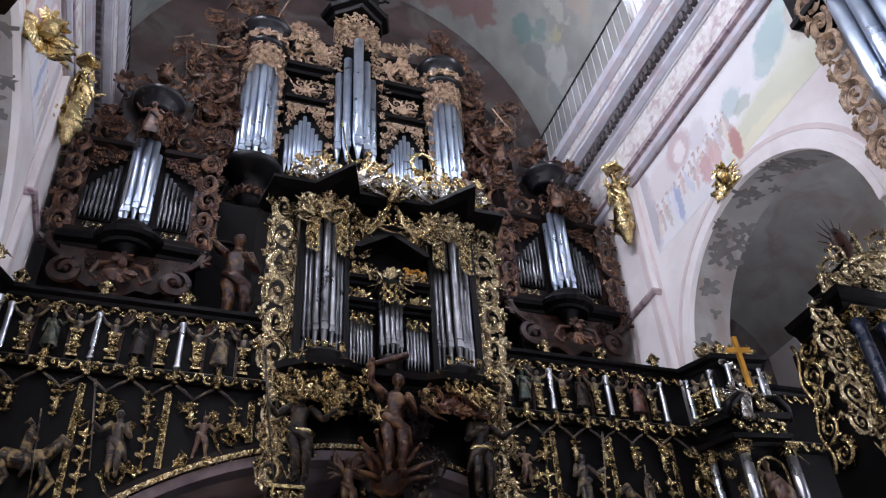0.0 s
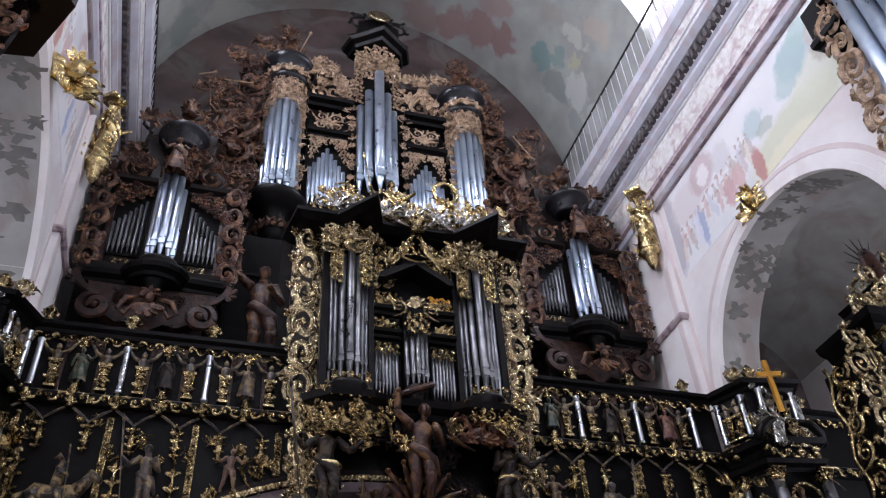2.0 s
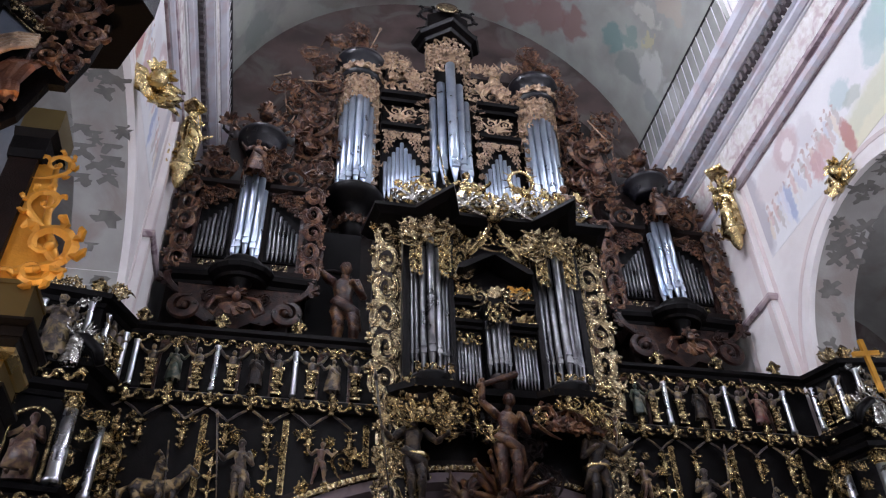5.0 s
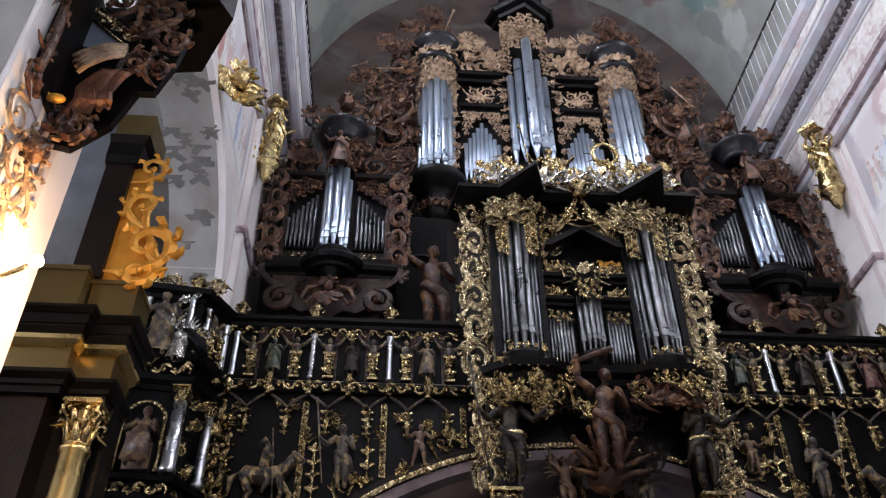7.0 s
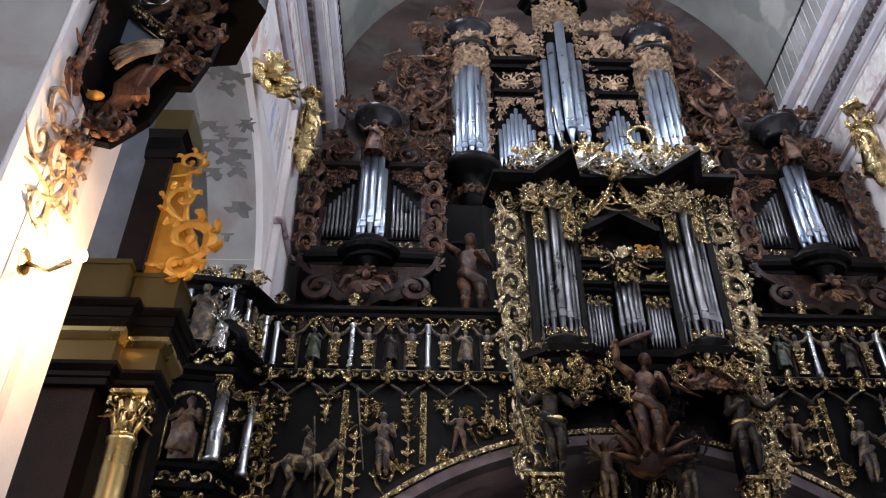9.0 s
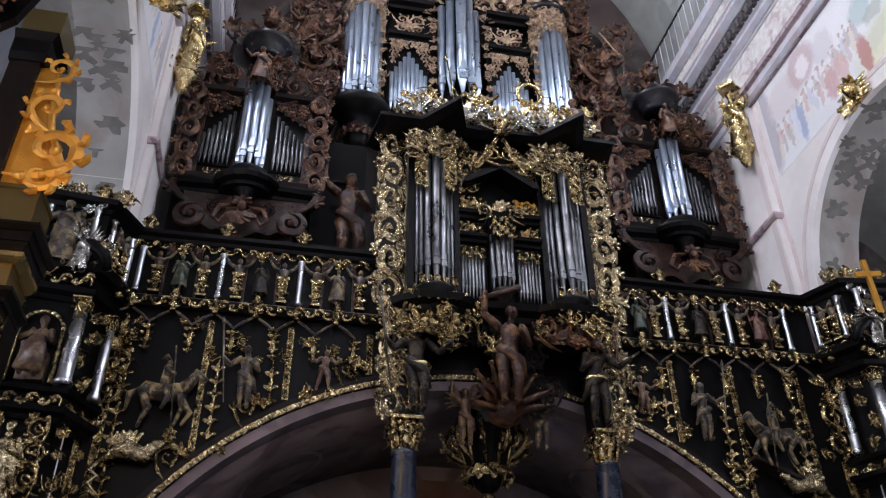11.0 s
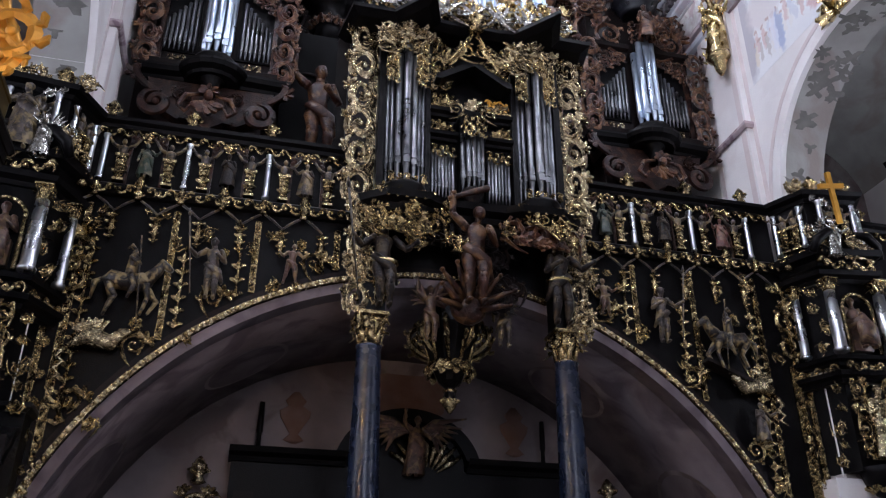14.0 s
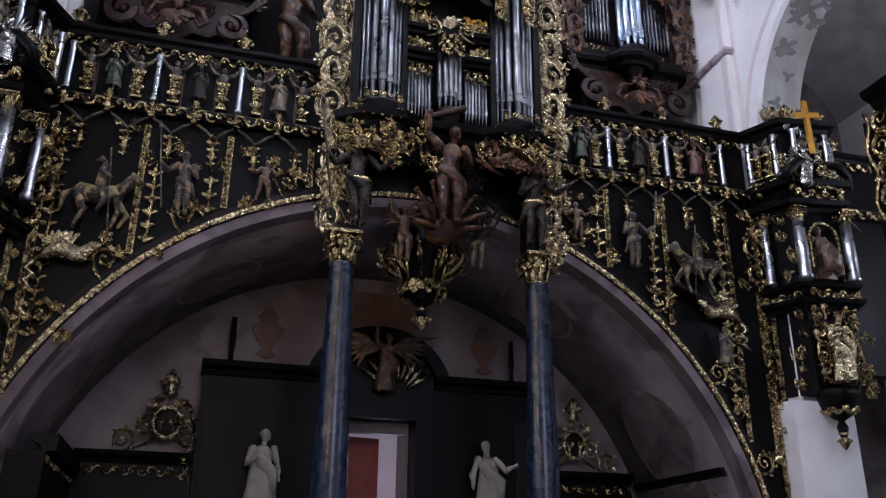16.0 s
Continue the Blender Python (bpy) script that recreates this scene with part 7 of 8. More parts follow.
q = random.Random(77)
mo = (0, OY, 8.4)
for s in (1, -1):
    fill(main, mo, [(s * q.uniform(2.95, 3.7), 1.95 + q.uniform(-.1, .1), 15.0 + 0.27 * k) for k in range(0, 19, 3)], BROWN, 1, label="carved walnut foliage")
    fill(main, mo, [(s * (1.95 + 0.05 * q.random()), 2.0, 15.6 + 0.36 * k) for k in range(11)], TAN, 2, (0.35, 0.5), "pale carved foliage")
    fill(main, mo, [(s * (0.68 + 0.05 * q.random()), 2.05, 15.6 + 0.36 * k) for k in range(13)], TAN, 3, (0.32, 0.45), "pale carved foliage")
    fill(main, mo, [(s * q.uniform(0.7, 2.0), 1.95, q.uniform(19.2, 20.6)) for k in range(8)], TAN, 4, (0.6, 1.0), "pale carved foliage")
    fill(main, mo, [(s * q.uniform(1.9, 3.2), 2.0, q.uniform(20.2, 21.5)) for k in range(5)], BROWN, 5, label="carved walnut foliage")
    so_ = bpy.data.objects["side_organ" if s > 0 else "side_organ.001"]
    oo = (s * 4.6, 1.4, 8.4)
    fill(so_, oo, [(s * (q.uniform(3.2, 5.6)), 1.1 + q.uniform(-.1, .1), q.uniform(14.5, 15.6)) for k in range(7)], BROWN, 6, (0.7, 1.1), "carved walnut foliage")
    fill(so_, oo, [(s * (5.9 - 0.27 * k + q.uniform(-.2, .2)), 2.1, 15.8 + 0.5 * k + q.uniform(-.5, .3)) for k in range(0, 11, 3)], BROWN, 7, (1.0, 1.5), "carved walnut foliage")
    fill(so_, oo, [(s * (5.2 - 0.2 * k + q.uniform(-.3, .3)), 2.0, 15.6 + 0.4 * k + q.uniform(-.5, .1)) for k in range(1, 11, 3)], BROWN, 8, (1.0, 1.4), "carved walnut foliage")
    fill(so_, oo, [(s * q.uniform(3.6, 5.6), 1.3, q.uniform(11.1, 11.6)) for k in range(2)], DARK_WALNUT, 9, (0.4, 0.6), "carved walnut foliage")
    ro = (0, RY, 8.4)
    fill(rp, ro, [(s * q.uniform(0.7, 1.7), RY - 0.22, q.uniform(11.55, 11.95)) for k in range(7)], PALE_GOLD, 10, (0.5, 0.8), "gilded carved foliage")
    fill(rp, ro, [(s * q.uniform(0.2, 1.85), RY - q.uniform(0.05, 0.35), q.uniform(7.7, 8.6)) for k in range(10)], GOLD, 11, (0.4, 0.7), "gilded carved foliage")
    fill(rp, ro, [(s * q.uniform(1.5, 2.0), RY + 0.05, q.uniform(6.5, 8.4)) for k in range(9)], PALE_GOLD, 12, (0.45, 0.7), "gilded carved foliage")
    fill(rp, ro, [(s * q.uniform(0.3, 0.75), RY - 0.02, q.uniform(10.9, 11.9)) for k in range(4)], PALE_GOLD, 13, (0.4, 0.6), "gilded carved foliage")
    fill(front, (0, 0, 0), [(s * x, -0.08, q.uniform(arch_z(x) + 0.15, 7.7)) for x in [2.4 + 0.37 * k for k in range(10)]], GOLD, 14, (0.25, 0.45), "gilded carved foliage")
    fill(front, (0, 0, 0), [(s * q.uniform(2.0, 6.1), -0.1, q.uniform(7.75, 8.1)) for k in range(9)], GOLD, 15, (0.25, 0.4), "gilded carved foliage")
fill(rp, (0, RY, 8.4), [(q.uniform(-0.8, 0.8), RY + 0.15, q.uniform(6.9, 8.2)) for k in range(10)], DARK, 16, (0.7, 1.1), "dark carved foliage")
fill(rp, (0, RY, 8.4), [(-1.8 + 0.24 * k, RY - 0.25, 12.35 + q.uniform(0, 0.45)) for k in range(16)], WORN_SILVER, 17, (0.4, 0.65), "silvered carved foliage")
fill(rp, (0, RY, 8.4), [(-1.8 + 0.18 * k, RY - 0.3, 12.4 + q.uniform(0, 0.65)) for k in range(21)], BRIGHT_GOLD, 18, (0.35, 0.7), "gilded carved foliage")

# trumpets and a spear held out by the upper angels
for x0, x1, y, z0, z1 in ((-4.0, -3.3, 1.6, 18.5, 18.55), (-4.6, -4.2, 1.5, 18.4, 18.6), (3.6, 4.1, 1.6, 18.4, 17.6), (-2.2, -1.95, 1.9, 20.6, 21.5)):
    tr = Shape().tube([(0, 0, 0), ((x1 - x0) * 0.85, 0, (z1 - z0) * 0.85), (x1 - x0, -0.02, z1 - z0)], [0.016, 0.02, 0.05], 7)
    solo("trumpet", tr, TAN, "thin carved trumpet held over the organ case", "trumpet", at=(x0, y, z0), group="trumpets")
# foliage and pediment scrolls on the bays
for s in (1, -1):
    by = bpy.data.objects["niche_bay" if s > 0 else "niche_bay.001"]
    bo = (s * 6.93, -0.3, 4.6)
    q = random.Random(500)
    spots = []
    for z in (4.7, 5.0, 5.3, 5.6, 5.9, 6.65, 7.0, 7.4, 7.75):
        spots += [(s * (6.93 + e * q.uniform(0.5, 0.72)), -0.62 + q.uniform(-.1, .1), z) for e in (-1, 1)]
    fill(by, bo, spots, GOLD, 21, (0.3, 0.5), "gilded carved foliage")
    fill(by, bo, [(s * (6.93 + q.uniform(-0.75, 0.75)), -0.95, q.uniform(8.35, 8.75)) for k in range(8)], PALE_GOLD, 22, (0.35, 0.6), "gilded carved foliage")
    fill(by, bo, [(s * (6.93 + q.uniform(-0.6, 0.6)), -0.85, q.uniform(8.7, 9.7)) for k in range(9)], WORN_SILVER, 23, (0.22, 0.4), "silvered carved foliage")
    fill(by, bo, [(s * (6.93 + q.uniform(-0.7, 0.7)), -0.7, q.uniform(9.75, 10.1)) for k in range(6)], PALE_GOLD, 24, (0.35, 0.55), "gilded carved foliage")
    for e in (-1, 1):
        ar = Shape().tube([(e * 0.7 * s, 0, 0), (e * 0.62 * s, -0.08, 0.22), (e * 0.42 * s, -0.12, 0.38), (e * 0.2 * s, -0.1, 0.40)], [0.07, 0.09, 0.09, 0.06], 8)
        part("pediment_scroll", ar, BLACK, by, "black curved pediment piece", at=(0, -0.62, 3.78))
    # corner posts of the parapet bay
    fill(by, bo, [(s * 6.15, -0.15 + 0.0 * k, 4.0 + 0.45 * k) for k in range(9)], GOLD, 25, (0.2, 0.3), "gilded carved foliage")

# ---- side altar in the south arch, beyond the pier ----
al = thing("side_altar", "side altar with lamp sheen in its colour, gilded column and wing", "altar", (-7.0, -4.9, 0))
ENT = [(-1.2, -0.16), (0.48, -0.16), (0.48, 0.02), (0.86, 0.02), (0.86, 0.6)]
part("base", Shape().box(-1.2, 0.95, -0.3, 0.6, 0, 2.4), BLACK, al)
part("backing", Shape().box(-1.2, 0.9, 0.25, 0.6, 2.4, 5.6), BLACK, al)
part("pilaster", Shape().box(-1.2, 0.38, -0.1, 0.3, 2.4, 5.5), DARK, al, "dark stained pilaster")
part("architrave", Shape().moulding([(-.3, 5.50), (0.02, 5.50), (0.02, 5.57), (0.05, 5.58), (0.05, 5.63), (0.11, 5.68), (0.11, 5.72), (-.3, 5.72)], ENT), BLACK, al, "black stepped architrave")
part("frieze", Shape().moulding([(-.3, 5.72), (0.01, 5.72), (0.01, 6.00), (-.3, 6.00)], ENT), LAMPLIT_LACQUER, al)
part("gilded_band", Shape().moulding([(-.1, 6.00), (0.04, 6.00), (0.11, 6.05), (0.11, 6.10), (0.05, 6.13), (-.1, 6.13)], ENT), SMOOTH_GOLD, al, "gilded carved band")
part("bed_mould", Shape().moulding([(-.3, 6.13), (0.07, 6.13), (0.12, 6.18), (0.12, 6.21), (-.3, 6.21)], ENT), BLACK, al)
part("cornice", Shape().moulding([(-.3, 6.21), (0.14, 6.21), (0.14, 6.32), (-.3, 6.32)], ENT), BLACK, al)
part("cornice_edge", Shape().moulding([(-.3, 6.32), (0.16, 6.32), (0.21, 6.36), (0.21, 6.39), (-.3, 6.41)], ENT), BLACK, al, "black cornice edge")
c1 = part("column", Shape().lathe([(0.17, 2.4), (0.19, 2.5), (0.16, 2.58), (0.18, 2.64), (0.14, 2.7), (0.14, 3.8), (0.125, 4.95), (0.145, 4.97), (0.145, 5.0), (0.12, 5.02)], 28), SMOOTH_GOLD, al, "burnished gilded column", at=(0.74, -0.02, 0))
s1 = Shape()
capital(s1, T(0, 0, 5.02), 0.12, 0.44)
part("capital", s1, BRIGHT_GOLD, c1, "gilded capital")
part("plinth", Shape().box(0.44, 0.92, -0.02, 0.5, 6.41, 6.88).box(0.42, 0.94, -0.04, 0.5, 6.88, 6.93), LAMPLIT_LACQUER, al)
part("plinth", Shape().box(-1.2, 0.42, -0.2, 0.5, 6.41, 6.92).box(-1.2, 0.44, -0.22, 0.5, 6.92, 6.98), LAMPLIT_LACQUER, al)
# bluish light on this face is given as colour; the darker side follows
part("upper_shaft", Shape().box(-1.2, 0.19, 0.0, 0.5, 6.95, 9.6), GREYBLUE, al, "shaft with its blue lit face put into the colour")
part("upper_pilaster", Shape().box(0.19, 0.5, -0.06, 0.5, 6.95, 8.6), DARK, al, "dark stained pilaster")
part("upper_capital", Shape().moulding([(-.2, 8.6), (0.02, 8.6), (0.05, 8.7), (0.05, 8.9), (0.12, 8.98), (-.2, 9.0)], [(0.17, 0.4), (0.17, -0.06), (0.52, -0.06), (0.52, 0.4)][1:]), BLACK, al)
# golden from lamplight put into the colour
part("upper_block", Shape().box(0.19, 0.62, -0.1, 0.5, 9.0, 9.4), LAMPLIT_LACQUER, al, "block with golden lamplight in its colour")
# lamp glow on board and wing is part of their colour
part("wing_board", Shape().extrude([(0.5, 6.95), (1.02, 6.95), (1.04, 7.15), (0.92, 7.3), (0.98, 7.5), (0.86, 7.68), (0.80, 7.95), (0.84, 8.1), (0.70, 8.3), (0.66, 8.6), (0.5, 8.62)], 0.02, 0.07), CROSSGOLD, al, "gilded board with orange lamp glow in its colour")
s1 = Shape()
volute(s1, T(0.90, -0.02, 7.42, 0, 1, False, 0, 20), 0.52, 1.15, 0.22, 0.35)
volute(s1, T(0.86, -0.02, 7.08, 0, 1, True, 0, 190), 0.38, 1.1, 0.22, 0.35)
volute(s1, T(0.74, -0.02, 8.0, 0, 1, True, 0, 10), 0.36, 1.1, 0.20, 0.35)
volute(s1, T(0.72, -0.02, 8.58, 0, 1, False, 0, 15), 0.30, 1.2, 0.20, 0.35)
s1.tube([(0.98, 0, 7.0), (1.02, 0, 7.25), (0.8, 0, 7.75), (0.74, 0, 8.3), (0.70, 0, 8.6)], [0.04, 0.05, 0.045, 0.04, 0.03], 6, None, 0.7)
part("gilded_wing", s1, CROSSGOLD, al, "gilded scroll wing with orange lamp glow in its colour")
solo("altar_saint", person("stand", True, 1.15, 0, 160), GREYFIG, "grey painted saint on the gallery bay behind the altar", "statue", at=(-6.95, -0.95, 8.4))

# ---- carved canopy on the nave face of the south pier ----
ca = thing("wall_canopy", "dark carved canopy with walnut foliage on the pier", "canopy", (-6.4, -7.1, 0))
CANTOP = [(0, 0.40), (0.66, 0.32), (0.86, -0.02), (0.66, -0.42), (0, -0.6)]
part("canopy", Shape().moulding([(-.4, 8.62), (0.04, 8.62), (0.1, 8.70), (0.1, 8.78), (0.17, 8.86), (0.17, 8.95), (-.4, 9.0)], CANTOP), BLACK, ca, "black moulded canopy")
part("soffit_board", Shape().extrude([(0.0, 6.8), (0.2, 6.75), (0.48, 7.05), (0.62, 7.5), (0.76, 7.5), (0.88, 7.9), (0.95, 8.45), (0.85, 8.7), (0.0, 8.7)], 0.0, 0.08), BLACK, ca, "black shaped board")
part("back_board", Shape().box(0, 0.05, -0.62, 0.1, 6.98, 8.7), BLACK, ca)
s1 = Shape()
s1.tube([(0.06, -0.66, 8.75), (0.1, -0.68, 8.3), (0.05, -0.62, 7.9), (0.1, -0.66, 7.5), (0.06, -0.60, 7.0), (0.1, -0.56, 6.75)], [0.03, 0.045, 0.035, 0.05, 0.04, 0.03], 6)
for k in range(5):
    volute(s1, T(0.06, -0.64, 6.9 + 0.42 * k, 90, 1, k % 2 == 0, 0, 40 * k), 0.2, 1.2, 0.2)
part("border", s1, BROWN, ca, "carved walnut border of the board")
part("blue_panel", Shape().extrude([(-0.08, 8.0), (0.26, 7.86), (0.44, 7.95), (0.02, 8.38)], -0.12, -0.08), GREYBLUE, ca, "blue painted panel")
s1 = Shape()
rosette_panel(s1, T(0.02, -0.14, 8.40, 0, 1, False, 0, 44), 0.66, 0.12, 41, 0.1, 0.022)
s1.tube([(0.0, -0.14, 8.36), (0.48, -0.14, 7.92)], 0.016, 5)
s1.tube([(0.1, -0.14, 8.48), (0.57, -0.14, 8.02)], 0.016, 5)
part("lattice_strip", s1, PALE_GOLD, ca, "pale gilded lattice strip")
s1 = Shape()
for k in range(4):
    y = -0.2 - 0.015 * k
    s1.tube([(0.50, y, 7.86 - 0.05 * k), (0.34, y - 0.03, 7.82 - 0.07 * k), (0.14 + 0.03 * k, y - 0.03, 7.72 - 0.075 * k), (0.02 + 0.05 * k, y, 7.68 - 0.085 * k)], [0.045, 0.05, 0.04, 0.022], 7, None, 0.5)
rnd = random.Random(23)
part("carved_wing", s1, TAN, ca, "carved wing with broad feathers")
s1 = Shape()
for k in range(6):
    x = 0.24 + 0.05 * k
    d = rnd.uniform(-.04, .04)
    s1.tube([(x + 0.08, -0.1, 7.66), (x + 0.04 + d, -0.17 - 0.03 * (k % 2), 7.46), (x - 0.05, -0.15, 7.3 + d), (x - 0.02 + d, -0.19, 7.12), (x - 0.16 + 0.03 * k, -0.12, 6.92 + 0.04 * k)], [0.03, 0.055, 0.04, 0.06, 0.025], 7, None, 0.8, ridge=0.8)
part("carved_drapery", s1, DRAPE, ca, "red brown carved drapery")
for nm, x, z, sz, fl, an in (("shell_scroll", 0.70, 8.48, 0.34, False, 30), ("shell_scroll", 0.56, 8.22, 0.26, True, 200), ("shell_scroll", 0.86, 8.05, 0.26, False, 100), ("shell_scroll", 0.6, 7.72, 0.26, True, 60), ("shell_scroll", 0.3, 8.62, 0.3, False, 0), ("shell_scroll", 0.48, 8.72, 0.24, True, 140), ("shell_scroll", 0.8, 7.62, 0.22, True, 20), ("shell_scroll", 0.12, 6.95, 0.28, False, 90), ("shell_scroll", 0.26, 6.82, 0.26, True, 170)):
    s1 = Shape()
    volute(s1, T(x, -0.14, z, 0, 1, fl, 0, an), sz, 1.5, 0.24, 0.8)
    part(nm, s1, BROWN, ca, "carved walnut scroll")
for k in range(2):
    s1 = Shape().ball((-0.02 + 0.14 * k, -0.32, 7.05 - 0.05 * k), (0.085, 0.05, 0.038), 9, 6)
    part("leaf", s1, CROSSGOLD, ca, "orange gilded leaf")
s1 = Shape().ball((0.12, -0.3, 6.42), (0.10, 0.09, 0.13), 12, 8)
for k in range(30):
    a, b = k * 2.4, 6.32 + 0.2 * k / 30
    s1.ball((0.12 + 0.095 * math.cos(a), -0.3 + 0.085 * math.sin(a), b), 0.022, 5, 4)
part("carved_cone", s1, BROWN, ca, "carved walnut pine cone")
s1 = Shape()
for y, z, sz, fl, an in ((-0.32, 6.2, 0.5, False, 0), (-0.12, 6.5, 0.4, True, 90), (-0.55, 6.55, 0.34, False, 200), (-0.05, 6.05, 0.36, True, 30), (-0.38, 5.75, 0.36, True, 140), (-0.62, 6.15, 0.28, False, 60)):
    volute(s1, T(0.01, y, z, 90, 1, fl, 0, an), sz, 1.3, 0.13, 0.5)
part("stucco_foliage", s1, TAN, ca, "ochre stucco foliage on the wall")
# gilded lattice ornament on the south aisle cornice
for s in (1, -1):
    s1 = Shape()
    rosette_panel(s1, T(-0.5, 0, 0), 1.0, 0.75, 71, 0.22, 0.03)
    volute(s1, T(0, 0, 0.8), 0.5, 1.5, 0.14)
    solo("gilded_lattice", s1, GOLD, "gilded openwork crest on the aisle gallery", "ornament", at=(s * 7.4, 0.45, 9.75), group="gilded crests")
    solo("crest_support", Shape().box(-0.6, 0.6, -0.1, 0.25, 0, 1.4), BLACK, "black block under the gilded crest", "block", at=(s * 7.4, 0.45, 8.4), group="blocks")
# wall lamp
wl = thing("wall_lamp", "lit brass wall lamp with a glowing bulb", "lamp", (-6.4, -7.33, 5.3))
part("arm", Shape().tube([(0, 0, 0), (0.2, 0, -0.08), (0.36, 0, 0.02)], 0.02, 6), BRIGHT_GOLD, wl)
part("bulb", Shape().ball((0.38, 0.05, 0.1), 0.05, 8, 6), BULB, wl, "glowing bulb")
part("back_plate", Shape().lathe([(0.01, 0.03), (0.1, 0.02), (0.12, 0.0)], 12, T(0, 0, 0, 0, 1, False, 0, 90)), BRIGHT_GOLD, wl)

# ---- carved organ case on the near north pier ----
no = thing("pier_organ", "carved organ case with tin pipes on the nave pier", "organ", (6.4, -6.95, 9.6))
part("case", Shape().box(-0.5, 0.0, -1.3, 0.35, 0.3, 5.4), DARK, no)
for i in range(5):
    part("pipe", pipe_mesh("pipe", 0.14, 3.6 - 0.15 * i, 0.6, TIN), TIN, no, at=(-0.62, 0.2 - 0.31 * i, 0.5 + 0.1 * i))
part("scroll_wing", bold_wing(4.0, 0.5, 7, 91, False), TAN, no, "pale carved scroll border", at=T(-0.55, 0.42, 0.1, 90))
part("head_block", Shape().moulding([(-.2, 3.45), (0.02, 3.45), (0.06, 3.6), (0.14, 3.68), (0.14, 3.8), (0.08, 3.9), (0.08, 4.6), (-.2, 4.6)], [(0, 0.62), (-0.42, 0.62), (-0.42, 1.02), (0, 1.02)][::-1]), BLACK, no, "black moulded corner block")
part("console", Shape().lathe([(0.05, -1.0), (0.2, -0.7), (0.5, -0.2), (0.7, 0.3)], 14, T(-0.1, -0.5, 0.1)), DARK, no)
part("cornice", Shape().moulding(shifted(CORN, 4.0, 2.0), [(0, -1.4), (-0.6, -1.3), (-0.6, 0.35), (0, 0.55)]), BLACK, no)
s1 = Shape()
for k in range(5):
    rosette_panel(s1, T(-0.72, 0.3 - 0.3 * k, 3.6 - 0.1 * k, 90), 0.3, 0.6, 95 + k, 0.14, 0.026)
part("pipe_shade", s1, TAN, no, "pale carved pipe shade")
# ---- altar in the north arch, with a crown ----
ao = thing("crowned_altar", "dark gilded altar with blue columns and a crown", "altar", (7.12, -3.9, 4.15))
part("case", Shape().box(-0.9, 1.4, -0.1, 1.0, 0.0, 4.3), BLACK, ao)
part("cornice", Shape().moulding(shifted(CORN, 4.3, 1.5), [(-1.0, 0.6), (-1.0, -0.4), (1.4, -0.4)]), BLACK, ao)
part("scroll_wing", scroll_wing(2.2, 0.5, 98, 5, 0.18), GOLD, ao, "gilded scroll wing", at=T(-0.98, 0.9, 2.2, 90, 1, True))
for x in (-0.85, -0.35, 0.4, 1.0):
    part("column", Shape().lathe([(0.13, 0), (0.14, 0.06), (0.11, 0.12), (0.1, 1.55), (0.13, 1.75)], 14), BLUESTONE, ao, "dark blue column", at=(x, -0.42, 2.35))
    s1 = Shape()
    capital(s1, Matrix(), 0.1, 0.3)
    part("capital", s1, GOLD, ao, "gilded capital", at=(x, -0.42, 4.0))
part("scroll_wing", scroll_wing(2.2, 0.5, 97, 5, 0.18), PALE_GOLD, ao, "gilded scroll wing", at=T(-1.15, -0.3, 2.2, 0, 1, True))
s1 = Shape().tube([(0.42 * math.cos(radians(30 * k)), 0.42 * math.sin(radians(30 * k)), 0) for k in range(13)], 0.07, 6)
for k in range(8):
    volute(s1, pose(0, 0, 0.1, 0, 0, 45 * k) @ T(0.42, 0, 0.15), 0.36, 1.4, 0.16)
s1.lathe([(0.42, -0.3), (0.4, 0.05)], 14)
part("crown", s1, PALE_GOLD, ao, "gilded crown", at=(0.18, -0.1, 5.5))
s1 = Shape()
for k in range(16):
    a = radians(22.5 * k)
    s1.tube([(0, 0, 0), (0.5 * math.cos(a), 0, 0.6 * math.sin(a))], [0.03, 0.006], 4)
s1.ball((0, 0, 0), (0.22, 0.1, 0.4), 8, 6)
part("ray_glory", s1, DARK_WALNUT, ao, "carved rays", at=(0.02, 0.0, 6.05))
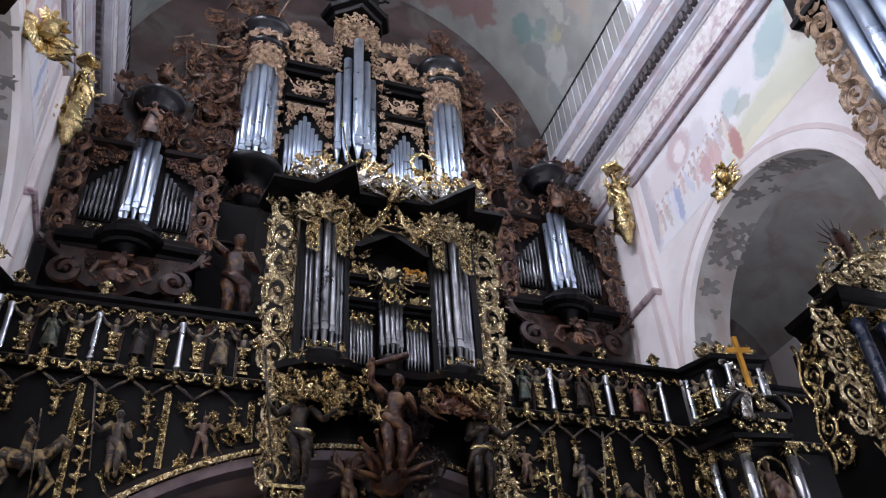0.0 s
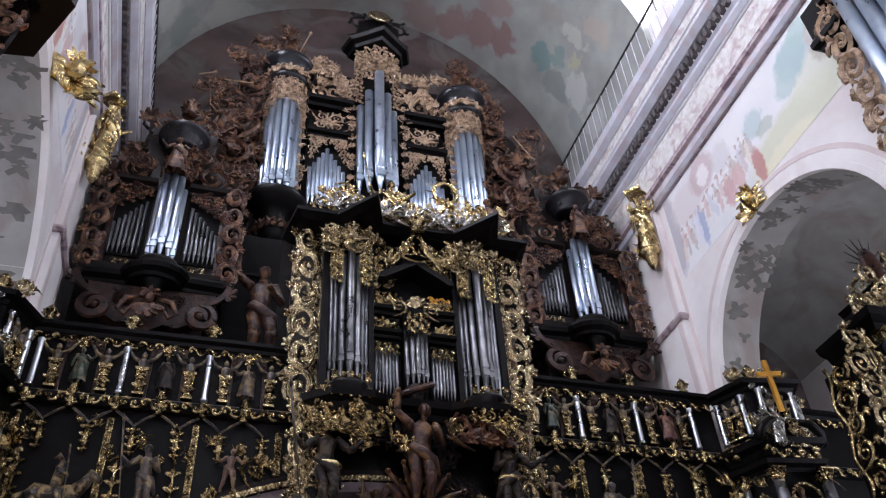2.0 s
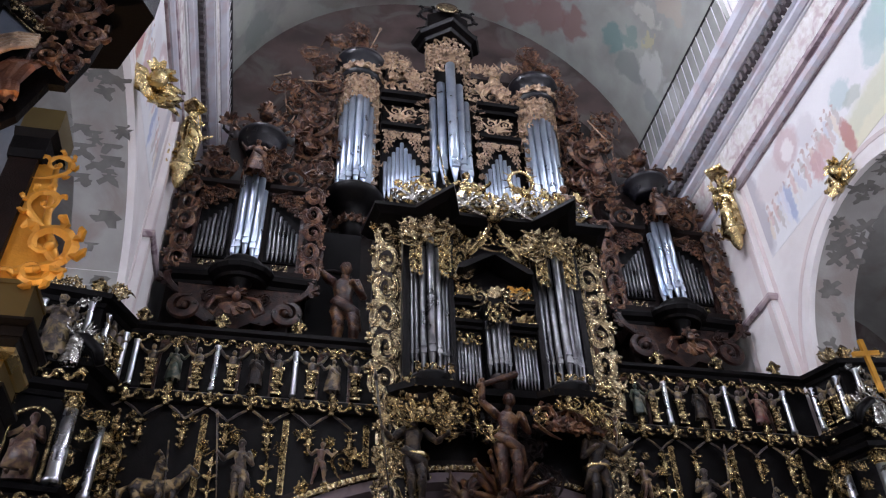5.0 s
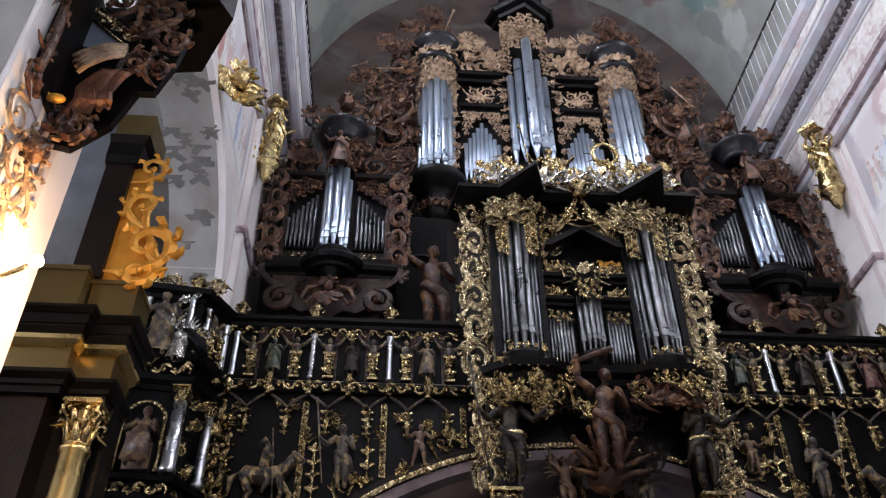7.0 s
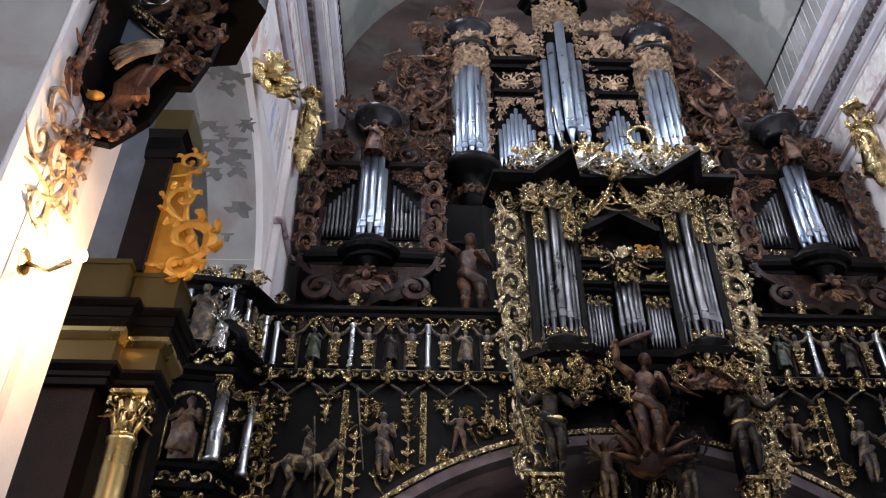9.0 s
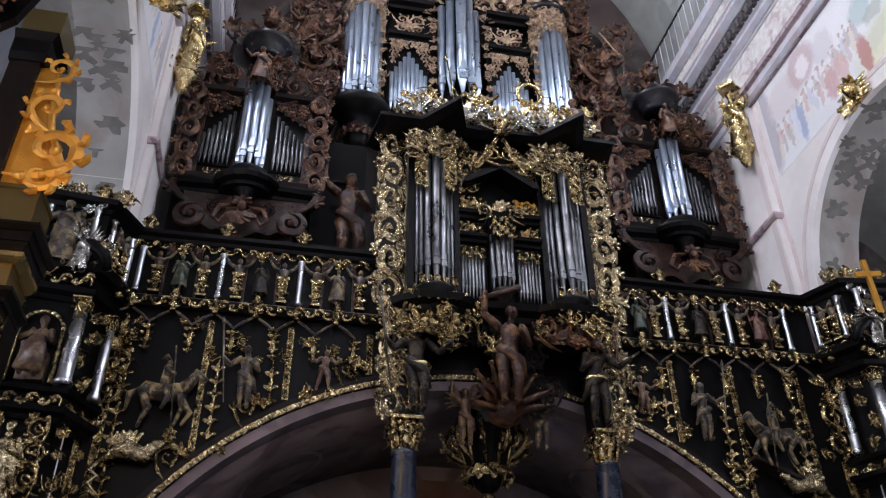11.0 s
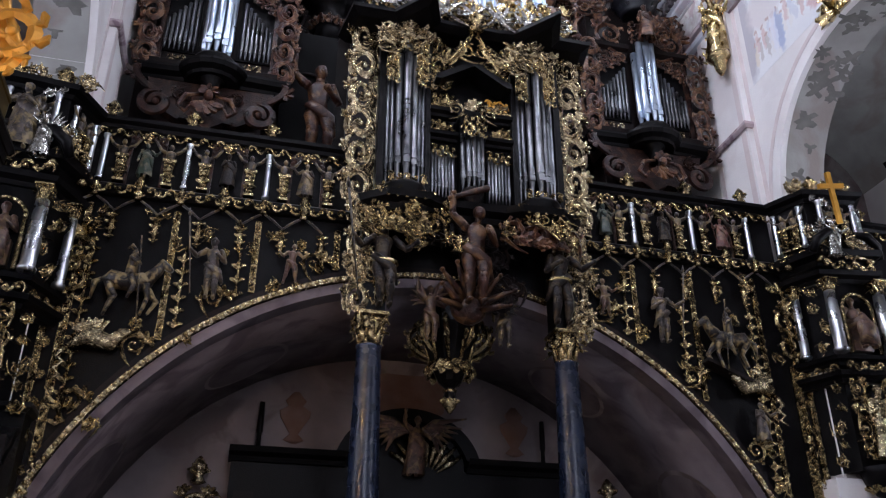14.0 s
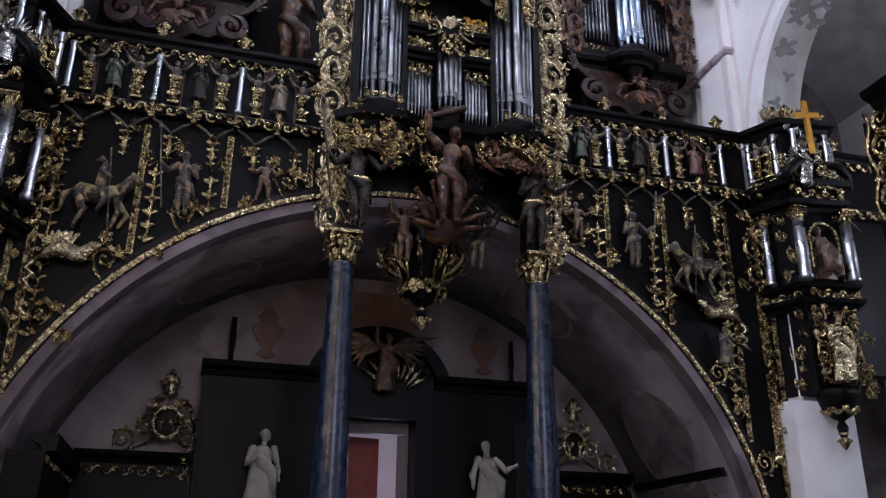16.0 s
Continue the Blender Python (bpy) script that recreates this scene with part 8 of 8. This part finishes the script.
part("upper_tier", Shape().moulding([(-.3, 4.75), (0.0, 4.75), (0.02, 5.2), (0.1, 5.3), (-.3, 5.32)], [(-0.5, 0.5), (-0.5, -0.3), (0.9, -0.3)]).box(-0.5, 0.9, -0.3, 0.5, 4.7, 5.2), BLACK, ao, "black upper tier")
s1 = Shape()
for k in range(8):
    volute(s1, T(-0.9 + 0.26 * k, 0, 0.1, 0, 1, k % 2 == 0, 0, 40 * k), 0.45, 1.4, 0.17)
part("crest", s1, PALE_GOLD, ao, "gilded carved crest", at=(0, -0.3, 4.75))
s1 = Shape()
rosette_panel(s1, T(-1.1, -0.24, 0.1), 2.4, 1.8, 51, 0.28, 0.03)
part("carved_panel", s1, GOLD, ao, "gilded carved panel")
solo("stone_block", Shape().box(-1.2, 1.4, -0.2, 1.0, 0, 4.15), BLACK, "black wooden block below the crowned altar", "block", at=(7.22, -3.9, 0))

fill(ao, (7.12, -3.9, 4.15), [(7.12 + q.uniform(-1.1, 0.8), -4.35 + q.uniform(-.1, .1), q.uniform(8.7, 9.2)) for k in range(14)], PALE_GOLD, 31, (0.45, 0.75), "gilded carved foliage")
fill(ao, (7.12, -3.9, 4.15), [(6.06 + q.uniform(-0.12, 0.12), -4.2, 6.2 + 0.22 * k) for k in range(10)], GOLD, 32, (0.4, 0.6), "gilded carved foliage")
fill(ao, (7.12, -3.9, 4.15), [(7.12 + q.uniform(-0.9, 0.8), -4.15, q.uniform(4.9, 6.3)) for k in range(16)], GOLD, 33, (0.4, 0.7), "gilded carved foliage")
# ---- black panelling on the south pier under the gallery ----
pp = thing("pier_panelling", "black stained panelling on the pier below the gallery", "panelling", (-6.7, -0.36, 0))
part("board", Shape().box(-0.6, 0.55, -0.06, 0.5, 0, 4.7), BLACK, pp)
part("cornice", Shape().moulding([(-.1, 4.7), (0.03, 4.7), (0.08, 4.76), (0.08, 4.82), (-.1, 4.84)], [(-0.6, -0.06), (0.55, -0.06), (0.55, 0.5)]), BLACK, pp)
part("panel", Shape().box(-0.4, 0.4, -0.09, -0.06, 2.2, 4.4), DARK, pp, "dark raised panel")
